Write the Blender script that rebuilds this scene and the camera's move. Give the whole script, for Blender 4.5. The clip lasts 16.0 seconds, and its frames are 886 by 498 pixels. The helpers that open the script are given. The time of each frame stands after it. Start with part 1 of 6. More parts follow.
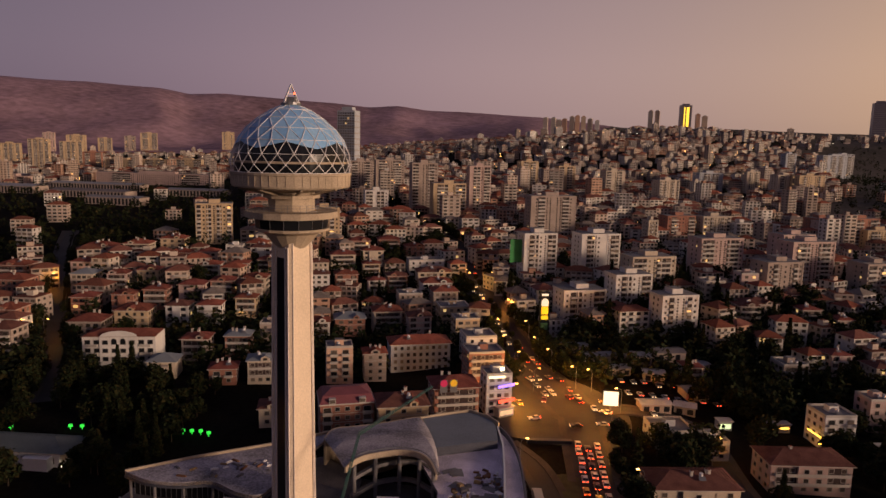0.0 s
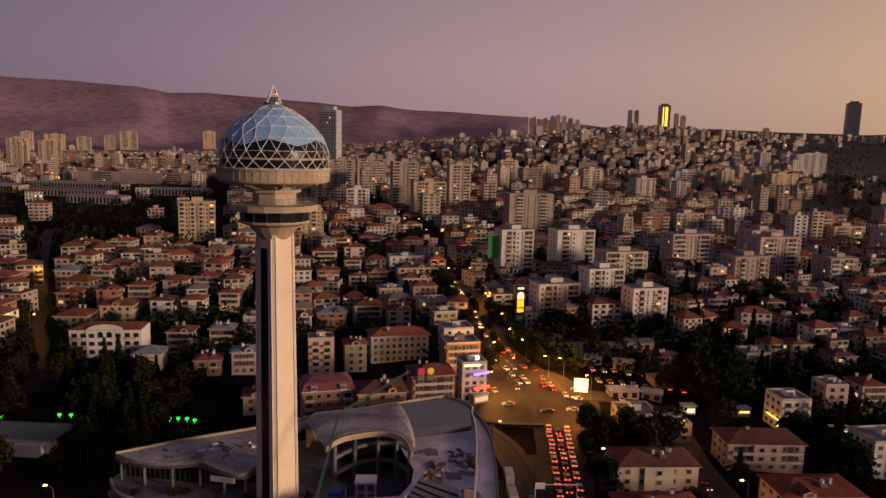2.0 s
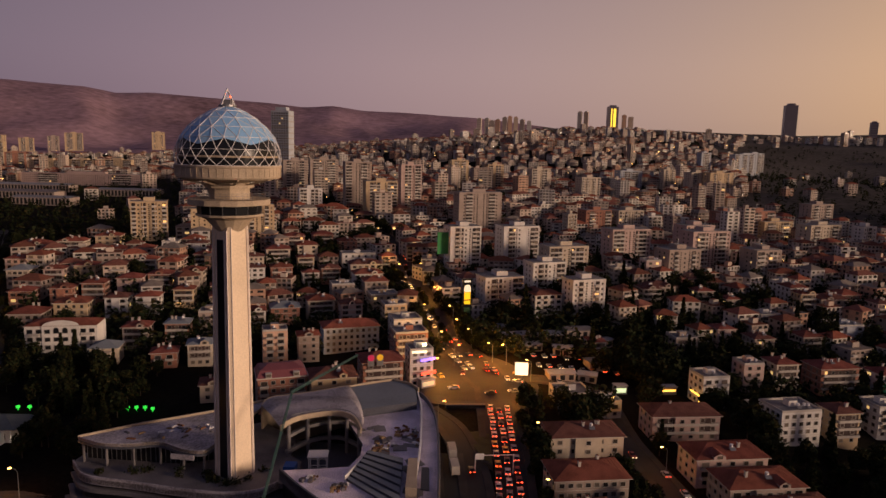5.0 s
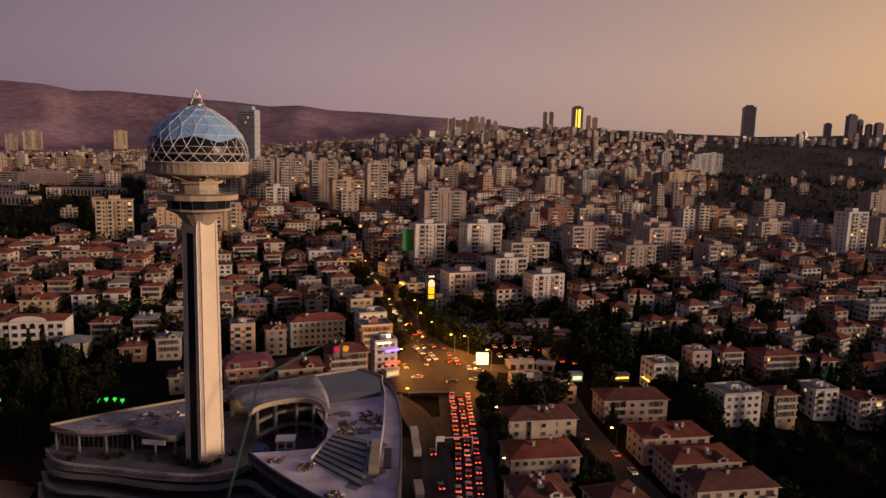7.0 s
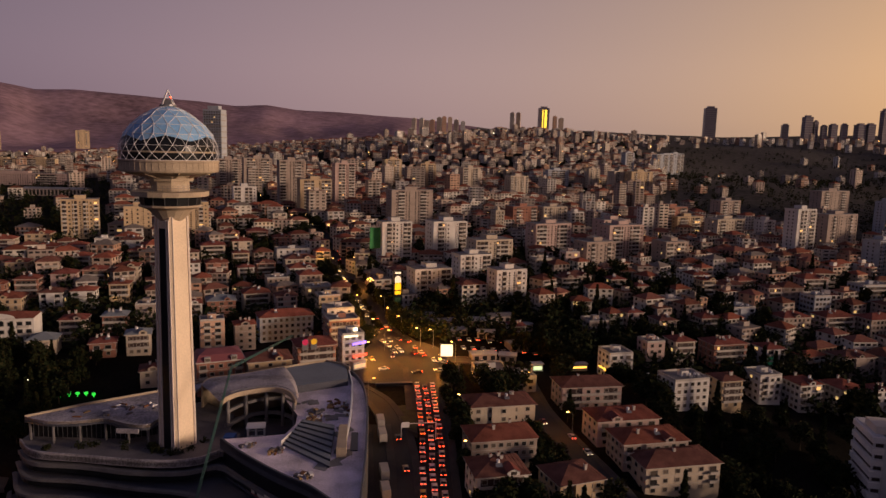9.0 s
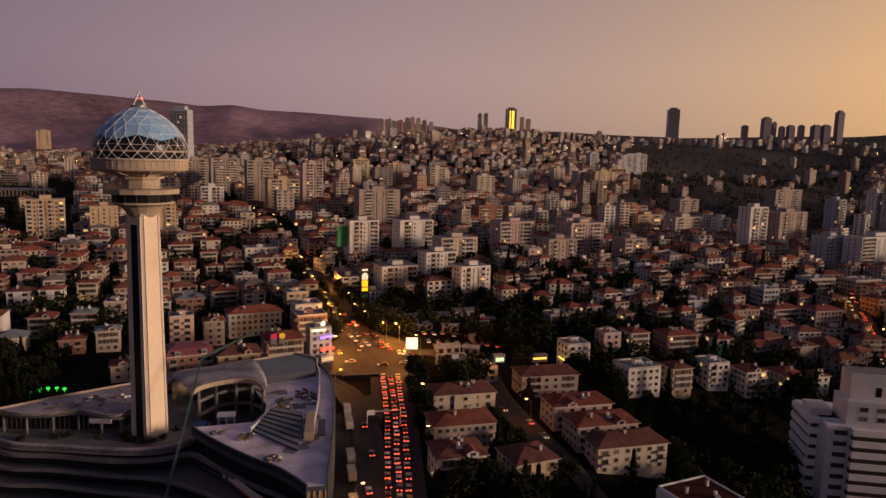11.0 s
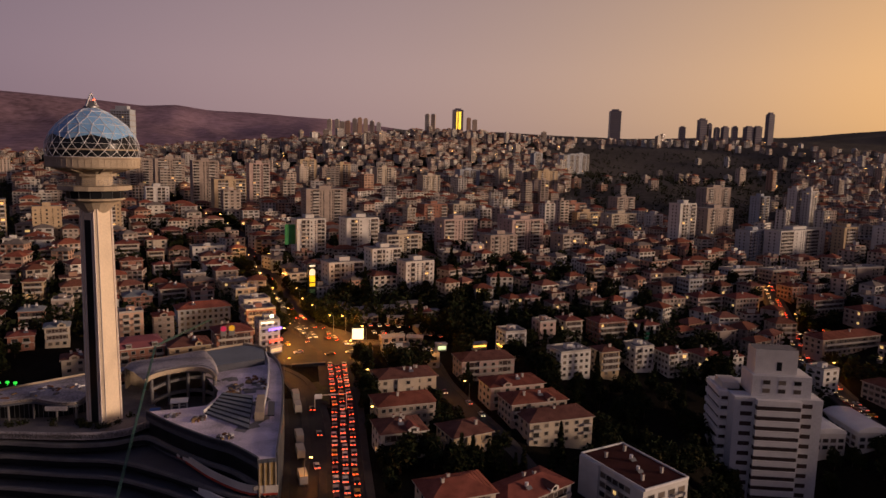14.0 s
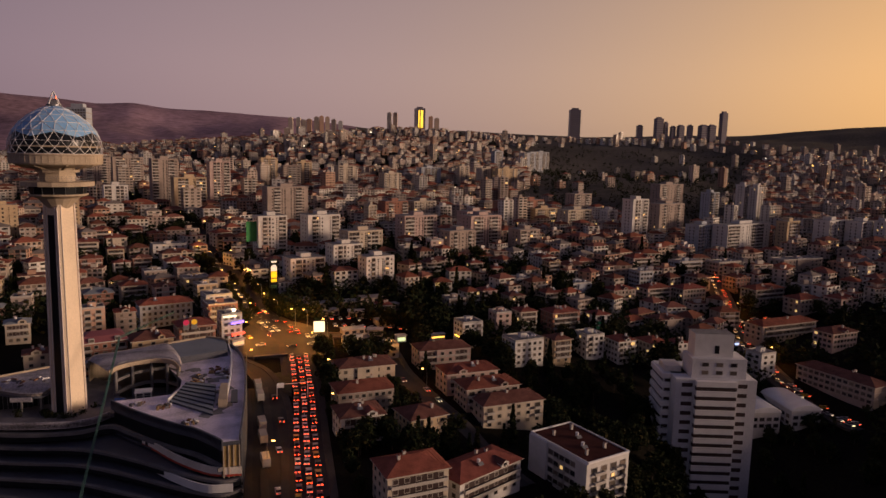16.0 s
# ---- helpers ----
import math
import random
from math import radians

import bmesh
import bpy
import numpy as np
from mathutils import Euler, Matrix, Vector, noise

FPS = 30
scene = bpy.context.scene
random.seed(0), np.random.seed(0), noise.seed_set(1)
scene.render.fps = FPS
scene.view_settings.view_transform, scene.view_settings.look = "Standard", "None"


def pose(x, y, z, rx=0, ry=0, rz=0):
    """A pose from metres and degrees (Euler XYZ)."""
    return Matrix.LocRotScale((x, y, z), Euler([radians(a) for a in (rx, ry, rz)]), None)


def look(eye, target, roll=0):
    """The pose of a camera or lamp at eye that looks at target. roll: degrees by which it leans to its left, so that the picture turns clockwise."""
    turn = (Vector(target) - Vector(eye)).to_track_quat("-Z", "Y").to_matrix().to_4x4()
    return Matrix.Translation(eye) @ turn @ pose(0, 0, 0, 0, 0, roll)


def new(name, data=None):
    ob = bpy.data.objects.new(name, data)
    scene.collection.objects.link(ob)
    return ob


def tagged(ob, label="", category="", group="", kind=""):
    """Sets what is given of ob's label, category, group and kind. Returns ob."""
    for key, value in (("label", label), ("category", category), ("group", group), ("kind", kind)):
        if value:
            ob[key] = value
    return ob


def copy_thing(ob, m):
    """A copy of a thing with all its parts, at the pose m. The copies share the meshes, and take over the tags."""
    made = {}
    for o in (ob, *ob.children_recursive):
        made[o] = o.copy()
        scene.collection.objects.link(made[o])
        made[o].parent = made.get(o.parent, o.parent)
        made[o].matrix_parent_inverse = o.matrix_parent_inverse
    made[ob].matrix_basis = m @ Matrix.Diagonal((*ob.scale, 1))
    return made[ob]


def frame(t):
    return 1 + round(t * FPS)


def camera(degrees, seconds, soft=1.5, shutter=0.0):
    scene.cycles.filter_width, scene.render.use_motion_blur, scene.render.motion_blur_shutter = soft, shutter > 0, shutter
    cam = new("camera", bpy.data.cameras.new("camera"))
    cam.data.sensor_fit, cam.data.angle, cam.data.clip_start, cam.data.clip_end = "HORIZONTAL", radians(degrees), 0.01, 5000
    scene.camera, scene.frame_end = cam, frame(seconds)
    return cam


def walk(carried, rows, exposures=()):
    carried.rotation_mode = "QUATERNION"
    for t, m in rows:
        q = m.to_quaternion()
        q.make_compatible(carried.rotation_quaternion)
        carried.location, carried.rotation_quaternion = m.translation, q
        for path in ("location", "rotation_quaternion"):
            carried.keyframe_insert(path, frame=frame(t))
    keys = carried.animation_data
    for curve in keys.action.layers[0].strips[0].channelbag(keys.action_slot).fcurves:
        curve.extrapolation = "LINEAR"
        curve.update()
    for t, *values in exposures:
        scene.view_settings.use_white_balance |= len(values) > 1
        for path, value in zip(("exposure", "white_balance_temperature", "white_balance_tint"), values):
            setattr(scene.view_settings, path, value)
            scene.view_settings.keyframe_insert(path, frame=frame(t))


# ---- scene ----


def aim(x, y, z, turn, tilt, lean):
    """Camera pose: turn to the left from +y, tilt up, lean, in degrees."""
    a, b = radians(turn), radians(tilt)
    way = Vector((-math.sin(a) * math.cos(b), math.cos(a) * math.cos(b), math.sin(b)))
    return look((x, y, z), Vector((x, y, z)) + way * 100, lean)


cam = camera(65.64, 16.0, soft=1.5)
walk(cam, [
    (0.0, aim(35.01, -157.63, 111.58, 0.001, -8.328, 1.413)),
    (0.5, aim(35.56, -160.34, 111.50, -0.365, -8.348, 1.420)),
    (1.0, aim(36.19, -163.02, 111.31, -0.652, -8.283, 1.420)),
    (1.5, aim(36.72, -165.89, 111.12, -0.918, -8.285, 1.403)),
    (2.0, aim(37.26, -168.73, 111.10, -1.435, -8.339, 1.413)),
    (2.5, aim(37.78, -171.66, 111.07, -2.052, -8.307, 1.414)),
    (3.0, aim(38.36, -174.44, 110.87, -2.675, -8.231, 1.394)),
    (3.5, aim(38.84, -177.15, 110.76, -3.317, -8.160, 1.350)),
    (4.0, aim(39.28, -179.87, 110.75, -3.891, -8.203, 1.351)),
    (6.5, aim(41.15, -194.28, 110.11, -7.195, -8.099, 1.391)),
    (7.0, aim(41.31, -197.13, 110.03, -7.832, -8.123, 1.456)),
    (7.5, aim(41.25, -199.90, 109.94, -8.518, -8.127, 1.497)),
    (8.0, aim(41.33, -202.58, 109.85, -9.178, -8.040, 1.535)),
    (8.5, aim(41.55, -205.51, 109.70, -9.802, -8.040, 1.486)),
    (9.0, aim(41.62, -208.42, 109.69, -10.433, -8.045, 1.479)),
    (11.5, aim(41.93, -223.18, 109.16, -13.652, -7.918, 1.491)),
    (12.0, aim(41.72, -226.24, 109.00, -14.336, -7.902, 1.498)),
    (12.5, aim(41.59, -229.02, 108.98, -15.002, -7.826, 1.521)),
    (13.0, aim(41.40, -231.73, 108.90, -15.702, -7.751, 1.525)),
    (13.5, aim(41.09, -234.75, 108.80, -16.472, -7.759, 1.510)),
    (14.0, aim(40.84, -238.12, 108.62, -17.209, -7.772, 1.418)),
    (14.5, aim(40.66, -241.60, 108.48, -17.960, -7.830, 1.419)),
    (15.0, aim(40.47, -244.70, 108.34, -18.698, -7.926, 1.400)),
    (15.5, aim(40.26, -247.64, 108.15, -19.454, -7.884, 1.369)),
    (16.0, aim(40.03, -250.44, 107.96, -20.238, -7.820, 1.320)),
])

# ---- world, sun and exposure: dusk, the sun just under a hazy sky on the east side of the plan ----
SUN_BEARING = 78.0
world = bpy.data.worlds.new("dusk")
scene.world = world
world.use_nodes = True
wn, wl = world.node_tree.nodes, world.node_tree.links
wn.clear()
w_out = wn.new("ShaderNodeOutputWorld")
w_bg = wn.new("ShaderNodeBackground")
w_sky = wn.new("ShaderNodeTexSky")
w_sky.sky_type = "NISHITA"
w_sky.sun_disc = False
w_sky.sun_elevation = radians(2.0)
w_sky.sun_rotation = radians(SUN_BEARING)
w_sky.dust_density = 4.0
w_sky.air_density = 1.2
w_geo = wn.new("ShaderNodeTexCoord")
w_dot = wn.new("ShaderNodeVectorMath")
w_dot.operation = "DOT_PRODUCT"
a = radians(SUN_BEARING)
w_dot.inputs[1].default_value = (math.sin(a), math.cos(a), 0.0)
wl.new(w_geo.outputs["Generated"], w_dot.inputs[0])
w_ramp = wn.new("ShaderNodeValToRGB")
w_ramp.color_ramp.interpolation = "B_SPLINE"
e = w_ramp.color_ramp.elements
e[0].position, e[0].color = 0.0, (0.125, 0.112, 0.165, 1)
e[1].position, e[1].color = 1.0, (1.15, 0.60, 0.18, 1)
for pos, col in ((0.34, (0.195, 0.140, 0.19)), (0.50, (0.305, 0.210, 0.252)), (0.66, (0.43, 0.290, 0.288)), (0.76, (0.45, 0.302, 0.278)), (0.89, (0.62, 0.395, 0.255))):
    k = e.new(pos)
    k.color = (*col, 1)
w_map = wn.new("ShaderNodeMapRange")
w_map.inputs["From Min"].default_value, w_map.inputs["From Max"].default_value = -1.0, 1.0
wl.new(w_dot.outputs["Value"], w_map.inputs["Value"])
wl.new(w_map.outputs[0], w_ramp.inputs[0])
# the haze cools and dims with height
w_sep = wn.new("ShaderNodeSeparateXYZ")
wl.new(w_geo.outputs["Generated"], w_sep.inputs[0])
w_up = wn.new("ShaderNodeMapRange")
w_up.inputs["From Min"].default_value, w_up.inputs["From Max"].default_value = 0.05, 0.7
wl.new(w_sep.outputs["Z"], w_up.inputs["Value"])
w_zen = wn.new("ShaderNodeMix")
w_zen.data_type = "RGBA"
w_zen.inputs["B"].default_value = (0.038, 0.040, 0.086, 1)
wl.new(w_up.outputs[0], w_zen.inputs["Factor"])
wl.new(w_ramp.outputs[0], w_zen.inputs["A"])
w_mix = wn.new("ShaderNodeMix")
w_mix.data_type = "RGBA"
w_mix.blend_type = "ADD"
w_mix.inputs["Factor"].default_value = 0.02
wl.new(w_zen.outputs["Result"], w_mix.inputs["A"])
wl.new(w_sky.outputs[0], w_mix.inputs["B"])
# dust dims the lowest band of the sky
w_low = wn.new("ShaderNodeMapRange")
w_low.interpolation_type = "SMOOTHSTEP"
w_low.inputs["From Min"].default_value, w_low.inputs["From Max"].default_value = -0.02, 0.13
w_low.inputs["To Min"].default_value, w_low.inputs["To Max"].default_value = 0.76, 1.0
wl.new(w_sep.outputs["Z"], w_low.inputs["Value"])
w_dim = wn.new("ShaderNodeVectorMath")
w_dim.operation = "SCALE"
wl.new(w_mix.outputs["Result"], w_dim.inputs[0])
wl.new(w_low.outputs[0], w_dim.inputs["Scale"])
wl.new(w_dim.outputs[0], w_bg.inputs["Color"])
w_bg.inputs["Strength"].default_value = 1.0
wl.new(w_bg.outputs[0], w_out.inputs[0])

sun = new("sun", bpy.data.lights.new("sun", "SUN"))
sun.data.energy, sun.data.angle, sun.data.color = 2.85, radians(12), (1.0, 0.69, 0.49)
sb, se = radians(118.0), radians(8.0)
sun.matrix_world = look((math.sin(sb) * math.cos(se) * 500, math.cos(sb) * math.cos(se) * 500, math.sin(se) * 500), (0, 0, 0))
scene.view_settings.exposure = 0.0

# ---- materials ----
def mat(name, color, rough=0.8, metal=0.0, spread=None, grain=0.25, scale=0.6, bump=0.0, glow=0.0, fine=6.0, spec=0.3):
    """A surface with stains at a large and a small scale. spread: more base colours, one picked per object."""
    m = bpy.data.materials.new(name)
    m.use_nodes = True
    n, l = m.node_tree.nodes, m.node_tree.links
    b = n["Principled BSDF"]
    b.inputs["Roughness"].default_value, b.inputs["Metallic"].default_value = rough, metal
    b.inputs["Specular IOR Level"].default_value = spec
    if glow:
        b.inputs["Emission Color"].default_value, b.inputs["Emission Strength"].default_value = (*color, 1), glow
    tc = n.new("ShaderNodeNewGeometry")
    t1, t2 = n.new("ShaderNodeTexNoise"), n.new("ShaderNodeTexNoise")
    t1.inputs["Scale"].default_value, t1.inputs["Detail"].default_value = scale * 0.35, 4
    t2.inputs["Scale"].default_value, t2.inputs["Detail"].default_value = fine * scale, 3
    for t in (t1, t2):
        l.new(tc.outputs["Position"], t.inputs["Vector"])
    add = n.new("ShaderNodeMath")
    l.new(t1.outputs["Fac"], add.inputs[0]), l.new(t2.outputs["Fac"], add.inputs[1])
    rng = n.new("ShaderNodeMapRange")
    rng.inputs["From Min"].default_value, rng.inputs["From Max"].default_value = 0.65, 1.35
    rng.inputs["To Min"].default_value, rng.inputs["To Max"].default_value = 1 - grain, 1 + grain
    l.new(add.outputs[0], rng.inputs["Value"])
    mul = n.new("ShaderNodeVectorMath")
    mul.operation = "SCALE"
    if spread:
        info = n.new("ShaderNodeObjectInfo")
        isl = n.new("ShaderNodeNewGeometry")
        both = n.new("ShaderNodeMath")
        both.operation = "ADD"
        l.new(info.outputs["Random"], both.inputs[0]), l.new(isl.outputs["Random Per Island"], both.inputs[1])
        wrap = n.new("ShaderNodeMath")
        wrap.operation = "FRACT"
        l.new(both.outputs[0] if spread[0] else info.outputs["Random"], wrap.inputs[0])
        ramp = n.new("ShaderNodeValToRGB")
        ramp.color_ramp.interpolation = "CONSTANT"
        cols = [color, *spread[1]]
        ramp.color_ramp.elements[1].position = 1 / len(cols)
        for k, c in enumerate(cols):
            el = ramp.color_ramp.elements[k] if k < 2 else ramp.color_ramp.elements.new(k / len(cols))
            el.color = (*c, 1)
        l.new(wrap.outputs[0], ramp.inputs[0]), l.new(ramp.outputs[0], mul.inputs[0])
    else:
        mul.inputs[0].default_value = color
    l.new(rng.outputs[0], mul.inputs["Scale"])
    l.new(mul.outputs[0], b.inputs["Base Color"])
    if bump:
        bp = n.new("ShaderNodeBump")
        bp.inputs["Strength"].default_value, bp.inputs["Distance"].default_value = bump, 0.1
        l.new(t2.outputs["Fac"], bp.inputs["Height"]), l.new(bp.outputs[0], b.inputs["Normal"])
    return m


WALLS = [(0.52, 0.45, 0.38), (0.58, 0.54, 0.48), (0.44, 0.33, 0.26), (0.50, 0.40, 0.33), (0.62, 0.58, 0.53), (0.40, 0.24, 0.17), (0.47, 0.44, 0.42)]
M_WALL = mat("render_wall", (0.56, 0.50, 0.43), 0.9, spread=(False, WALLS), grain=0.22)
M_WHITE_WALL = mat("white_wall", (0.66, 0.63, 0.60), 0.85, spread=(False, [(0.60, 0.57, 0.55), (0.70, 0.68, 0.67), (0.62, 0.56, 0.50)]), grain=0.15)
M_FAR_WALL = mat("far_wall", (0.52, 0.42, 0.35), 0.9, spread=(True, WALLS + [(0.30, 0.24, 0.21), (0.35, 0.29, 0.25)]), grain=0.2, scale=0.1)
M_TILE = mat("roof_tile", (0.19, 0.066, 0.046), 0.9, spread=(False, [(0.17, 0.056, 0.042), (0.24, 0.078, 0.055), (0.14, 0.062, 0.050), (0.20, 0.065, 0.052)]), grain=0.45, scale=0.8, bump=0.4, spec=0.06)
M_FAR_ROOF = mat("far_roof", (0.20, 0.070, 0.045), 0.9, spread=(True, [(0.26, 0.085, 0.055), (0.20, 0.085, 0.065), (0.20, 0.17, 0.15), (0.16, 0.065, 0.045)]), grain=0.3, scale=0.1, spec=0.06)
M_FLAT_ROOF = mat("bitumen_roof", (0.19, 0.18, 0.18), 0.9, grain=0.45, scale=0.5, bump=0.2)
M_GLASS = mat("window_glass", (0.035, 0.033, 0.035), 0.15, grain=0.3, spread=(True, [(0.02, 0.018, 0.02), (0.06, 0.05, 0.045), (0.12, 0.10, 0.085), (0.03, 0.03, 0.033), (0.20, 0.16, 0.13), (0.045, 0.038, 0.034)]), spec=0.5)
M_FRAME = mat("window_frame", (0.33, 0.30, 0.27), 0.6, grain=0.1)
M_BALCONY = mat("balcony_parapet", (0.46, 0.42, 0.38), 0.85, grain=0.2)
M_LIT = mat("lit_window", (1.0, 0.62, 0.22), 0.5, glow=0.7, grain=0.3)
M_LIT_WHITE = mat("lit_white", (1.0, 0.85, 0.62), 0.5, glow=6.0, grain=0.1)
# base far darker than soil: shade among trees and houses is in the colour
M_GROUND = mat("shaded_ground_soil", (0.010, 0.0085, 0.0065), 0.95, grain=0.55, scale=0.05, bump=0.2, fine=12, spec=0.03)
# dry hillside tone, lightened because distance haze is put into it
M_HILLSIDE = mat("dry_hillside_in_haze", (0.085, 0.075, 0.066), 0.95, grain=0.5, scale=0.012, fine=9, spec=0.05)
M_ASPHALT = mat("asphalt", (0.045, 0.042, 0.041), 0.75, grain=0.35, scale=0.2, bump=0.1, fine=20, spec=0.15)
M_PAVE = mat("paving", (0.07, 0.06, 0.055), 0.85, grain=0.3, scale=0.5, bump=0.1, spec=0.1)
M_LINE = mat("road_paint", (0.6, 0.58, 0.52), 0.7, grain=0.3)
M_CONC = mat("bare_concrete", (0.42, 0.335, 0.245), 0.85, grain=0.28, scale=0.5, bump=0.15)
M_SHAFT = mat("shaft_concrete", (0.78, 0.63, 0.47), 0.8, grain=0.16, scale=0.25, bump=0.1, fine=10)
M_SHAFT_EDGE = mat("shaft_trim", (0.72, 0.62, 0.54), 0.8, grain=0.16, scale=0.4)
M_DARK_GLASS = mat("dark_glazing", (0.010, 0.011, 0.014), 0.3, grain=0.3)
# blue glass whose base is brightened to hold the sky's reflection
M_BLUE_GLASS = mat("blue_glazing_with_sky_sheen", (0.24, 0.43, 0.68), 0.3, grain=0.15, scale=0.3, spread=(False, [(0.22, 0.41, 0.67), (0.26, 0.44, 0.67), (0.20, 0.39, 0.66)]), spec=0.5)
M_STEEL = mat("white_steel", (0.74, 0.72, 0.72), 0.5, grain=0.12)
M_GREY_STEEL = mat("grey_steel", (0.22, 0.22, 0.23), 0.45, 0.6, grain=0.2)
M_DECK = mat("screed_deck", (0.66, 0.58, 0.66), 0.9, grain=0.6, scale=0.35, bump=0.15, fine=8)
M_ROOF_GREY = mat("grey_membrane", (0.19, 0.21, 0.235), 0.7, grain=0.18, scale=0.3)
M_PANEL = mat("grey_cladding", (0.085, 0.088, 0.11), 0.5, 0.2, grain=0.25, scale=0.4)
M_LEAF = mat("leaf", (0.020, 0.027, 0.012), 0.75, spread=(True, [(0.015, 0.022, 0.010), (0.026, 0.028, 0.012), (0.016, 0.020, 0.009), (0.034, 0.028, 0.011)]), grain=0.4, scale=1.0, spec=0.04)
M_BARK = mat("bark", (0.06, 0.045, 0.032), 0.95, grain=0.4, scale=3)
# hill colour lightened towards purple, standing in for distance haze
M_MOUNTAIN = mat("dry_hills_in_haze", (0.27, 0.175, 0.21), 0.95, grain=0.5, scale=0.004, fine=7, spec=0.05)
# emission standing in for green light on the park's foliage
M_GREEN_GLOW = mat("green_hedge_glow", (0.05, 1.0, 0.08), 0.5, glow=0.9, grain=0.1)
M_LAMP = mat("sodium_lamp", (1.0, 0.50, 0.12), 0.5, glow=9.0, grain=0.05)
M_RED_GLOW = mat("tail_lamp", (1.0, 0.06, 0.02), 0.5, glow=8.0, grain=0.05)
M_HEAD_GLOW = mat("head_lamp", (1.0, 0.78, 0.45), 0.5, glow=5.0, grain=0.05)
M_GOLD_GLOW = mat("gold_light_strip", (1.0, 0.62, 0.06), 0.5, glow=1.6, grain=0.2)
# glazing lightened to mauve, with the distance haze in its base colour
M_TOWER_GLASS = mat("hazed_office_glazing", (0.16, 0.14, 0.17), 0.35, 0.0, grain=0.2, scale=0.05)


# ---- mesh helpers ----
class Shape:
    """Collects faces of one mesh, each with one of its materials."""

    def __init__(self, *mats):
        self.v, self.f, self.m, self.mats = [], [], [], list(mats)

    def face(self, pts, m=0):
        pts, k = list(pts), len(self.v)
        self.v.extend(tuple(p) for p in pts)
        self.f.append(tuple(range(k, k + len(pts))))
        self.m.append(m)

    def grid(self, rings, m=0, closed=True):
        """Quads between rings of equally many points, sharing corners."""
        k, n = len(self.v), len(rings[0])
        for ring in rings:
            self.v.extend(tuple(p) for p in ring)
        for i in range(len(rings) - 1):
            for j in range(n if closed else n - 1):
                b = (j + 1) % n
                self.f.append((k + i * n + j, k + i * n + b, k + (i + 1) * n + b, k + (i + 1) * n + j))
                self.m.append(m)

    def prism(self, poly, z0, z1, m=0, top=None, cap=True, bottom=True):
        """A closed column over a plan polygon given anticlockwise."""
        k, n = len(self.v), len(poly)
        self.v.extend((p[0], p[1], z0) for p in poly)
        self.v.extend((p[0], p[1], z1) for p in poly)
        for j in range(n):
            b = (j + 1) % n
            self.f.append((k + j, k + b, k + n + b, k + n + j))
            self.m.append(m)
        if cap:
            self.f.append(tuple(k + n + j for j in range(n)))
            self.m.append(m if top is None else top)
        if bottom:
            self.f.append(tuple(k + j for j in reversed(range(n))))
            self.m.append(m)

    def box(self, x0, x1, y0, y1, z0, z1, m=0, top=None):
        self.prism([(x0, y0), (x1, y0), (x1, y1), (x0, y1)], z0, z1, m, top)

    def bar(self, a, b, r, m=0, n=4, r2=None):
        """A straight bar from a to b."""
        a, b = Vector(a), Vector(b)
        d = (b - a).normalized()
        u = d.cross(Vector((0, 0, 1)) if abs(d.z) < 0.9 else Vector((1, 0, 0))).normalized()
        w = d.cross(u)
        rings = []
        for c, q in ((a, r), (b, r if r2 is None else r2)):
            rings.append([c + u * (q * math.cos(2 * math.pi * (j + 0.5) / n)) + w * (q * math.sin(2 * math.pi * (j + 0.5) / n)) for j in range(n)])
        self.grid(rings, m)
        self.face(reversed(rings[0]), m), self.face(rings[1], m)

    def mesh(self, name, smooth=False):
        me = bpy.data.meshes.new(name)
        me.from_pydata(self.v, [], self.f)
        for q in self.mats:
            me.materials.append(q)
        me.polygons.foreach_set("material_index", self.m)
        if smooth:
            me.polygons.foreach_set("use_smooth", [True] * len(self.f))
        me.update()
        return me


def thing(name, shape=None, label="", category="", group="", kind="", at=None, smooth=False):
    """A top-level thing: a mesh, or an Empty that parents its parts."""
    ob = new(name, shape.mesh(name, smooth) if shape else None)
    if at is not None:
        ob.matrix_world = at
    return tagged(ob, label, category, group, kind)


def part(name, shape, parent, label="", at=None, smooth=False, kind=""):
    """One mesh object under a thing or under a part, from a Shape or a shared mesh."""
    ob = new(name, shape.mesh(name, smooth) if isinstance(shape, Shape) else shape)
    ob.parent = parent
    if at is not None:
        ob.matrix_basis = at
    return tagged(ob, label, "", "", kind)


def ring_pts(r, z, n, turn=0.0, cx=0.0, cy=0.0):
    return [(cx + r * math.cos(2 * math.pi * j / n + turn), cy + r * math.sin(2 * math.pi * j / n + turn), z) for j in range(n)]

# ---- the lie of the land ----
EYE = (40.0, -205.0)
KNOTS = [
    (80, 70, 14), (85, -40, 8), (60, -130, 2), (0, -45, -3), (-30, -30, 2), (42, -78, 0), (-100, 110, 17), (-80, 30, 12), (-130, 280, 32), (-130, 330, 42), (-36, 444, 44),
    (74, 270, 25), (190, 276, 28), (188, 373, 32), (88, 187, 15), (5, 185, 11), (135, 45, 8), (150, 20, 7), (180, 104, 8),
    (205, 64, 6), (150, -45, 0), (248, -38, -40), (200, -10, -8), (215, 25, -2), (300, 60, -4), (473, 261, 20), (431, 290, 31), (334, 340, 30), (203, 541, 52),
    (139, 750, 62), (-98, 748, 62), (-400, 700, 50), (-300, 200, 20), (-200, -50, 8), (400, 1500, 135), (812, 2176, 185),
    (1470, 2188, 178), (800, 900, 70), (1000, 1100, 60), (1400, 1300, 90), (900, 500, 50), (1560, 1720, 168), (1720, 1670, 172),
]
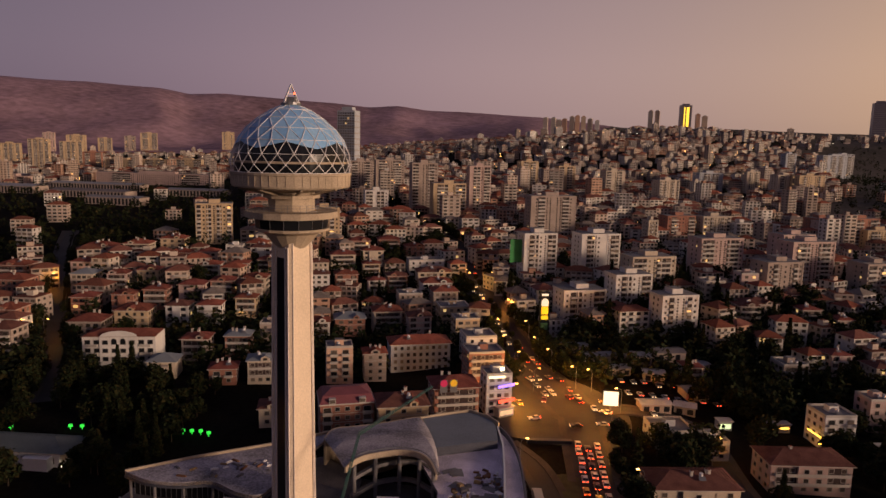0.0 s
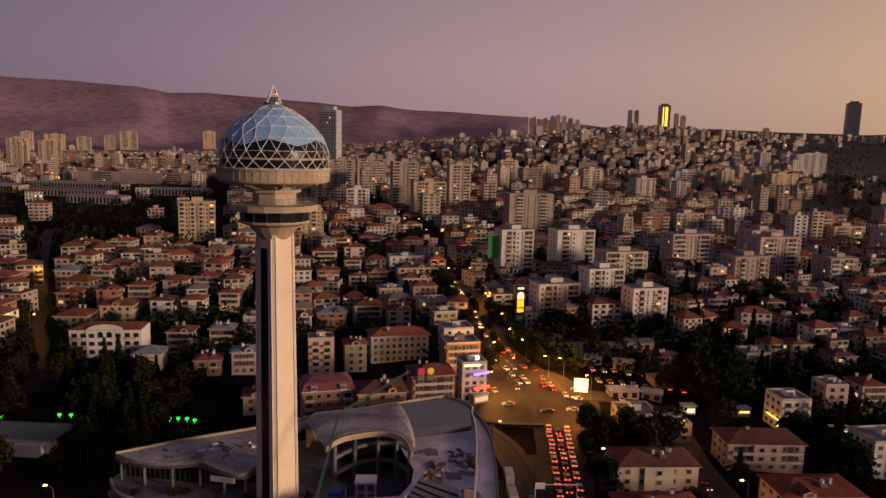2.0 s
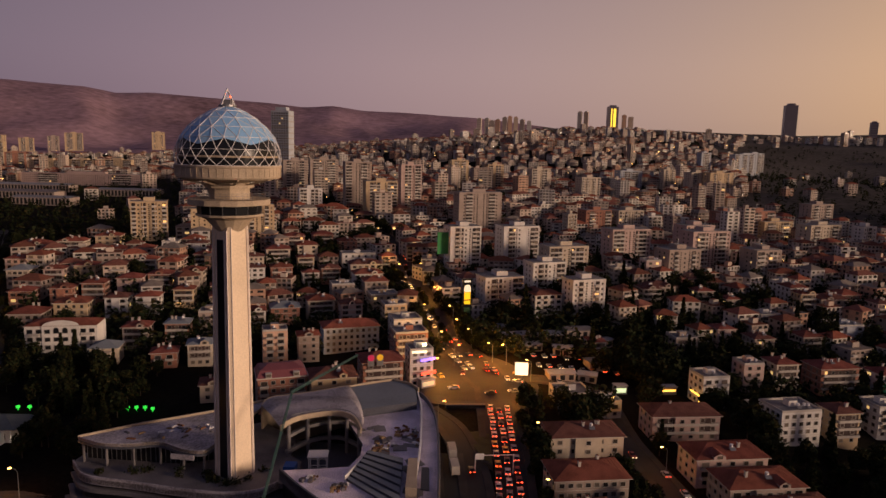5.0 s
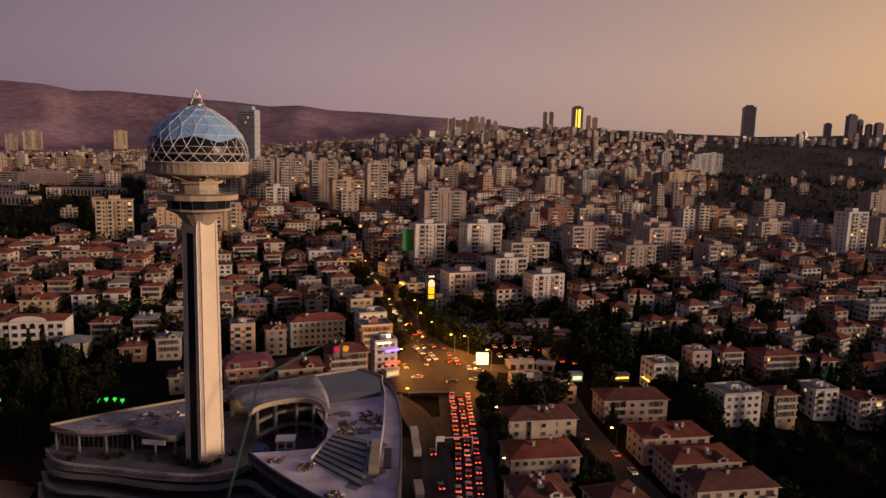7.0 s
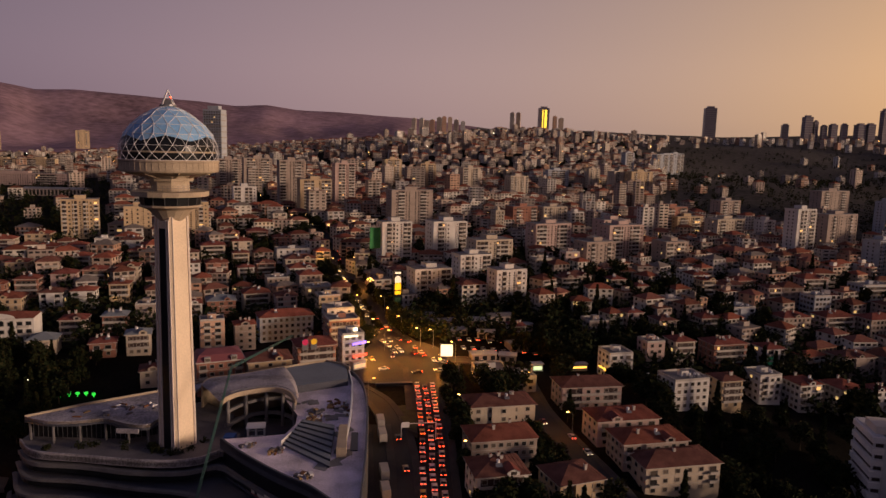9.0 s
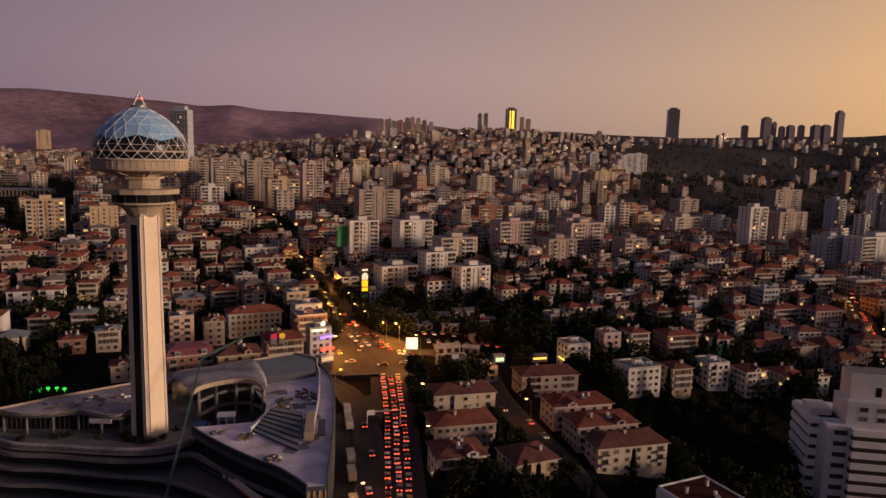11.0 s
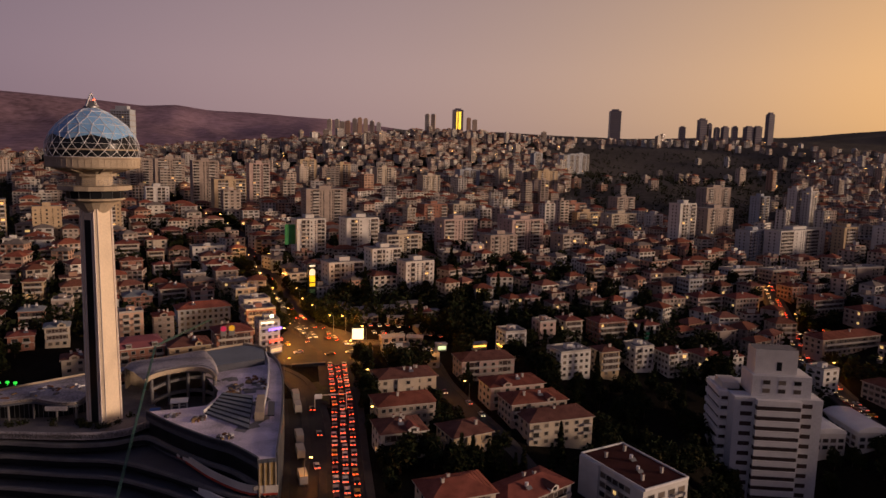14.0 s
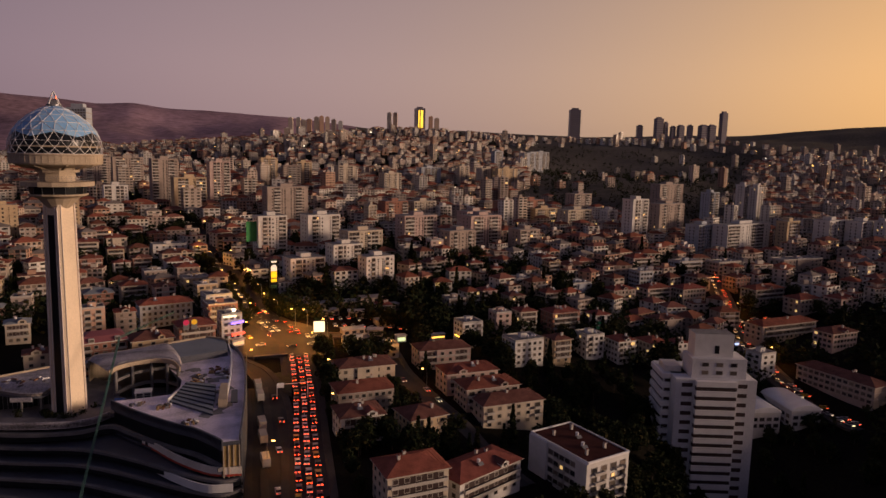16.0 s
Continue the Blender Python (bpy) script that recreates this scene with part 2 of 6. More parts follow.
CRESTS = [(-60, 430), (-32, 420), (-29.8, 414), (-27, 417), (-24.8, 411), (-22.1, 407), (-20.1, 382), (-17.7, 393), (-13, 378), (-8.5, 357), (-6.3, 342), (-4, 353), (-1.7, 333), (1.1, 330), (4.8, 316), (7.6, 306), (14, 258), (22, 255), (32, 235), (43, 252), (46.9, 274), (51, 298), (62, 330), (80, 300)]
_k = np.array(KNOTS, float)
_kb = np.arctan2(_k[:, 0] - EYE[0], _k[:, 1] - EYE[1])
_kr = np.log(np.hypot(_k[:, 0] - EYE[0], _k[:, 1] - EYE[1]))


def gz(x, y):
    """Height of the ground."""
    dx, dy = x - EYE[0], y - EYE[1]
    r = math.hypot(dx, dy)
    b, lr = math.atan2(dx, dy), math.log(max(r, 60.0))
    db = np.abs(_kb - b)
    db = np.minimum(db, 2 * math.pi - db)
    w = 1.0 / ((1.6 * db) ** 2 + (_kr - lr) ** 2 + 0.004) ** 1.6
    z = float((w * _k[:, 2]).sum() / w.sum())
    if r > 2300:
        c = np.interp(math.degrees(b), [q[0] for q in CRESTS], [q[1] for q in CRESTS])
        s = min(1.0, (r - 2300) / 2000)
        s = s * s * (3 - 2 * s)
        rough = noise.fractal(Vector((x / 520, y / 520, 0.3)), 0.9, 2.1, 5)
        ridge = abs(noise.noise(Vector((x / 640, y / 640, 1.7)))) + 0.5 * abs(noise.noise(Vector((x / 260, y / 260, 4.1))))
        n = rough * 7 * s - 4 * s * (1 - s) * (60 * ridge + 22 * rough + 25)
        z = z + (c - z) * s + n
    return z

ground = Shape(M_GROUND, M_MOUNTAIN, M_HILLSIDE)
radii = [1, 40] + [60 + 14 * k for k in range(36)] + [580, 620, 670, 730, 800, 880, 970, 1080, 1200, 1350, 1550, 1800, 2100, 2400] + [2500 + 100 * k for k in range(21)] + [4600]
N_NEAR = radii.index(2400)
rings = []
for r in radii:
    rings.append([(EYE[0] + r * math.sin(2 * math.pi * j / 720), EYE[1] + r * math.cos(2 * math.pi * j / 720)) for j in range(720)])
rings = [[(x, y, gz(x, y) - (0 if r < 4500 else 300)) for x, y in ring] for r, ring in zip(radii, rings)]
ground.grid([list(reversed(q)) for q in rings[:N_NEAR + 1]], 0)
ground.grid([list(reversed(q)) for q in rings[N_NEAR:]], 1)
# the bare valley side and the dry plain, lightened in colour to stand for haze
for i, f in enumerate(ground.f):
    q = ground.v[f[0]]
    bearing, reach = math.degrees(math.atan2(q[0] - EYE[0], q[1] - EYE[1])), math.hypot(q[0] - EYE[0], q[1] - EYE[1])
    if ground.m[i] == 1 and 13 < bearing < 85:
        ground.m[i] = 2
    if ground.m[i] == 0 and 26 < bearing < 60 and reach > 760 + 120 * noise.noise(Vector((q[0] / 150, q[1] / 150, 3.0))):
        ground.m[i] = 2

thing("ground", ground, "dark dusty city ground with shade in its colour, running out to dry hills tinted with purple haze", "ground", kind="structure", smooth=True)

# ---- the observation tower ----
tower = thing("observation_tower", None, "tall pale concrete observation tower with a blue glazed dome", "tower")
TB = 20.0


def shaft_ring(s, z, cut=0.86):
    """Octagonal plan with broad front faces, turned so that one edge points at the square."""
    c, out = cut * s, []
    for x, y in [(-c, -s), (c, -s), (s, -c), (s, c), (c, s), (-c, s), (-s, c), (-s, -c)]:
        a = radians(-38)
        out.append((x * math.cos(a) - y * math.sin(a), x * math.sin(a) + y * math.cos(a), z))
    return out


S0, S1, ZT = 3.95, 3.35, 91.0
sh = Shape(M_SHAFT)
sh.grid([shaft_ring(S0, TB - 8), shaft_ring(S1, ZT)])
part("shaft", sh, tower, "smooth warm concrete shaft tapering upwards")


def on_shaft(z):
    return S0 + (S1 - S0) * (z - TB + 8) / (ZT - TB + 8)


def face_strip(side, u0, u1, z0, z1, lift, material, name, label=""):
    """A tapering strip on a broad face of the shaft; u runs from -1 to 1 across it."""
    st = Shape(material)
    a = radians(-38 + 90 * side)
    pts = []
    for z, u, d in ((z0, u0, 1), (z0, u1, 1), (z1, u1, 1), (z1, u0, 1), (z0, u0, 0), (z0, u1, 0), (z1, u1, 0), (z1, u0, 0)):
        s = on_shaft(z)
        x, y = u * s * 0.86, -s - lift * d + (1 - d) * 0.05
        pts.append((x * math.cos(a) - y * math.sin(a), x * math.sin(a) + y * math.cos(a), z))
    st.face(pts[:4])
    for i in range(4):
        j = (i + 1) % 4
        st.face([pts[i], pts[4 + i], pts[4 + j], pts[j]])
    part(name, st, tower, label)


for side in (0, 2):
    face_strip(side, -0.42, 0.50, TB, 86.0, 0.05, M_DARK_GLASS, "window_slot", "tall black glazed lift slot")
    for u in (-0.99, -0.60, 0.58, 0.87):
        face_strip(side, u, u + 0.12, TB - 2, 88.5, 0.30, M_SHAFT_EDGE, "rib", "pale concrete rib")
for side in (1, 3):
    for u in (-0.99, 0.80, 0.91):
        face_strip(side, u, u + 0.08, TB - 2, 89.5, 0.30, M_SHAFT_EDGE, "rib", "pale concrete rib")

neck = Shape(M_CONC)
N = 16
neck.grid([ring_pts(3.3, 88.0, N), ring_pts(4.6, 89.6, N), ring_pts(6.2, 91.4, N), ring_pts(8.3, 92.2, N), ring_pts(8.7, 92.3, N), ring_pts(8.7, 92.8, N), ring_pts(7.9, 92.82, N)])
part("neck", neck, tower, "flared concrete neck")
band = Shape(M_DARK_GLASS, M_GREY_STEEL)
band.grid([ring_pts(8.1, 92.8, N), ring_pts(8.4, 95.4, N)])
for p in ring_pts(1.0, 0, N):
    band.bar((p[0] * 8.15, p[1] * 8.15, 92.8), (p[0] * 8.45, p[1] * 8.45, 95.4), 0.08, 1)
part("glazed_band", band, tower, "dark glazed band")
low = Shape(M_CONC)
low.prism([p[:2] for p in ring_pts(10.6, 0, N)], 95.3, 96.7)
part("lower_deck", low, tower, "many-sided concrete gallery slab")
rail = Shape(M_GREY_STEEL)
for z in (97.2, 97.9, 98.5):
    for j in range(N):
        a, b = ring_pts(10.4, z, N)[j], ring_pts(10.4, z, N)[(j + 1) % N]
        rail.bar(a, b, 0.05)
for j in range(N * 3):
    a = 2 * math.pi * j / (N * 3)
    rail.bar((10.3 * math.cos(a), 10.3 * math.sin(a), 96.7), (10.3 * math.cos(a), 10.3 * math.sin(a), 98.5), 0.04)
part("railing", rail, tower, "thin steel gallery railing")
core = Shape(M_CONC)
core.prism([p[:2] for p in ring_pts(5.2, 0, 8, radians(14))], 96.7, 101.4)
core.prism([p[:2] for p in ring_pts(6.4, 0, 8, radians(14))], 99.6, 100.4)
part("core_wall", core, tower, "plain concrete core with cast panels")
under = Shape(M_CONC)
under.grid([ring_pts(5.0, 101.0, 24), ring_pts(9.5, 101.5, 24), ring_pts(12.6, 102.2, 24)])
part("soffit", under, tower, "shallow concrete soffit")
for j in range(8):
    a = 2 * math.pi * (j + 0.5) / 8
    st = Shape(M_CONC)
    st.bar((4.8 * math.cos(a), 4.8 * math.sin(a), 100.2), (11.8 * math.cos(a), 11.8 * math.sin(a), 101.9), 0.32)
    part("bracket", st, tower, "raking concrete bracket")
drum = Shape(M_CONC)
D = 48
drum.grid([ring_pts(11.0, 101.9, D), ring_pts(13.1, 102.2, D), ring_pts(13.3, 102.6, D), ring_pts(13.3, 104.9, D), ring_pts(13.55, 105.0, D), ring_pts(13.55, 105.5, D), ring_pts(12.8, 105.6, D), ring_pts(12.0, 105.3, D)])
drum.prism([p[:2] for p in ring_pts(11.2, 0, 24)], 101.8, 102.1)
part("drum", drum, tower, "stained concrete drum under the dome", smooth=False)
for j in range(D):
    g = Shape(M_CONC)
    a = 2 * math.pi * j / D
    g.bar((13.34 * math.cos(a), 13.34 * math.sin(a), 102.7), (13.34 * math.cos(a), 13.34 * math.sin(a), 104.9), 0.07)
    part("drum_joint", g, tower)

# the dome: a lattice of triangles, blue glass above, dark open band below
LEVELS = [(105.6, 13.2), (107.3, 13.45), (109.6, 13.15), (112.6, 11.9)]
COUNT = 24


def push(v, f):
    """v moved out from or in to the axis."""
    return Vector((v.x * f, v.y * f, v.z))


def node(level, j):
    z, r = LEVELS[level]
    a = 2 * math.pi * (j + 0.5 * (level % 2)) / COUNT
    return Vector((r * math.cos(a), r * math.sin(a), z))


inner = Shape(M_DARK_GLASS)
inner.grid([ring_pts(12.6, 105.5, 48), ring_pts(12.75, 107.5, 48), ring_pts(12.5, 109.6, 48), ring_pts(11.3, 112.6, 48), ring_pts(9.4, 115.0, 48)])
part("dark_glazing", inner, tower, "black glazing behind the lattice")
floorband = Shape(M_CONC)
floorband.grid([ring_pts(12.90, 107.55, 48), ring_pts(12.95, 108.0, 48), ring_pts(12.70, 108.02, 48)])
part("floor_edge", floorband, tower, "pale floor edge")
for level in range(3):
    for j in range(COUNT):
        here = node(level, j)
        lat = Shape(M_STEEL)
        for q in (node(level + 1, j), node(level + 1, j - 1 if level % 2 == 0 else j + 1)):
            lat.bar(here, q, 0.075)
        if level != 1:
            lat.bar(here, node(level, j + 1), 0.06)
        lat.bar(push(here, 0.99), push(here, 1.014), 0.17, n=6)
        part("lattice_node", lat, tower)
# blue panes; the lower hem of the glass zigzags
for j in range(COUNT):
    deep = (0.62, 0.38, 0.12, 0.38)
    d0, d1 = deep[j % 4], deep[(j + 1) % 4]
    p = Shape(M_BLUE_GLASS)
    lo0, lo1 = node(2, j).lerp(node(2, j + 1), 0.5), node(2, j + 1).lerp(node(2, j + 2), 0.5)
    p.face([push(v, 0.997) for v in (node(3, j), node(3, j).lerp(lo0, d0), node(3, j + 1).lerp(lo1, d1), node(3, j + 1))])
    part("pane", p, tower)
CAPS = [(112.6, 11.9, 24, 0.5), (115.2, 9.95, 18, 0.0), (117.5, 7.3, 14, 0.5), (119.3, 4.5, 9, 0.0), (120.5, 1.7, 6, 0.5)]


def cap_ring(k):
    z, r, n, turn = CAPS[k]
    return [Vector((r * math.cos(2 * math.pi * (j + turn) / n), r * math.sin(2 * math.pi * (j + turn) / n), z)) for j in range(n)], [(j + turn) / n for j in range(n)]


for k in range(len(CAPS) - 1):
    (A, ta), (B, tb_) = cap_ring(k), cap_ring(k + 1)
    i = j = 0
    while i < len(A) or j < len(B):
        na = ta[i % len(A)] + (i // len(A)) + 1 / len(A)
        nb = tb_[j % len(B)] + (j // len(B)) + 1 / len(B)
        a0, b0 = A[i % len(A)], B[j % len(B)]
        if j >= len(B) or (i < len(A) and na <= nb):
            c0, edge = A[(i + 1) % len(A)], (a0, A[(i + 1) % len(A)])
            i += 1
        else:
            c0, edge = B[(j + 1) % len(B)], (b0, B[(j + 1) % len(B)])
            j += 1
        p = Shape(M_BLUE_GLASS)
        p.face([a0, c0, b0])
        part("pane", p, tower)
        bar = Shape(M_STEEL)
        bar.bar(push(a0, 1.008), push(b0, 1.008), 0.075)
        part("glazing_bar", bar, tower)
        if edge[0] is a0:
            bar = Shape(M_STEEL)
            bar.bar(push(edge[0], 1.008), push(edge[1], 1.008), 0.075)
            part("glazing_bar", bar, tower)
            bar = Shape(M_STEEL)
            bar.bar(push(a0, 0.99), push(a0, 1.016), 0.16, n=6)
            part("lattice_node", bar, tower)
cap = Shape(M_GREY_STEEL)
cap.prism([p[:2] for p in ring_pts(2.3, 0, 16)], 120.4, 120.9)
part("cap", cap, tower, "dark round platform on the dome")
frame_top = Shape(M_STEEL)
for j in range(4):
    a = 2 * math.pi * (j + 0.5) / 4 + 0.3
    frame_top.bar((2.3 * math.cos(a), 2.3 * math.sin(a), 120.8), (0, 0, 125.0), 0.17)
    b = a + math.pi / 2
    frame_top.bar((1.2 * math.cos(a), 1.2 * math.sin(a), 122.8), (1.2 * math.cos(b), 1.2 * math.sin(b), 122.8), 0.09)
part("finial", frame_top, tower, "open steel pyramid finial")
box = Shape(M_GREY_STEEL)
box.box(-0.9, 0.9, -0.9, 0.9, 120.9, 122.2)
part("plant_box", box, tower, "dark equipment box")
red = Shape(M_RED_GLOW)
red.prism([p[:2] for p in ring_pts(0.22, 0, 8, 0, 0.9, -0.6)], 122.7, 123.1)
part("warning_lamp", red, tower, "small red warning lamp")

# ---- the shopping centre at the tower's foot ----
M_BAND = mat("weathered_band", (0.15, 0.14, 0.145), 0.8, grain=0.35, scale=0.5)
M_TERRACE = mat("dusty_terrace", (0.145, 0.13, 0.135), 0.9, grain=0.6, scale=0.35, bump=0.15, fine=8)
M_OLD_ROOF = mat("weathered_roof", (0.30, 0.275, 0.30), 0.9, grain=0.75, scale=0.3, bump=0.1, fine=6)
mall = thing("shopping_centre", None, "unfinished grey shopping centre with curved roofs round the tower", "building")


def slab(name, poly, z0, z1, material, label="", top=None, parent=None):
    s = Shape(material, *( [top] if top else []))
    s.prism(poly, z0, z1, 0, 1 if top else None)
    return part(name, s, parent or mall, label)


def bow(points, n=6):
    """A smooth curve through plan points."""
    out, P = [], [Vector(p) for p in points]
    P = [P[0] * 2 - P[1]] + P + [P[-1] * 2 - P[-2]]
    for i in range(1, len(P) - 2):
        for k in range(n):
            t = k / n
            a, b, c, d = P[i - 1:i + 3]
            q = 0.5 * (2 * b + (c - a) * t + (2 * a - 5 * b + 4 * c - d) * t * t + (3 * b - a - 3 * c + d) * t ** 3)
            out.append((q.x, q.y))
    out.append((P[-2].x, P[-2].y))
    return out


def rim(name, line, z0, z1, thick, material, label="", parent=None):
    """An upright band along a plan line."""
    s = Shape(material)
    L = [Vector(p) for p in line]
    N = []
    for i, p in enumerate(L):
        d = (L[min(i + 1, len(L) - 1)] - L[max(i - 1, 0)]).normalized()
        N.append(Vector((-d.y, d.x)) * thick)
    rings = [[(p.x, p.y, z0), (p.x, p.y, z1), (p.x + n.x, p.y + n.y, z1), (p.x + n.x, p.y + n.y, z0)] for p, n in zip(L, N)]
    s.grid(rings)
    s.face(rings[0]), s.face(reversed(rings[-1]))
    return part(name, s, parent or mall, label)


terrace_front = bow([(-47, 8), (-40, -1), (-26, -5.5), (-12, -10), (0, -12.5), (8, -11.5), (13, -7)])
slab("terrace", terrace_front + [(17.5, -8), (17.5, 6), (14, 10), (14, 22), (2, 36), (-46, 14)], 18.6, 20.0, M_TERRACE, "dusty grey terrace slab")
rim("terrace_edge", terrace_front, 18.4, 20.7, 0.4, M_OLD_ROOF, "pale concrete terrace edge")
wing_front = bow([(-45.5, 9), (-38, 5), (-30, 4), (-22, 5), (-14, 0), (-8, -1), (-5.5, 6)])
slab("wing_roof", wing_front + [(-3, 16), (4, 37), (-12, 27), (-30, 18)], 26.2, 27.0, M_CONC, "weathered grey wing roof", M_OLD_ROOF)
rim("roof_fascia", wing_front, 25.9, 27.2, 0.3, M_OLD_ROOF, "pale roof fascia")
rim("back_parapet", [(-45.5, 9), (-30, 18.3), (-12, 27.3), (4, 37.3)], 26.0, 27.6, 0.5, M_CONC, "pale parapet")
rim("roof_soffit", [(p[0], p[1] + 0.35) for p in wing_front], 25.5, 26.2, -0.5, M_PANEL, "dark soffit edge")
rim("shop_glazing", [(-44, 11), (-30, 8.5), (-16, 6), (-6, 9), (-4, 14)], 20.0, 26.2, 0.2, M_DARK_GLASS, "dark set-back glazing")
for k, (x, y) in enumerate([(-44, 8.6), (-36.5, 5.4), (-29, 5.0), (-22, 6.0), (-14.5, 2.2), (-8.5, 0.6)]):
    c = Shape(M_BAND)
    c.prism([(x + p[0], y + p[1]) for p in ring_pts(0.4, 0, 10)], 20.0, 26.2)
    part("column", c, mall)
for k in range(26):
    x = -44 + k * 1.45
    y = float(np.interp(x, [-44, -30, -16, -6], [10.9, 8.4, 5.9, 8.9]))
    m = Shape(M_GREY_STEEL)
    m.box(x - 0.06, x + 0.06, y - 0.1, y, 20.0, 26.2)
    part("mullion", m, mall)

# lower storeys, stepping forward in curves
TIERS = [(17.4, 14.6, 0.0), (13.8, 11.4, 2.2), (10.4, 8.0, 5.0), (7.0, 4.6, 8.5), (3.6, 1.2, 13.0), (0.4, -2.4, 18.0)]
for z1, z0, out in TIERS:
    line = bow([(-47 - out * 0.4, 8), (-40 - out * 0.3, -1 - out), (-26, -5 - out * 1.1), (-10, -11 - out * 1.2), (6, -16 - out * 1.5), (20, -27 - out * 1.5), (36, -44 - out * 1.0), (46, -53 - out * 0.5), (51.8, -53.6)])
    if out == 0.0:
        line = bow([(-47, 8), (-40, -1), (-26, -5), (-10, -11), (4, -13.0), (13, -10.5), (19, -17), (26.2, -26.5), (33, -34.5), (39, -40.5), (44, -48), (46.5, -52.6)])
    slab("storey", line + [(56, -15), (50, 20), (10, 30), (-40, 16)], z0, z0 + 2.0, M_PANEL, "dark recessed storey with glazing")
    lip = bow([(p[0], p[1]) for p in line[::6]] + [line[-1]], 6)
    rim("storey_band", [(p[0] - 0.3, p[1] - 0.7) for p in lip], z0 + 1.7, z1 + 0.1, 1.2, M_BAND, "dull grey curving storey band")
    rim("strip_window", [(p[0] - 0.1, p[1] - 0.25) for p in lip], z0 + 0.1, z0 + 1.7, 0.2, M_DARK_GLASS, "dark strip window")

# the curved block along the street
outer = bow([(51.8, -53.5), (54.6, -30), (56.6, -8), (58.0, 14), (57.8, 30), (55.6, 42), (51.5, 50), (45.0, 54.8)])
inner = [(28.6, 47.3), (16.8, 41.9), (4, 37), (4, 34)]
court = bow([(11.9, 11), (14.5, 15.5), (19.1, 18.4), (24, 20.2), (28.6, 19.6), (32.8, 15), (35.0, 6.5), (34.6, -1), (32, -8)])
front = bow([(13.5, -9.5), (19, -18), (26.2, -27.5), (33, -35.5), (39, -41.5), (44, -49), (46.5, -53.6)])
slab("deck", [front[0]] + front[1:] + outer + [(36, 48), (30, 24)] + [(35.2, 6.5), (34.8, -1), (32, -8), (24, -9)], 23.8, 25.0, M_PANEL, "pale dusty screed deck", M_DECK)
arc = Shape(M_OLD_ROOF)
back = bow([(2, 30), (3.7, 37), (10, 39.4), (16.8, 41.9), (22, 44.4), (28.6, 47.3), (31, 42), (33, 34), (34.5, 25), (35.4, 15)], 4)
fr = bow([(11.0, 9), (12.5, 13), (15, 16.3), (19.1, 18.6), (24, 20.2), (28.6, 19.6), (31.5, 17.2), (33.2, 14), (34.3, 10), (35.0, 6.5)], 4)
arc.grid([[(*p, 28.2) for p in back], [((p[0] + q[0]) / 2, (p[1] + q[1]) / 2, 29.4) for p, q in zip(back, fr)], [(*q, 29.6) for q in fr], [(*q, 28.7) for q in fr]], 0, closed=False)
part("arc_roof", arc, mall, "weathered grey roof curving round the courtyard")
rim("arc_fascia", fr, 28.3, 29.9, -0.5, M_CONC, "pale curved fascia")
rim("arc_rail", fr[6:], 30.3, 30.5, 0.1, M_GREY_STEEL, "thin roof rail")
rim("back_wall", back[:24], 12, 28.3, -0.6, M_CONC, "pale back wall of the curved roof")
slab("membrane_roof", bow([(33.2, 26.5), (27.5, 45.6), (36, 50.2), (44.6, 53.6), (50, 49.5), (52.4, 44), (52.4, 33)], 4), 25.02, 27.6, M_PANEL, "flat blue-grey membrane roof", M_ROOF_GREY)
rim("back_parapet", [(27.5, 46.6), (36, 51.0), (44.6, 54.6), (50.5, 50.4), (53.4, 45)], 25.0, 28.2, 0.45, M_CONC, "pale parapet")
rim("street_parapet", outer[:37], 24.6, 26.6, 0.5, M_PANEL, "grey metal parapet")
rim("deck_wall", [(53.0, 45), (53.6, 32), (53.0, 20), (51.9, 5), (50.4, -9), (48.4, -25)], 25.0, 26.9, 0.5, M_STEEL, "low white wall on the deck")
rim("street_wall", outer, 4, 24.6, 0.4, M_PANEL, "ribbed grey street wall")
for k in range(0, len(outer) - 1):
    p = outer[k]
    m = Shape(M_GREY_STEEL)
    m.box(p[0] + 0.0, p[0] + 0.25, p[1] - 0.1, p[1] + 0.1, 10, 25.6)
    part("wall_rib", m, mall)
rim("front_fascia", front, 22.2, 25.5, 0.5, M_PANEL, "sloping grey deck fascia")
rim("front_glazing", [(p[0] + 0.8, p[1] + 0.6) for p in front], 17.2, 22.2, 0.2, M_DARK_GLASS, "dark glazing under the deck")
gal = bow([(23.5, -23.4), (26.4, -27.4), (33, -38.8), (39.6, -47.6), (45.2, -52.6), (51.8, -54.0)])
slab("gallery_floor", gal + [(51.8, -53.2)] + list(reversed(front)), 14.5, 14.9, M_PANEL, "grey gallery floor")
rim("gallery_band", gal, 15.0, 17.1, 0.4, M_WHITE_WALL, "white gallery band")
rim("red_edge", [(p[0] - 0.1, p[1] - 0.1) for p in gal], 14.4, 15.0, 0.5, mat("red_edge_paint", (0.42, 0.06, 0.035), 0.6), "thin red gallery edge")
rim("gallery_band", [(p[0] - 2.6, p[1] - 2.2) for p in gal], 10.8, 13.2, 0.4, M_WHITE_WALL, "white gallery band")
for x in (46.8, 48.2, 49.6, 51.2):
    m = Shape(M_CONC)
    m.box(x, x + 0.3, -53.6, -53.3, 14, 23.8)
    part("mullion", m, mall)
corner = Shape(mat("amber_room", (0.35, 0.24, 0.10), 0.7, grain=0.5, scale=1.2))
corner.box(46.6, 51.6, -53.2, -52.6, 17.2, 23.6)
part("corner_glazing", corner, mall, "amber-tinted corner glazing")
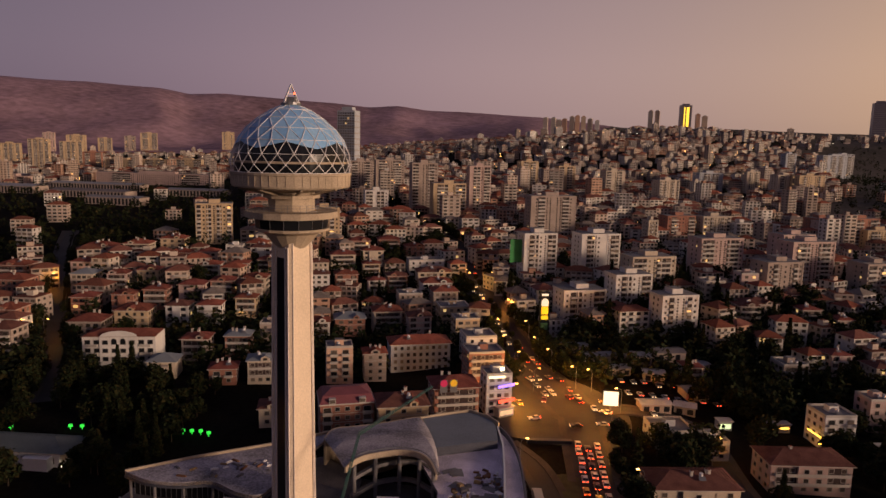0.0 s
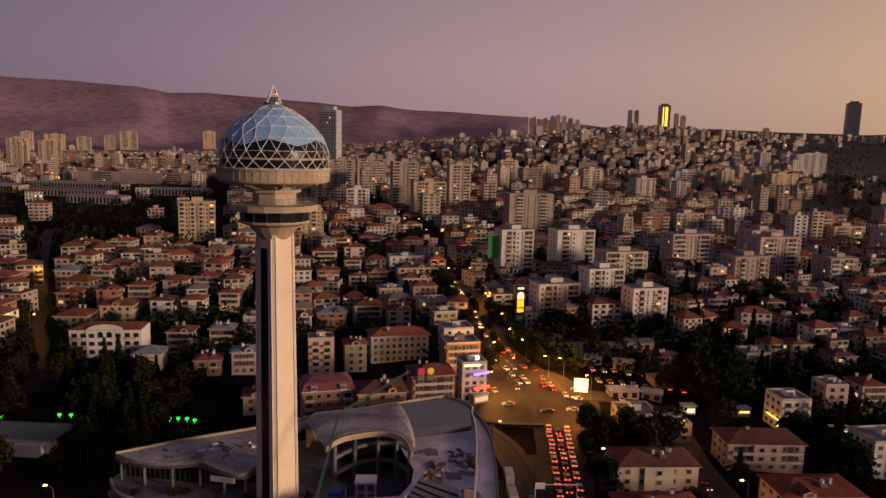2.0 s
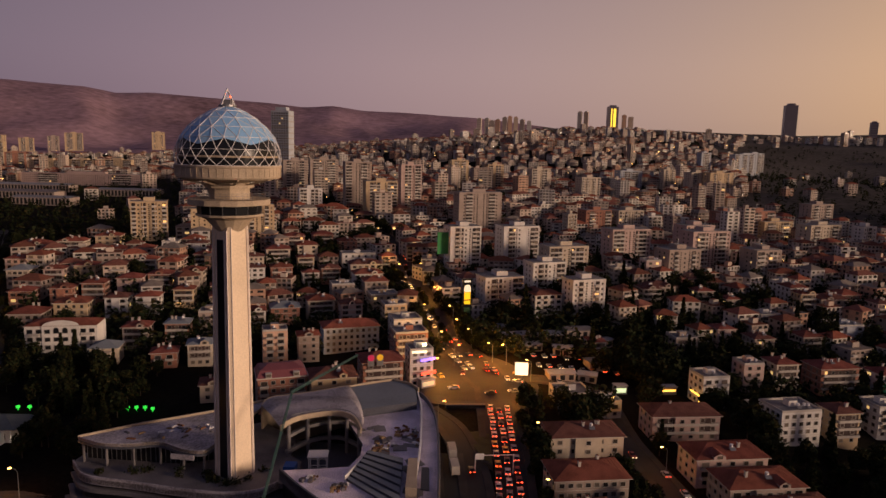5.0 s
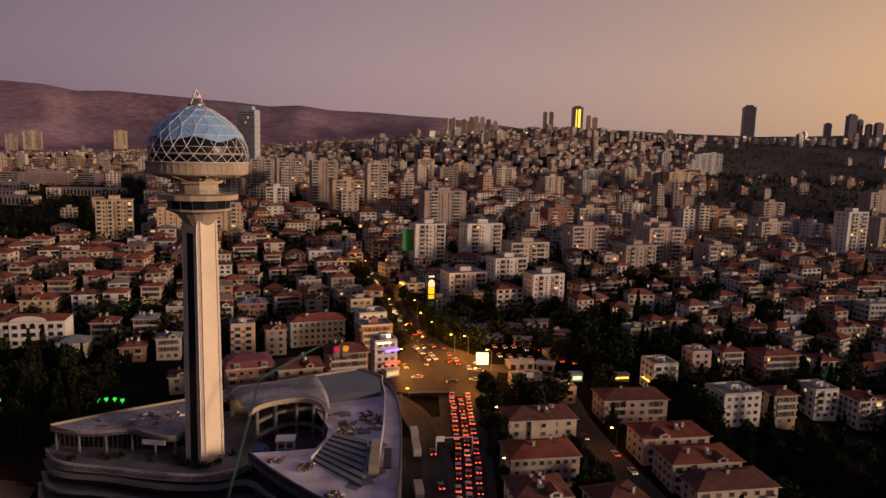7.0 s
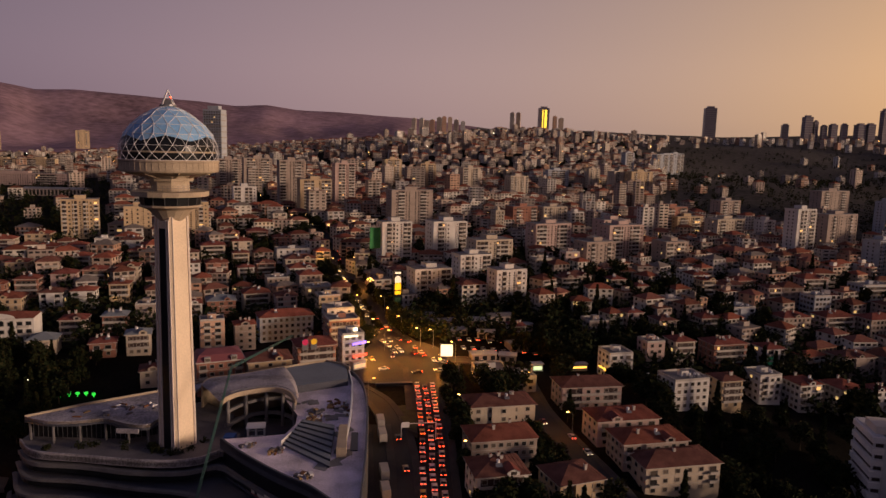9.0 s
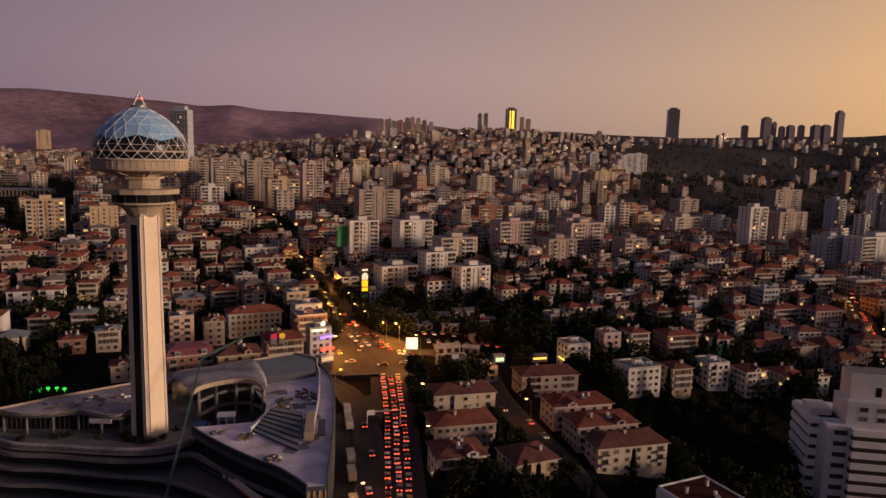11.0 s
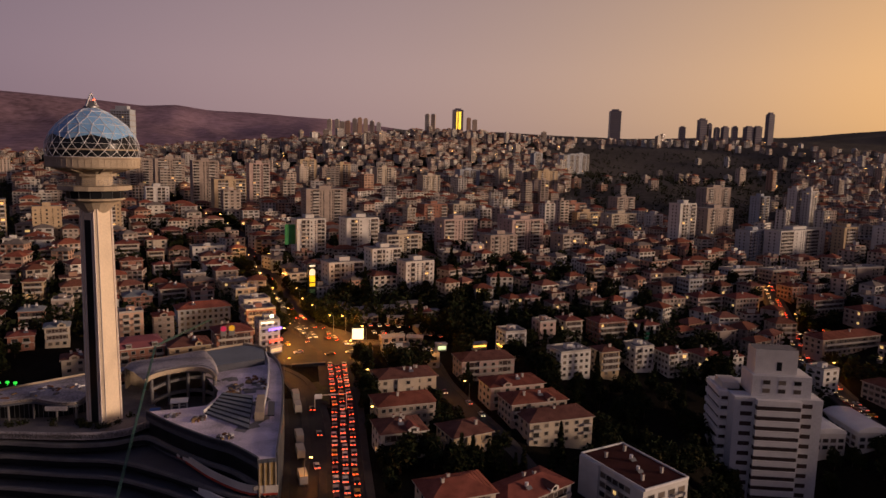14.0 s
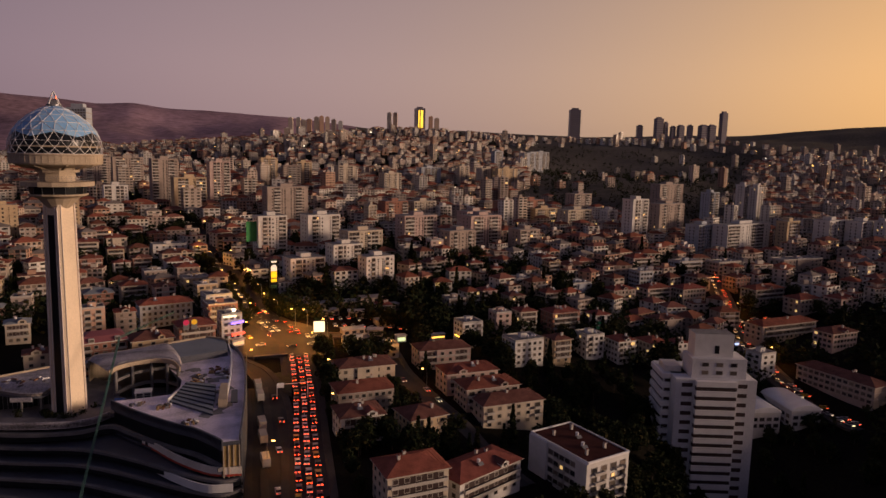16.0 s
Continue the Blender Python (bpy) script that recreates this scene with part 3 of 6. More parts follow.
# courtyard
slab("courtyard_floor", [(10, -8), (32, -8), (34, 8), (28, 19), (16, 17), (10, 8)], 13.0, 14.0, M_PANEL, "dark courtyard floor")
rim("gallery", bow([(12, 12), (19, 20.5), (28, 22), (35, 15)], 5), 20.0, 21.0, -1.2, M_BAND, "concrete gallery")
rim("gallery", bow([(12, 13), (19, 22), (29, 24), (36, 16)], 5), 24.2, 25.2, -1.0, M_BAND, "concrete gallery")
for p in [(13, 13), (18, 19), (24.5, 21), (30, 19.2), (34, 12)]:
    c = Shape(M_BAND)
    c.prism([(p[0] + q[0], p[1] + q[1]) for q in ring_pts(0.6, 0, 10)], 14, 28.4)
    part("column", c, mall)
# stepped skylight
A, B, C, Dd = Vector((37, -3.5)), Vector((46.6, -9)), Vector((44.6, -33)), Vector((31.5, -16.5))
for k in range(7):
    t0, t1 = k / 7, (k + 0.8) / 7
    p = [A.lerp(Dd, 0.15).lerp(B, t0), A.lerp(Dd, 0.15).lerp(B, t1)]
    z = 27.6 - 0.32 * k
    L0, R0 = A.lerp(Dd, t0), B.lerp(C, t0)
    L1, R1 = A.lerp(Dd, t1), B.lerp(C, t1)
    slab("skylight_step", [tuple(L1), tuple(R1), tuple(R0), tuple(L0)], 25.0, z, M_PANEL, "blue-grey glazed skylight step", M_ROOF_GREY)
rim("skylight_wall", [(36.5, -3.0), (31.0, -16.5)], 25.0, 26.6, 0.4, M_STEEL, "white skylight wall")
slab("stair_head", [(46.6, -26), (49.4, -26.5), (50.4, -10), (48.0, -9.6)], 25.0, 28.0, M_CONC, "pale concrete stair head")
# closed slab on the deck, its dark colour standing for shade in a stairwell
slab("stair_void", [(50.6, -22), (52.8, -22.5), (53.6, -10), (51.6, -9.6)], 25.0, 25.3, M_DARK_GLASS, "dark slab painted as the shade in a roof opening")

kiosk = thing("courtyard_kiosk", None, "white steel frame kiosk standing in the courtyard", "kiosk")
for x in (20.0, 22.5, 25.0):
    for y in (3.0, 7.0):
        c = Shape(M_STEEL)
        c.box(x - 0.14, x + 0.14, y - 0.14, y + 0.14, 14, 22.6)
        part("post", c, kiosk)
for y in (3.0, 7.0):
    for z in (17.6, 20.2):
        c = Shape(M_STEEL)
        c.box(19.8, 25.2, y - 0.2, y - 0.15, z, z + 0.22)
        part("beam", c, kiosk)
c = Shape(M_STEEL)
c.prism([(19.6, 2.6), (25.4, 2.6), (25.4, 7.4), (19.6, 7.4)], 22.6, 22.9)
part("roof", c, kiosk, "flat white roof")
tarp = Shape(mat("blue_tarp", (0.03, 0.10, 0.36), 0.5))
tarp.prism([(13.2, -0.6), (16.4, -1.0), (16.8, 2.6), (13.6, 3.0)], 20.0, 21.7)
thing("tarp_stack", tarp, "stack of goods under a bright blue tarpaulin", "tarpaulin")
# loose building material on the deck and the wing roof
rr = random.Random(11)
M_JUNK = [mat("junk_timber", (0.28, 0.19, 0.10), 0.9, grain=0.4), mat("junk_board", (0.12, 0.11, 0.12), 0.9), M_STEEL, mat("junk_rust", (0.16, 0.075, 0.04), 0.9)]
SPOTS = [(48, 14, 5, 9, 25.0), (42, 6, 6, 8, 25.0), (40, 2, 5, 4, 25.0), (30, -20, 4, 4, 25.0), (22, -15, 4, 3, 25.0), (38, -36, 4, 3, 25.0), (51, 10, 1.0, 14, 25.0)]
for cx, cy, sx, sy, z in SPOTS:
    for k in range(17):
        s = Shape(rr.choice(M_JUNK))
        w, d, h = rr.uniform(0.5, 2.2), rr.uniform(0.3, 1.4), rr.uniform(0.2, 0.9)
        n = rr.randint(1, 3)
        for i in range(n):
            s.box(-w / 2 + 0.1 * i, w / 2 - 0.05 * i, -d / 2, d / 2 - 0.08 * i, i * h / n, (i + 1) * h / n - 0.02)
        thing("material_pile", s, "small pile of boards and rubble on the deck", "building material", "loose material on the roof", at=pose(cx + rr.uniform(-sx, sx) / 2, cy + rr.uniform(-sy, sy) / 2, z, 0, 0, rr.uniform(0, 180)))
for k in range(22):
    s = Shape(rr.choice(M_JUNK))
    w = rr.uniform(0.8, 3.0)
    s.box(-w / 2, w / 2, -0.3, 0.3, 0, 0.25)
    s.box(-w / 2 + 0.2, w / 2 - 0.3, -0.2, 0.25, 0.25, 0.4)
    u = rr.random()
    thing("material_pile", s, "small pile of boards and rubble on the deck", "building material", "loose material on the roof", at=pose(-34 + 30 * u, 9 + 4 * u + rr.uniform(-3, 6), 27.0, 0, 0, rr.uniform(0, 180)))
slab("hatch", [(44, 1), (48, 1), (48, 4.5), (44, 4.5)], 25, 25.35, M_FLAT_ROOF, "dark roof hatch")
slab("hatch", [(40, -3), (43, -3), (43, 2), (40, 2)], 25, 25.35, M_FLAT_ROOF, "dark roof hatch")
slab("sign_panel", [(-17, -1.2), (-10.5, -2.6), (-10.4, -2.2), (-16.9, -0.8)], 24.9, 26.3, M_OLD_ROOF, "pale hoarding panel")

for k in range(14):
    q = Shape(M_FLAT_ROOF)
    w, d = rr.uniform(1.2, 3.5), rr.uniform(1.0, 3.0)
    q.prism([(-w, -d), (w, -d * 0.8), (w * 0.9, d), (-w * 0.8, d * 0.9)], 0, 0.06)
    part("roof_sheet", q, mall, "dark roofing sheet laid on the deck", at=pose(rr.uniform(38, 50), rr.uniform(-34, 24), 25.004 + 0.006 * k, 0, 0, rr.uniform(0, 90)))

# the crane that leans over the centre
crane = thing("crawler_crane", None, "green lattice crane standing before the shopping centre", "crane")
M_CRANE = mat("crane_green", (0.05, 0.11, 0.10), 0.6)


def lattice(name, a, b, w, label):
    s = Shape(M_CRANE)
    a, b = Vector(a), Vector(b)
    d = (b - a).normalized()
    u = d.cross(Vector((0, 0, 1))).normalized() * w
    v = d.cross(u.normalized()) * w
    n = max(4, int((b - a).length / (3 * w)))
    cs = [u + v, u - v, -u - v, v - u]
    for c in cs:
        s.bar(a + c, b + c * 0.6, 0.07)
    for k in range(n):
        p, q = a.lerp(b, k / n), a.lerp(b, (k + 1) / n)
        for i in range(4):
            s.bar(p + cs[i] * 0.9, q + cs[(i + 1) % 4] * 0.9, 0.05)
    part(name, s, crane, label)


lattice("boom", (6.0, -42, 0), (16.6, -6, 45.5), 0.3, "long green lattice boom")
lattice("jib", (16.6, -6, 45.5), (33, 26, 46), 0.28, "pale green lattice jib")
body = Shape(M_CRANE, M_GREY_STEEL)
body.box(3.5, 8.5, -50, -42, -2.2, 1.0)
part("cab", body, crane, "green crane body")
for x in (3.4, 8.4):
    trk = Shape(M_GREY_STEEL)
    trk.box(x - 0.5, x + 0.7, -51, -41, -5.5, -2.2)
    part("track", trk, crane, "dark steel crawler track")
# planters at the tower's foot
for k in range(22):
    a = rr.uniform(math.pi * 1.0, math.pi * 2.05)
    s = Shape(M_LEAF)
    for i in range(60):
        c = Vector((rr.gauss(0, 0.6), rr.gauss(0, 0.6), abs(rr.gauss(0.7, 0.5))))
        e1, e2 = Vector((rr.gauss(0, 1), rr.gauss(0, 1), rr.gauss(0, 1))).normalized() * 0.3, Vector((rr.gauss(0, 1), rr.gauss(0, 1), rr.gauss(0, 1))).normalized() * 0.3
        s.face([c - e1, c + e2, c + e1, c - e2])
    r = rr.uniform(6.6, 8.0)
    x, y = (r * math.cos(a), r * math.sin(a)) if k < 14 else (rr.uniform(-38, -14), rr.uniform(-2, 2))
    thing("terrace_shrub", s, "dark leafy shrub on the tower terrace", "shrub", "shrubs on the terrace", at=pose(x, min(y, 4), 20.0, 0, 0, k * 40))

# ---- houses and blocks ----
COLOURS = {
    "cream": mat("cream_render", (0.50, 0.42, 0.33), 0.9, grain=0.2), "white": mat("white_render", (0.62, 0.59, 0.56), 0.9, grain=0.16),
    "ochre": mat("ochre_render", (0.48, 0.36, 0.23), 0.9, grain=0.2), "pink": mat("pink_render", (0.48, 0.35, 0.31), 0.9, grain=0.2),
    "brick": mat("brick_red_render", (0.30, 0.14, 0.10), 0.9, grain=0.25), "beige": mat("beige_render", (0.35, 0.28, 0.24), 0.9, grain=0.22),
    "grey": mat("grey_render", (0.38, 0.40, 0.44), 0.9, grain=0.2), "peach": mat("peach_render", (0.58, 0.38, 0.28), 0.9, grain=0.18)}
TINT = {"cream": "cream", "white": "white", "ochre": "yellow ochre", "pink": "pale pink", "brick": "brick-red", "beige": "beige", "grey": "grey", "peach": "peach"}
WORDS = {2: "two", 3: "three", 4: "four", 5: "five"}
# dark tone painted as shade in balcony recesses; the apartment tower's windows share it
M_APT_DARK = mat("recess_shade_and_window", (0.05, 0.03, 0.028), 0.6)
FOOT = []          # footprints, to keep trees and fillers out


def window_mesh(name, w, h, glass, arched=False):
    """A framed pane: rim, reveal and glass in one piece; arched: with a round head."""
    s = Shape(M_FRAME, glass)
    if arched:
        line = [(-w / 2, 0), (w / 2, 0), (w / 2, h - w / 2)] + [(w / 2 * math.cos(math.pi * k / 8), h - w / 2 + w / 2 * math.sin(math.pi * k / 8)) for k in range(1, 8)] + [(-w / 2, h - w / 2)]
    else:
        line = [(-w / 2, 0), (w / 2, 0), (w / 2, h), (-w / 2, h)]

    def ring(t, y):
        return [(x * (1 - 2 * t / w), y, h / 2 + (z - h / 2) * (1 - 2 * t / h)) for x, z in line]
    s.grid([ring(-0.04, 0.0), ring(-0.04, -0.12), ring(0.12, -0.12), ring(0.14, -0.03)])
    k = len(s.v) - len(line)
    s.f.append(tuple(range(k, k + len(line))))
    s.m.append(1)
    return s.mesh(name)


WIN = window_mesh("window", 1.7, 1.55, M_GLASS)
WIN_LIT = window_mesh("window_lit", 1.7, 1.55, M_LIT)
WIN_WIDE = window_mesh("window_wide", 2.6, 1.9, M_GLASS)
WIN_LIT_WIDE = window_mesh("window_lit_wide", 2.6, 1.9, M_LIT)


ARCH = window_mesh("arched_window", 2.3, 2.7, M_DARK_GLASS, True)
DARK_WIN = window_mesh("dark_window", 2.3, 1.9, M_DARK_GLASS)


def balcony_mesh(w, d=1.3):
    s = Shape(M_BALCONY, M_GREY_STEEL)
    s.box(-w / 2, w / 2, -d, 0.0, -0.18, 0.0)
    s.box(-w / 2, w / 2, -d, -d + 0.1, 0.0, 0.75)
    s.box(-w / 2, -w / 2 + 0.1, -d + 0.1, 0.0, 0.0, 0.75)
    s.box(w / 2 - 0.1, w / 2, -d + 0.1, 0.0, 0.0, 0.75)
    s.box(-w / 2, w / 2, -d + 0.02, -d + 0.07, 0.9, 0.96, 1)
    return s.mesh("balcony")


BALCONY = {w: balcony_mesh(w) for w in (3.2, 4.4)}


def chimney_mesh():
    s = Shape(M_BALCONY, M_TILE)
    s.box(-0.4, 0.4, -0.4, 0.4, -1.2, 1.2)
    s.box(-0.52, 0.52, -0.52, 0.52, 1.2, 1.35)
    s.box(-0.25, 0.25, -0.25, 0.25, 1.35, 1.6, 1)
    return s.mesh("chimney")


CHIMNEY = chimney_mesh()


def tank_mesh():
    s = Shape(M_GREY_STEEL, M_STEEL)
    s.prism([p[:2] for p in ring_pts(0.55, 0, 10)], 0.5, 1.7, 1)
    for x in (-0.4, 0.4):
        for y in (-0.4, 0.4):
            s.box(x - 0.05, x + 0.05, y - 0.05, y + 0.05, 0, 0.55)
    s.face([(-1.0, -1.6, 0.15), (1.0, -1.6, 0.15), (1.0, -0.6, 0.9), (-1.0, -0.6, 0.9)])
    return s.mesh("water_tank")


TANK = tank_mesh()
rh = random.Random(21)


def window_run(s, m, n, step, w=1.5, h=1.5):
    """One storey's run of framed windows added to a building's glazing."""
    lit = rh.randrange(n) if rh.random() < 0.06 else -1
    for k in range(n):
        x = (k - (n - 1) / 2) * step
        for x0, x1, z0, z1, y, q in ((x - w / 2 - 0.1, x + w / 2 + 0.1, -0.1, h + 0.08, -0.08, 0), (x - w / 2, x + w / 2, 0, h, -0.12, 2 if k == lit else 1)):
            s.face([m @ Vector(e) for e in ((x0, y, z0), (x1, y, z0), (x1, y, z1), (x0, y, z1))], q)


def faces(w, d):
    """Turn and place of the four walls: front, right, left, back."""
    return [(0, 0, -d / 2, w), (90, w / 2, 0, d), (-90, -w / 2, 0, d), (180, 0, d / 2, w)]


def hip_roof(w, d, z, rise, over, material):
    s = Shape(material, M_BALCONY)
    a, b = w / 2 + over, d / 2 + over
    s.box(-a, a, -b, b, z, z + 0.22, 1)
    z += 0.224
    r = max(0.0, a - b) if a > b else 0.0
    q = max(0.0, b - a) if b > a else 0.0
    n = 5
    low = [(-a, -b, z), (a, -b, z), (a, b, z), (-a, b, z)]
    top = [(-r, -q, z + rise), (r, -q, z + rise), (r, q, z + rise), (-r, q, z + rise)]
    rings = []
    for k in range(n + 1):
        t = k / n
        rings.append([tuple(np.array(p) * (1 - t) + np.array(u) * t) for p, u in zip(low, top)])
        if k < n:
            t2 = (k + 0.96) / n
            rings.append([tuple(np.array(p) * (1 - t2) + np.array(u) * t2 + (0, 0, 0.10)) for p, u in zip(low, top)])
    s.grid(rings)
    s.face(rings[-1])
    return s


def gable(u, y, z, w, rise, d, wall, tile):
    """A gabled dormer standing on the eaves."""
    s = Shape(wall, tile, M_GLASS)
    a, h, p, back = w / 2, 1.2, 0.9, y + d * 0.38
    s.f, s.m = [], []
    s.v = [(u - a, y, z), (u + a, y, z), (u + a, y, z + h), (u, y, z + h + p), (u - a, y, z + h), (u - a, back, z), (u + a, back, z), (u + a, back, z + h), (u, back, z + h + p), (u - a, back, z + h)]
    for f, m in (((0, 1, 2, 3, 4), 0), ((1, 6, 7, 2), 0), ((5, 0, 4, 9), 0), ((6, 5, 9, 8, 7), 0), ((2, 7, 8, 3), 1), ((3, 8, 9, 4), 1)):
        s.f.append(f), s.m.append(m)
    o = 0.35
    for e in (-1, 1):
        s.face([(u + e * (a + o), y - o, z + h - 0.15), (u, y - o, z + h + p + 0.1), (u, back, z + h + p + 0.1), (u + e * (a + o), back, z + h - 0.15)][::e], 1)
    s.face([(u - a * 0.5, y - 0.04, z + 0.2), (u + a * 0.5, y - 0.04, z + 0.2), (u + a * 0.5, y - 0.04, z + 1.2), (u - a * 0.5, y - 0.04, z + 1.2)], 2)
    return s


def house(x, y, rot, w, d, floors, colour, roof, extra=None):
    FOOT.append((x, y, max(w, d) * 0.62))
    far = math.hypot(x - EYE[0], y - EYE[1]) > 345
    z = gz(x, y)
    kind = {"hip": "red hipped tile roof", "grey": "dark hipped roof", "flat": "flat grey roof", "mansard": "burgundy mansard roof"}[roof]
    ob = thing("house", None, f"{TINT[colour]} {WORDS[floors]}-storey house with a {kind}", "house", "city houses", at=pose(x, y, z, 0, 0, rot))
    H = floors * 3.0 + 0.4
    wall = Shape(COLOURS[colour], M_BALCONY)
    wall.box(-w / 2, w / 2, -d / 2, d / 2, -9, H)
    bay = rh.random() < 0.3 and w > 9
    if bay:
        wall.box(-w * 0.18, w * 0.18, -d / 2 - 0.9, -d / 2 + 0.01, 2.6, H - 0.02)
    for f in range(1, floors):
        wall.box(-w / 2 - 0.06, w / 2 + 0.06, -d / 2 - 0.06, d / 2 + 0.06, f * 3.0 + 0.22, f * 3.0 + 0.40, 1)
    part("wall", wall, ob)
    rise = min(w, d) * 0.20
    if roof in ("hip", "grey"):
        top = part("roof", hip_roof(w, d, H, rise, 0.75, M_TILE if roof == "hip" else M_ROOF_GREY), ob)
        for k in range(rh.randint(1, 3)):
            part("chimney", CHIMNEY, top, at=pose(rh.uniform(-w / 4, w / 4), rh.uniform(-d / 4, d / 4), H + rise * 0.85, 0, 0, 0))
        if rh.random() < 0.5:
            part("dormer", gable(rh.choice((-0.2, 0.0, 0.2)) * w, -d / 2 - 0.7, H + 0.2, rh.uniform(2.8, 4.0), rise, d, COLOURS[colour], M_TILE if roof == "hip" else M_ROOF_GREY), top, "small gabled dormer with a window")
        if rh.random() < 0.4:
            part("roof_tank", TANK, top, "steel water tank with solar panel", at=pose(rh.uniform(-w / 4, w / 4), -d * 0.22, H + rise * 0.62))
    elif roof == "mansard":
        s = Shape(mat("burgundy_sheet", (0.20, 0.065, 0.075), 0.6, grain=0.15), M_BALCONY, M_GLASS)
        s.box(-w / 2 - 0.5, w / 2 + 0.5, -d / 2 - 0.5, d / 2 + 0.5, H, H + 0.4, 1)
        a, b = w / 2 + 0.3, d / 2 + 0.3
        s.grid([[(-a, -b, H + 0.4), (a, -b, H + 0.4), (a, b, H + 0.4), (-a, b, H + 0.4)], [(-a + 1.2, -b + 2.2, H + 2.6), (a - 1.2, -b + 2.2, H + 2.6), (a - 1.2, b - 1.2, H + 2.6), (-a + 1.2, b - 1.2, H + 2.6)], [(-a * 0.5, 0, H + 3.9), (a * 0.5, 0, H + 3.9), (a * 0.5, 0.1, H + 3.9), (-a * 0.5, 0.1, H + 3.9)]])
        top = part("roof", s, ob, "burgundy sheet mansard roof")
        for u in (-0.28, 0.28):
            q = Shape(M_BALCONY, M_GLASS)
            q.box(u * w - 1.1, u * w + 1.1, -b - 0.1, -b + 2.4, H + 0.4, H + 2.1)
            q.box(u * w - 0.9, u * w + 0.9, -b - 0.2, -b, H + 0.7, H + 1.9, 1)
            part("dormer", q, top, "white dormer window")
    else:
        s = Shape(M_BALCONY, M_FLAT_ROOF)
        s.box(-w / 2 + 0.25, w / 2 - 0.25, -d / 2 + 0.25, d / 2 - 0.25, H, H + 0.15, 1)
        for x0, x1, y0, y1 in ((-w / 2, w / 2, -d / 2, -d / 2 + 0.25), (-w / 2, w / 2, d / 2 - 0.25, d / 2), (-w / 2, -w / 2 + 0.25, -d / 2 + 0.25, d / 2 - 0.25), (w / 2 - 0.25, w / 2, -d / 2 + 0.25, d / 2 - 0.25)):
            s.box(x0, x1, y0, y1, H, H + 0.9)
        top = part("roof", s, ob)
        q = Shape(COLOURS[colour], M_FLAT_ROOF)
        q.box(-1.8, 1.8, -1.2, 2.0, H + 0.1, H + 2.5, 0, 1)
        part("stair_head", q, top)
        for k in range(rh.randint(1, 3)):
            part("roof_tank", TANK, top, "steel water tank with solar panel", at=pose(rh.uniform(-w / 3, w / 3), rh.uniform(-d / 3, -1.5), H + 0.15))
    balc = rh.random() < 0.6
    long = rh.random() < 0.5
    if long:
        for f in range(1, floors):
            q = Shape(M_BALCONY, M_APT_DARK)
            q.box(-w * 0.46, w * 0.46, -d / 2 - 1.3, -d / 2, f * 3.0 + 0.15, f * 3.0 + 0.35)
            q.box(-w * 0.46, w * 0.46, -d / 2 - 1.3, -d / 2 - 1.18, f * 3.0 + 0.35, f * 3.0 + 1.15)
            q.box(-w * 0.46, -w * 0.46 + 0.15, -d / 2 - 1.18, -d / 2, f * 3.0 + 0.35, f * 3.0 + 1.15)
            q.box(w * 0.46 - 0.15, w * 0.46, -d / 2 - 1.18, -d / 2, f * 3.0 + 0.35, f * 3.0 + 1.15)
            part("balcony", q, ob, "long front balcony")
            # flat dark panel on the wall, coloured as shade behind the balcony
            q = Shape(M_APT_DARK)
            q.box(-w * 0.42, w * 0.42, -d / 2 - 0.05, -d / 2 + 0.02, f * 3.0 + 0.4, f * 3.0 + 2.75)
            part("loggia_recess", q, ob, "dark wall panel painted as the shade behind the balcony")
        balc = False
    tiny, pitch = Shape(M_FRAME, M_GLASS, M_LIT), rh.choice((2.7, 3.2, 3.7, 4.2))
    wide = rh.choice((1.3, 1.6, 2.0, 2.3))
    sides = faces(w, d)[:3] if not far else [faces(w, d)[0], faces(w, d)[1 if x < 40 else 2]]
    for turn, fx, fy, length in sides:
        n = max(2, int(length / pitch))
        step = (length - 1.2) / n
        for f in range(floors):
            base = pose(fx, fy, 0, 0, 0, turn)
            zz = f * 3.0 + 1.05
            if far:
                window_run(tiny, base @ pose(0, 0, zz), n, step, min(wide, step * 0.7))
                continue
            for k in range(n):
                u = (k - (n - 1) / 2) * step
                push = -0.9 if bay and turn == 0 and abs(u) < w * 0.18 and f > 0 else 0.0
                end = balc and turn == 0 and f > 0 and k in (0, n - 1)
                lit = rh.random() < 0.013
                part("window", (WIN_LIT_WIDE if lit else WIN_WIDE) if end and w > 9 else (WIN_LIT if lit else WIN), ob, at=base @ pose(u, push, zz - (0.4 if end else 0)))
                if end:
                    part("balcony", BALCONY[3.2], ob, at=base @ pose(u, 0, f * 3.0 + 0.35))
    if tiny.f:
        part("far_glazing", tiny, ob, "many small far windows", kind="stuff")
    return ob


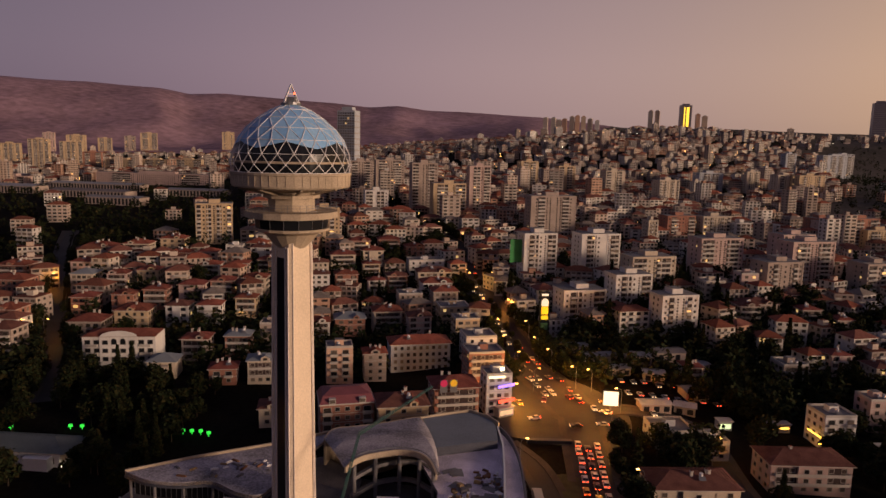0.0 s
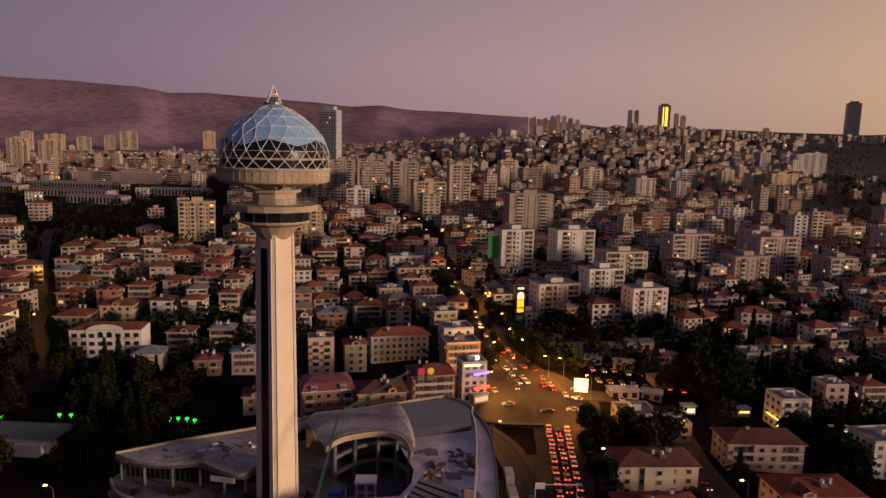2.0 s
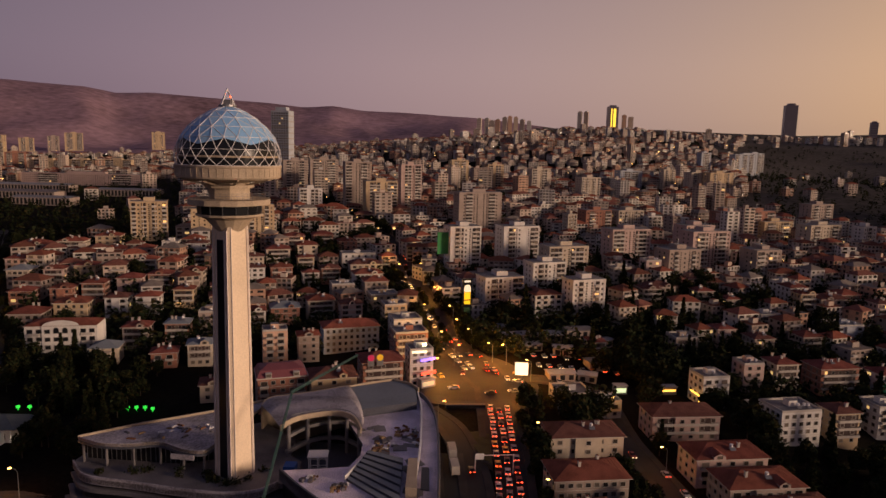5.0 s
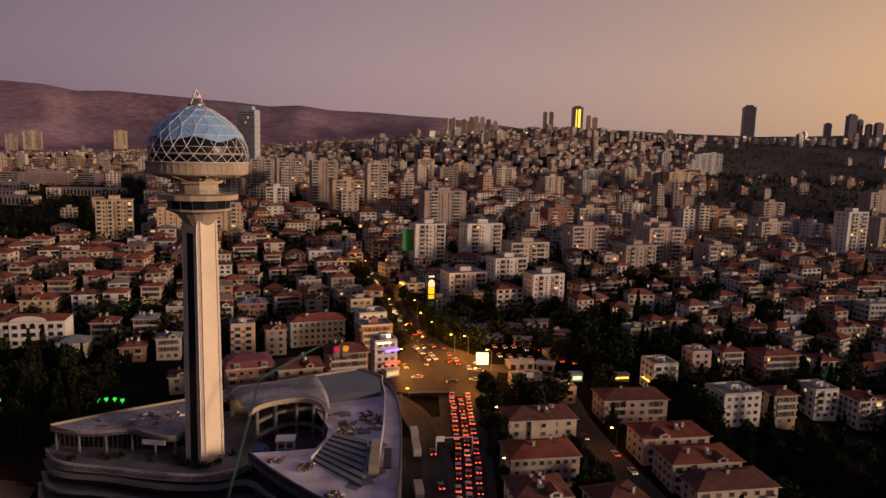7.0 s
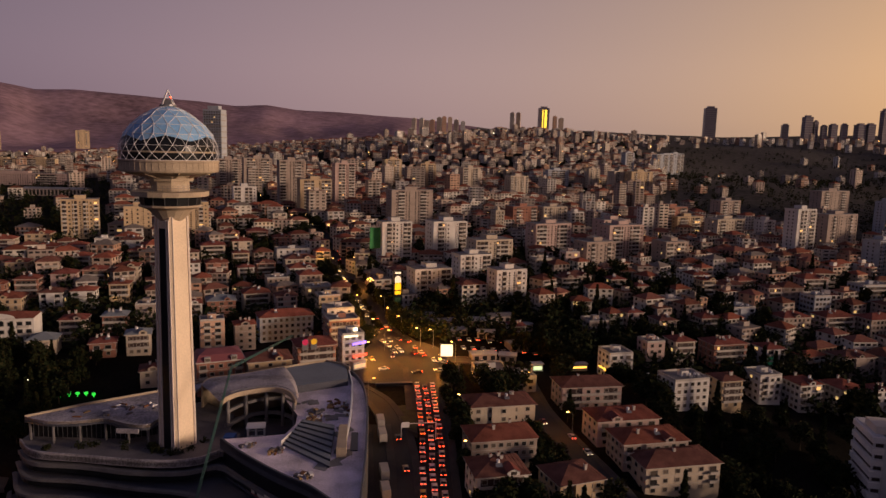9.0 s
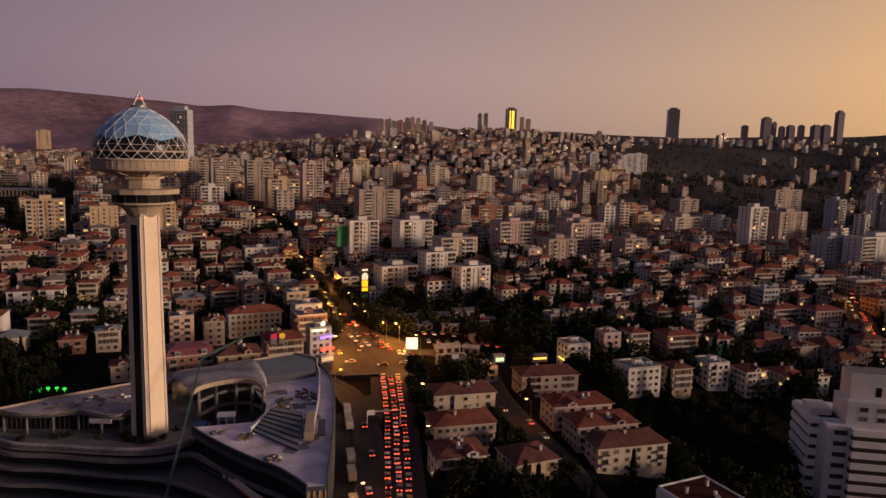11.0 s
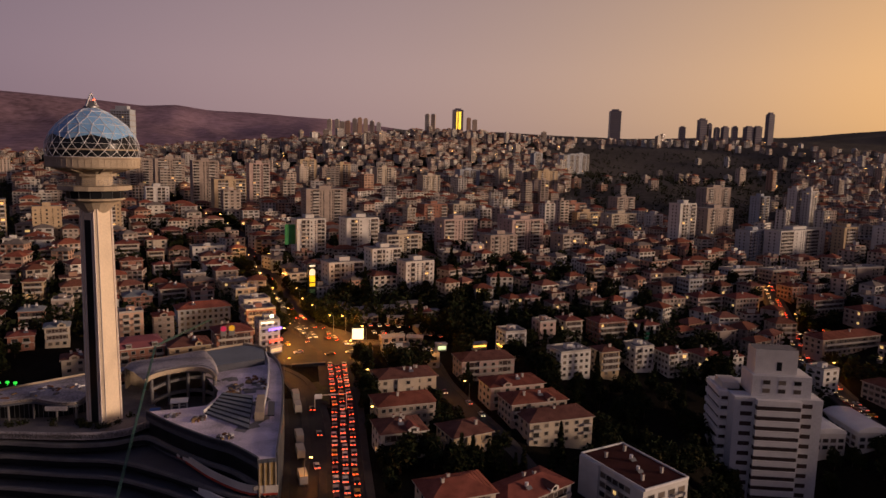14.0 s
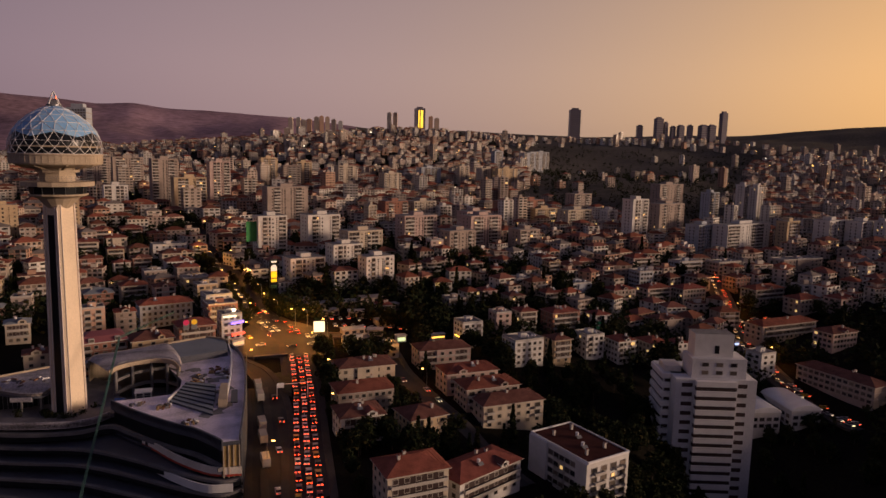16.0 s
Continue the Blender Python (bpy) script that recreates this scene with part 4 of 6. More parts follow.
def block(x, y, rot, w, d, floors, colour):
    FOOT.append((x, y, max(w, d) * 0.6))
    z = gz(x, y)
    ob = thing("apartment_block", None, f"{TINT[colour]} apartment block with rows of windows and balconies", "apartment block", "apartment blocks", at=pose(x, y, z, 0, 0, rot))
    H = floors * 3.0 + 0.6
    wall = Shape(COLOURS[colour], M_BALCONY)
    wall.box(-w / 2, w / 2, -d / 2, d / 2, -12, H)
    for u in (-0.5, -0.17, 0.17, 0.5):
        wall.box(u * w - 0.35 - (0.25 if u > 0.4 else 0), u * w + 0.35 + (0.25 if u < -0.4 else 0), -d / 2 - 0.25, -d / 2 + 0.05, -6, H, 0)
    part("wall", wall, ob)
    s = Shape(COLOURS[colour], M_FLAT_ROOF)
    s.box(-w / 2 - 0.3, w / 2 + 0.3, -d / 2 - 0.3, d / 2 + 0.3, H, H + 0.9, 0, 1)
    top = part("roof", s, ob)
    q = Shape(COLOURS[colour], M_FLAT_ROOF, M_GREY_STEEL)
    q.box(-w * 0.15, w * 0.15, -d * 0.25, d * 0.3, H + 0.9, H + 3.6, 0, 1)
    q.bar((0, 0, H + 3.6), (0, 0, H + 7.5), 0.12, 2)
    part("lift_house", q, top)
    away = math.hypot(x - EYE[0], y - EYE[1])
    n = max(4, int(w / 3.1))
    step = w / n
    plan = rh.choice(("wbbsbbw", "bbwsbbw", "wbswsbw", "bwbsbwb", "wbbwsbb"))
    glazing = Shape(M_FRAME, M_GLASS, M_LIT, M_BALCONY, M_APT_DARK)
    lift = pose(0, -d / 2 - 0.02, 0)

    def quad(x0, x1, z0, z1, y, q):
        glazing.face([lift @ Vector(e) for e in ((x0, y, z0), (x1, y, z0), (x1, y, z1), (x0, y, z1))], q)
    for k in range(n):
        u, kind = (k - (n - 1) / 2) * step, plan[int((k + 0.5) * len(plan) / n)]
        e = step * 0.47
        # balcony bays get a full-height dark strip painted as recess shade
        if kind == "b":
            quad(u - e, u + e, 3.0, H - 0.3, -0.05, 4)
        for f in range(floors):
            z0 = f * 3.0
            if kind == "s":
                for dz in (0.3, 1.8):
                    quad(u - 0.55, u + 0.55, z0 + dz, z0 + dz + 0.95, -0.08, 1)
            elif kind == "b":
                quad(u - e * 0.8, u + e * rh.choice((0.1, 0.5, 0.8)), z0 + 0.9, z0 + 2.5, -0.10, 2 if rh.random() < 0.03 else 1)
                if f and away > 360:
                    glazing.box(u - e, u + e, -d / 2 - 1.2, -d / 2 - 0.05, z0 + 0.0, z0 + rh.choice((0.9, 0.9, 1.0, 1.5)), 3)
                elif f:
                    part("balcony", BALCONY[3.2], ob, at=pose(u, -d / 2, z0 + 0.2))
            elif floors < 9 or k % 2:
                quad(u - 0.6, u + 0.6, z0 + 1.0, z0 + 2.3, -0.08, 1)
    m = max(2, int(d / 6))
    sides = ((90, w / 2),) if x < 40 else ((-90, -w / 2),)
    for f in range(floors):
        for turn, fx in sides:
            window_run(glazing, pose(fx, 0, f * 3.0 + 1.0, 0, 0, turn), m, d / m * 0.6, 1.1, 1.3)
    part("far_glazing", glazing, ob, "stacked far balconies and small windows", kind="stuff")
    return ob


house(-188, 286, 4, 20.2, 13.0, 3, "cream", "hip")
house(-168, 297, 4, 16.5, 13.0, 3, "cream", "hip")
house(-150, 312, 4, 15.7, 13.0, 3, "ochre", "hip")
house(-175, 240, 4, 11.7, 11.5, 3, "pink", "hip")
house(-161, 214, 4, 11.9, 11.8, 3, "cream", "grey")
house(-142, 213, 4, 10.1, 9.8, 3, "pink", "hip")
house(-128, 220, 4, 11.2, 10.7, 3, "ochre", "hip")
house(-132, 276, 4, 12.7, 12.0, 3, "brick", "hip")
house(-112, 224, 4, 10.5, 9.8, 3, "ochre", "hip")
house(-114, 276, 4, 11.4, 10.6, 3, "pink", "hip")
house(-101, 288, 4, 10.6, 9.7, 3, "white", "flat")
house(-99, 236, 4, 10.7, 9.9, 3, "white", "hip")
house(-84, 242, 4, 9.5, 9.0, 3, "pink", "hip")
house(-83, 286, 4, 13.1, 11.7, 3, "white", "hip")
house(-72, 256, 4, 10.1, 9.0, 3, "ochre", "hip")
house(-144, 181, 4, 10.9, 10.8, 3, "brick", "hip")
house(-126, 185, 4, 10.6, 10.2, 3, "brick", "hip")
house(-112, 191, 4, 11.4, 10.9, 3, "brick", "hip")
house(-96, 198, 4, 12.3, 11.5, 3, "pink", "hip")
house(-83, 207, 4, 11.8, 10.9, 3, "brick", "hip")
house(-69, 220, 4, 12.5, 11.2, 3, "cream", "hip")
house(-129, 155, 4, 14.5, 13.0, 3, "beige", "hip")
house(-114, 169, 4, 15.5, 13.0, 3, "ochre", "hip")
house(-94, 173, 4, 10.7, 10.1, 3, "white", "hip")
house(-79, 174, 4, 11.0, 10.1, 3, "white", "hip")
house(-65, 188, 4, 10.2, 9.2, 3, "ochre", "hip")
house(-71, 133, 4, 11.0, 10.3, 3, "beige", "hip")
house(-54, 137, 4, 10.4, 9.4, 3, "brick", "grey")
house(-43, 150, 4, 9.1, 9.0, 4, "beige", "flat")
house(-51, 106, 10, 10.2, 9.0, 2, "brick", "hip")
house(-37, 109, 10, 9.9, 9.0, 3, "cream", "grey")
house(-209, 230, 0, 16.9, 13.0, 4, "brick", "hip")
house(-191, 198, 0, 18.4, 13.0, 4, "brick", "hip")
house(-165, 153, 0, 11.6, 12.0, 4, "brick", "hip")
house(-152, 129, 0, 11.9, 12.2, 4, "beige", "hip")
house(-23, 73, 10, 9.6, 9.0, 2, "cream", "hip")
house(-44, 272, 12, 12.9, 10.5, 3, "cream", "hip")
house(-40, 253, 12, 12.3, 10.0, 3, "white", "hip")
house(-32, 296, 12, 16.1, 13.0, 3, "cream", "hip")
house(-25, 264, 12, 13.7, 11.4, 3, "brick", "hip")
house(-14, 312, 12, 14.8, 12.7, 3, "cream", "hip")
house(-12, 287, 12, 11.0, 9.4, 3, "ochre", "hip")
house(-6, 262, 12, 10.4, 9.0, 3, "white", "hip")
house(-25, 329, 12, 14.7, 12.4, 3, "brick", "hip")
house(-5, 340, 12, 15.1, 13.0, 3, "brick", "hip")
house(14, 334, 12, 13.5, 11.9, 3, "brick", "hip")
house(23, 306, 12, 24.0, 13.0, 3, "white", "flat")
house(29, 279, 12, 21.7, 13.0, 3, "cream", "hip")
house(31, 255, 12, 18.0, 13.0, 3, "white", "hip")
house(6, 271, 12, 12.4, 10.8, 3, "brick", "hip")
house(16, 234, 12, 13.8, 12.2, 4, "beige", "flat")
house(5, 208, 12, 15.2, 13.0, 4, "cream", "hip")
house(23, 195, 12, 11.9, 10.5, 4, "pink", "hip")
house(41, 210, 12, 16.3, 13.0, 3, "ochre", "flat")
house(47, 177, 12, 12.1, 11.1, 4, "ochre", "flat")
house(36, 237, 12, 14.4, 13.0, 3, "beige", "hip")
house(-28, 182, 12, 12.2, 10.0, 3, "white", "hip")
house(-14, 200, 12, 15.6, 13.0, 3, "brick", "grey")
house(52, 147, 12, 14.2, 13.0, 4, "white", "flat")
house(-7, 118, 12, 10.7, 9.0, 5, "peach", "flat")
house(7, 124, 12, 9.2, 9.0, 4, "beige", "hip")
house(25, 143, 12, 26.6, 13.0, 4, "grey", "hip")
house(3, 67, 14, 17.8, 13.0, 4, "brick", "mansard")
house(22, 66, 12, 16.7, 13.0, 4, "ochre", "hip")
house(40, 84, 12, 16.2, 13.0, 4, "brick", "hip")
house(56, 89, 12, 9.7, 9.1, 5, "white", "flat")
house(53, 124, 12, 15.1, 13.0, 4, "brick", "flat")
house(108, 30, 2, 24.6, 13.0, 3, "cream", "hip")
house(101, 2, 2, 21.9, 13.0, 3, "beige", "hip")
house(94, -21, 2, 15.6, 13.0, 3, "white", "hip")
house(116, -25, 10, 14.7, 13.0, 3, "ochre", "hip")
house(98, -70, 4, 18.6, 13.0, 4, "cream", "hip")
house(123, -61, 22, 27.0, 13.0, 3, "white", "hip")
house(151, 50, 0, 25.4, 13.0, 3, "pink", "hip")
house(151, 17, 2, 23.8, 13.0, 3, "pink", "hip")
house(153, 0, 2, 23.6, 13.0, 3, "beige", "hip")
house(157, -11, 2, 26.4, 13.0, 3, "cream", "hip")
house(195, 51, 6, 16.7, 13.0, 4, "white", "flat")
house(216, 53, 4, 10.2, 10.6, 4, "ochre", "hip")
house(242, 64, 4, 11.4, 11.9, 4, "white", "flat")
house(258, 58, 4, 11.4, 11.9, 4, "white", "hip")
house(278, 57, 4, 12.5, 13.0, 4, "cream", "hip")
house(291, 52, 4, 8.2, 9.0, 4, "white", "hip")
house(178, 82, 4, 11.7, 11.7, 4, "white", "flat")
house(205, 100, 4, 9.7, 9.8, 4, "pink", "flat")
house(222, 103, 4, 10.8, 11.1, 4, "cream", "hip")
house(245, 101, 4, 18.9, 13.0, 4, "brick", "hip")
house(270, 99, 4, 10.7, 11.1, 4, "white", "hip")
house(316, 96, 4, 19.2, 13.0, 4, "beige", "hip")
house(316, 145, 4, 18.8, 13.0, 3, "beige", "hip")
house(343, 143, 4, 20.6, 13.0, 3, "pink", "hip")
house(366, 135, 4, 20.4, 13.0, 3, "beige", "hip")
house(290, 158, 4, 15.9, 13.0, 3, "grey", "flat")
house(289, 193, 4, 9.5, 9.8, 4, "ochre", "hip")
house(318, 198, 4, 13.1, 13.0, 3, "brick", "hip")
house(324, 176, 4, 9.9, 10.3, 4, "pink", "hip")
house(345, 161, 4, 11.9, 12.4, 4, "grey", "flat")
house(411, 113, 4, 27.0, 13.0, 3, "beige", "hip")
house(378, 64, 4, 45.8, 13.0, 3, "beige", "hip")
house(391, 37, 4, 20.5, 13.0, 3, "pink", "hip")
house(419, 87, 4, 19.1, 13.0, 3, "beige", "hip")
house(439, 75, 4, 16.3, 13.0, 3, "pink", "hip")
house(410, 137, 4, 13.3, 13.0, 3, "brick", "hip")
house(430, 172, 4, 23.3, 13.0, 3, "beige", "flat")
house(498, 166, 4, 44.0, 13.0, 3, "beige", "flat")
house(366, 194, 4, 19.2, 13.0, 3, "pink", "hip")
house(398, 178, 4, 22.4, 13.0, 3, "grey", "flat")
house(384, 147, 4, 12.3, 12.7, 3, "beige", "hip")
house(261, 145, 4, 11.3, 11.6, 3, "beige", "hip")
house(254, 173, 4, 12.0, 12.3, 3, "white", "flat")
house(293, 220, 4, 11.7, 12.0, 3, "white", "flat")
house(116, 73, 4, 13.7, 12.9, 2, "grey", "flat")
house(129, 68, 4, 9.5, 9.1, 2, "grey", "flat")
house(146, 137, 4, 7.9, 9.0, 2, "white", "hip")
house(194, 145, 4, 11.7, 11.6, 3, "beige", "flat")
house(221, 156, 4, 10.0, 10.1, 3, "pink", "hip")
house(234, 143, 4, 11.1, 11.4, 3, "beige", "hip")
house(233, 207, 4, 10.3, 10.3, 3, "beige", "hip")
house(245, 195, 4, 9.4, 9.6, 3, "beige", "hip")
house(199, 205, 4, 11.2, 11.0, 3, "beige", "hip")
house(191, 235, 4, 11.9, 11.6, 4, "cream", "flat")
house(216, 246, 4, 10.4, 10.3, 5, "pink", "flat")
house(272, 213, 4, 11.2, 11.6, 3, "white", "flat")
house(289, 204, 4, 12.3, 12.8, 4, "white", "hip")
house(207, 210, 4, 16.4, 13.0, 3, "beige", "hip")
house(304, 192, 4, 18.3, 13.0, 3, "beige", "hip")
house(350, -3, -84, 41.6, 13.0, 3, "beige", "hip")
house(326, 27, 4, 10.5, 10.5, 4, "white", "flat")
block(96, 286, 14, 21.9, 14.1, 11, "white")
block(136, 294, 14, 26.8, 16.0, 10, "white")
block(161, 260, 14, 28.4, 16.0, 7, "cream")
block(111, 216, 14, 24.3, 15.8, 6, "white")
block(142, 232, 14, 22.1, 14.5, 6, "white")
block(155, 191, 14, 20.1, 13.2, 6, "white")
block(219, 303, 14, 31.4, 16.0, 9, "pink")
block(274, 292, 14, 31.9, 16.0, 9, "pink")
block(238, 255, 14, 24.4, 15.9, 7, "beige")
block(-28, 475, 14, 20.7, 12.3, 9, "white")
block(38, 477, 14, 30.2, 16.0, 12, "ochre")
block(14, 518, 14, 24.9, 15.2, 17, "beige")
block(68, 520, 14, 20.9, 13.1, 16, "pink")
block(-32, 672, 14, 33.6, 16.0, 12, "beige")
block(-62, 634, 14, 27.2, 15.9, 12, "beige")
block(137, 696, 14, 22.1, 14.1, 12, "ochre")
block(182, 690, 14, 21.1, 13.7, 11, "ochre")
block(127, 438, 14, 40.8, 16.0, 11, "beige")
block(-129, 332, 14, 24.3, 13.9, 9, "ochre")
block(-90, 332, 14, 18.1, 11.0, 8, "ochre")
block(-53, 344, 14, 21.4, 12.2, 9, "ochre")
block(-901, 1330, 14, 43.2, 16.0, 15, "ochre")
block(-754, 1189, 14, 35.3, 16.0, 19, "ochre")
block(-755, 1308, 14, 42.8, 16.0, 17, "ochre")
block(-1221, 2042, 14, 32.7, 16.0, 19, "pink")
block(-1166, 2101, 14, 56.6, 16.0, 17, "ochre")
block(-1103, 2162, 14, 40.9, 16.0, 14, "ochre")
block(-1039, 2206, 14, 32.2, 16.0, 16, "beige")
block(-980, 2219, 14, 52.2, 16.0, 19, "ochre")
block(-715, 2241, 14, 40.0, 16.0, 19, "ochre")
block(-373, 826, -8, 183.2, 16.0, 5, "pink")
block(-587, 1181, -8, 67.6, 16.0, 7, "ochre")
block(-528, 1193, -8, 58.3, 16.0, 7, "ochre")
block(-468, 1199, -8, 60.4, 16.0, 7, "ochre")
block(-525, 739, -8, 39.1, 16.0, 4, "pink")
block(-667, 1221, 14, 33.2, 16.0, 11, "brick")
block(232, 655, 14, 23.9, 15.7, 12, "cream")
block(289, 635, 14, 25.1, 16.0, 10, "cream")
block(204, 403, 14, 8.0, 11.0, 8, "cream")
block(237, 437, 14, 26.2, 16.0, 7, "brick")
block(269, 441, 14, 26.5, 16.0, 7, "cream")
block(292, 437, 14, 14.4, 11.0, 6, "white")
block(477, 744, 14, 29.7, 16.0, 9, "cream")
block(452, 786, 14, 19.4, 12.7, 9, "cream")
block(400, 802, 14, 36.4, 16.0, 8, "grey")
block(398, 443, 14, 29.3, 16.0, 9, "brick")
block(383, 478, 14, 22.3, 14.3, 7, "brick")
block(303, 269, 14, 20.6, 13.0, 6, "beige")
block(328, 462, 14, 17.2, 11.2, 5, "grey")
block(753, 1124, 14, 63.6, 16.0, 13, "grey")
block(642, 1070, 14, 21.1, 13.7, 12, "grey")
block(437, 300, 14, 21.2, 13.0, 13, "white")
block(502, 338, 14, 38.3, 16.0, 12, "beige")
block(528, 259, 14, 67.2, 16.0, 9, "white")
block(487, 267, 14, 25.1, 14.5, 9, "grey")
block(636, 375, 14, 9.4, 11.0, 15, "white")
block(646, 365, 14, 10.5, 11.0, 14, "white")
block(613, 401, 14, 19.1, 11.0, 12, "grey")
block(643, 518, 14, 47.4, 16.0, 9, "beige")
block(571, 246, 14, 21.1, 11.2, 9, "ochre")
block(613, 237, 14, 28.4, 15.4, 8, "white")
block(638, 224, 14, 27.2, 15.0, 7, "white")
block(648, 210, 14, 8.0, 11.0, 7, "white")
block(412, 368, 14, 33.2, 16.0, 8, "cream")
block(499, 505, 14, 29.2, 16.0, 8, "beige")
block(449, 362, 14, 14.1, 11.0, 8, "white")
block(411, 437, 14, 32.5, 16.0, 6, "ochre")
block(387, 462, 14, 32.8, 16.0, 7, "pink")
block(303, 265, 14, 20.8, 13.5, 6, "beige")
block(281, 325, 14, 25.6, 16.0, 9, "pink")
block(502, 732, 14, 38.1, 16.0, 9, "ochre")
block(826, 1225, 14, 40.0, 16.0, 13, "grey")


def skyscraper(x, y, top, foot, w, glass=M_TOWER_GLASS, label="distant grey high-rise tower on the skyline", d=None):
    ob = thing("skyscraper", None, label, "skyscraper", "skyline towers", at=pose(x, y, foot, 0, 0, -rh.uniform(5, 25)))
    h = top - foot
    s = Shape(glass, M_FAR_WALL)
    d = d or w
    s.box(-w / 2, w / 2, -d / 2, d / 2, -60, h)
    part("body", s, ob)
    n = max(4, int(h / 7))
    for k in range(1, n):
        q = Shape(M_FRAME)
        q.box(-w / 2 - 0.3, w / 2 + 0.3, -d / 2 - 0.3, d / 2 + 0.3, h * k / n, h * k / n + 1.2)
        part("floor_band", q, ob)
    q = Shape(glass)
    q.box(-w * 0.3, w * 0.3, -d * 0.3, d * 0.3, h, h + h * 0.05)
    part("crown", q, ob)
    return ob


for k, (x, y, top, foot, w) in enumerate([(735, 2238, 255, 190, 15), (758, 2239, 256, 190, 15), (896, 2237, 248, 190, 14), (920, 2237, 242, 190, 17), (376, 2234, 223, 165, 15), (403, 2234, 224, 165, 15), (422, 2233, 217, 165, 15), (441, 2233, 221, 165, 15), (466, 2235, 229, 165, 15), (484, 2235, 232, 165, 15), (505, 2235, 230, 165, 15), (528, 2234, 223, 165, 15), (552, 2233, 218, 165, 15)]):
    skyscraper(x, y, top, foot, w, M_FAR_WALL)
for x, y, top, foot, w in [(1488, 1760, 221, 150, 19), (1551, 1741, 247, 150, 24), (1573, 1731, 233, 150, 12), (1595, 1721, 220, 150, 15), (1620, 1712, 224, 150, 19), (1650, 1701, 225, 150, 17), (1693, 1686, 226, 150, 25), (1720, 1676, 227, 150, 22), (1760, 1667, 270, 150, 20)]:
    skyscraper(x, y, top, foot, w)
skyscraper(1520, 2245, 301, 165, 42, label="tall dark glass tower alone on the ridge")
g = skyscraper(854, 2242, 277, 170, 38, label="twin dark tower with glowing golden light strips")
for u in (-0.12, 0.10, 0.22):
    s = Shape(M_GOLD_GLOW)
    s.box(u * 38 - 2.0, u * 38 + 2.0, -19.8, -19.4, 5, 100)
    part("light_strip", s, g, "glowing golden light strip")
tb = skyscraper(-92, 752, 157, 62, 25, COLOURS["grey"], "tall slab tower with a pale gridded front", 16)
glz = Shape(M_FRAME, M_GLASS, M_LIT)
for k in range(28):
    window_run(glz, pose(0, -8.4, 3 + k * 3.25), 7, 3.4, 1.8, 1.7)
part("far_glazing", glz, tb, "rows of small far windows", kind="stuff")

# the big stepped apartment tower above the valley
apt = thing("apartment_tower", None, "tall grey and white stepped apartment tower with ribbon balconies", "apartment tower", at=pose(246, -20, 0, 0, 0, -22))
M_APT = mat("apartment_grey", (0.58, 0.56, 0.57), 0.85, grain=0.18, scale=0.3)
M_APT_BAND = mat("apartment_white_band", (0.78, 0.73, 0.70), 0.8, grain=0.12)
FH = 4.15
base, roofz = -60, 16.0
s = Shape(M_APT)
s.box(-13, 21, -6, 12, base, roofz)
s.box(-16, -2, 2, 20, base, roofz)
part("wall", s, apt, "grey rendered walls")
s = Shape(M_APT)
s.box(-6, 17, -4, 9, roofz, 24.5)
part("penthouse", s, apt, "beige penthouse storey with small windows")
s = Shape(M_WHITE_WALL, M_FLAT_ROOF)
s.box(-4.5, 12, -1, 8, 24.5, 34.5, 0, 1)
part("plant_tower", s, apt, "white windowless plant tower")
d = Shape(M_DARK_GLASS)
d.box(4, 6, -1.06, -1, 26, 29.5)
part("plant_door", d, apt, "dark doorway")
for k in range(3):
    for zz in (17.5, 21.0):
        q = Shape(M_FRAME, M_GLASS)
        q.box(-2 + 6 * k, 1 + 6 * k, -4.12, -4, zz, zz + 1.9)
        q.box(-1.8 + 6 * k, 0.8 + 6 * k, -4.16, -4, zz + 0.2, zz + 1.7, 1)
        part("window", q, apt)
for k in range(14):
    z1 = roofz - k * FH
    q = Shape(M_APT_BAND)
    q.box(-5, 12, -8.6, -6.02, z1 - 2.5, z1 - 0.2)
    part("balcony", q, apt, "white ribbon balcony front")
    # solid dark box whose colour stands for shade between balcony fronts
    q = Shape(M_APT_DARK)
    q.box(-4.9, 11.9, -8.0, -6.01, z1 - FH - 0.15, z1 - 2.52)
    part("balcony_recess", q, apt, "dark box painted as the shade between balcony fronts")
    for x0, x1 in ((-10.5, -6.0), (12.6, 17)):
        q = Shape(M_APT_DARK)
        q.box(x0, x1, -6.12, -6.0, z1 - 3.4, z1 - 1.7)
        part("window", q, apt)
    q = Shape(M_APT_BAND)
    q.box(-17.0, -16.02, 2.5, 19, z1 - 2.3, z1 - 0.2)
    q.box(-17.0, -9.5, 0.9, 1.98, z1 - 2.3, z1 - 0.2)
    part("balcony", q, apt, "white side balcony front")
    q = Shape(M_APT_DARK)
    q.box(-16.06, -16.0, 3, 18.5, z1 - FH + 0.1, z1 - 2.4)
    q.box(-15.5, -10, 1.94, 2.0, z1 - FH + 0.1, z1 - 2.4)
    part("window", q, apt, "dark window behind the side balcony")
s = Shape(M_WHITE_WALL)
s.box(-15, -8, 4, 14, roofz, roofz + 2.6)
part("stair_head", s, apt, "white curved stair head")

# the flat-roofed white block in the foreground
fb = thing("apartment_block", None, "white four-storey block with a dark red flat roof", "apartment block", "apartment blocks", at=pose(160.5, -60, 0, 0, 0, 12))
FOOT.append((160, -60, 17))
M_RED_ROOF = mat("dark_red_roof", (0.06, 0.022, 0.020), 0.95, grain=0.4, scale=0.6, spec=0.04)
s = Shape(COLOURS["white"], M_RED_ROOF)
s.box(-9, 9, -14, 14, -12, 13.0, 0, 1)
s.box(-9.8, -8.9, -14.2, -9, -12, 13.0)
s.box(-9.8, -8.9, 5, 14, -12, 13.0)
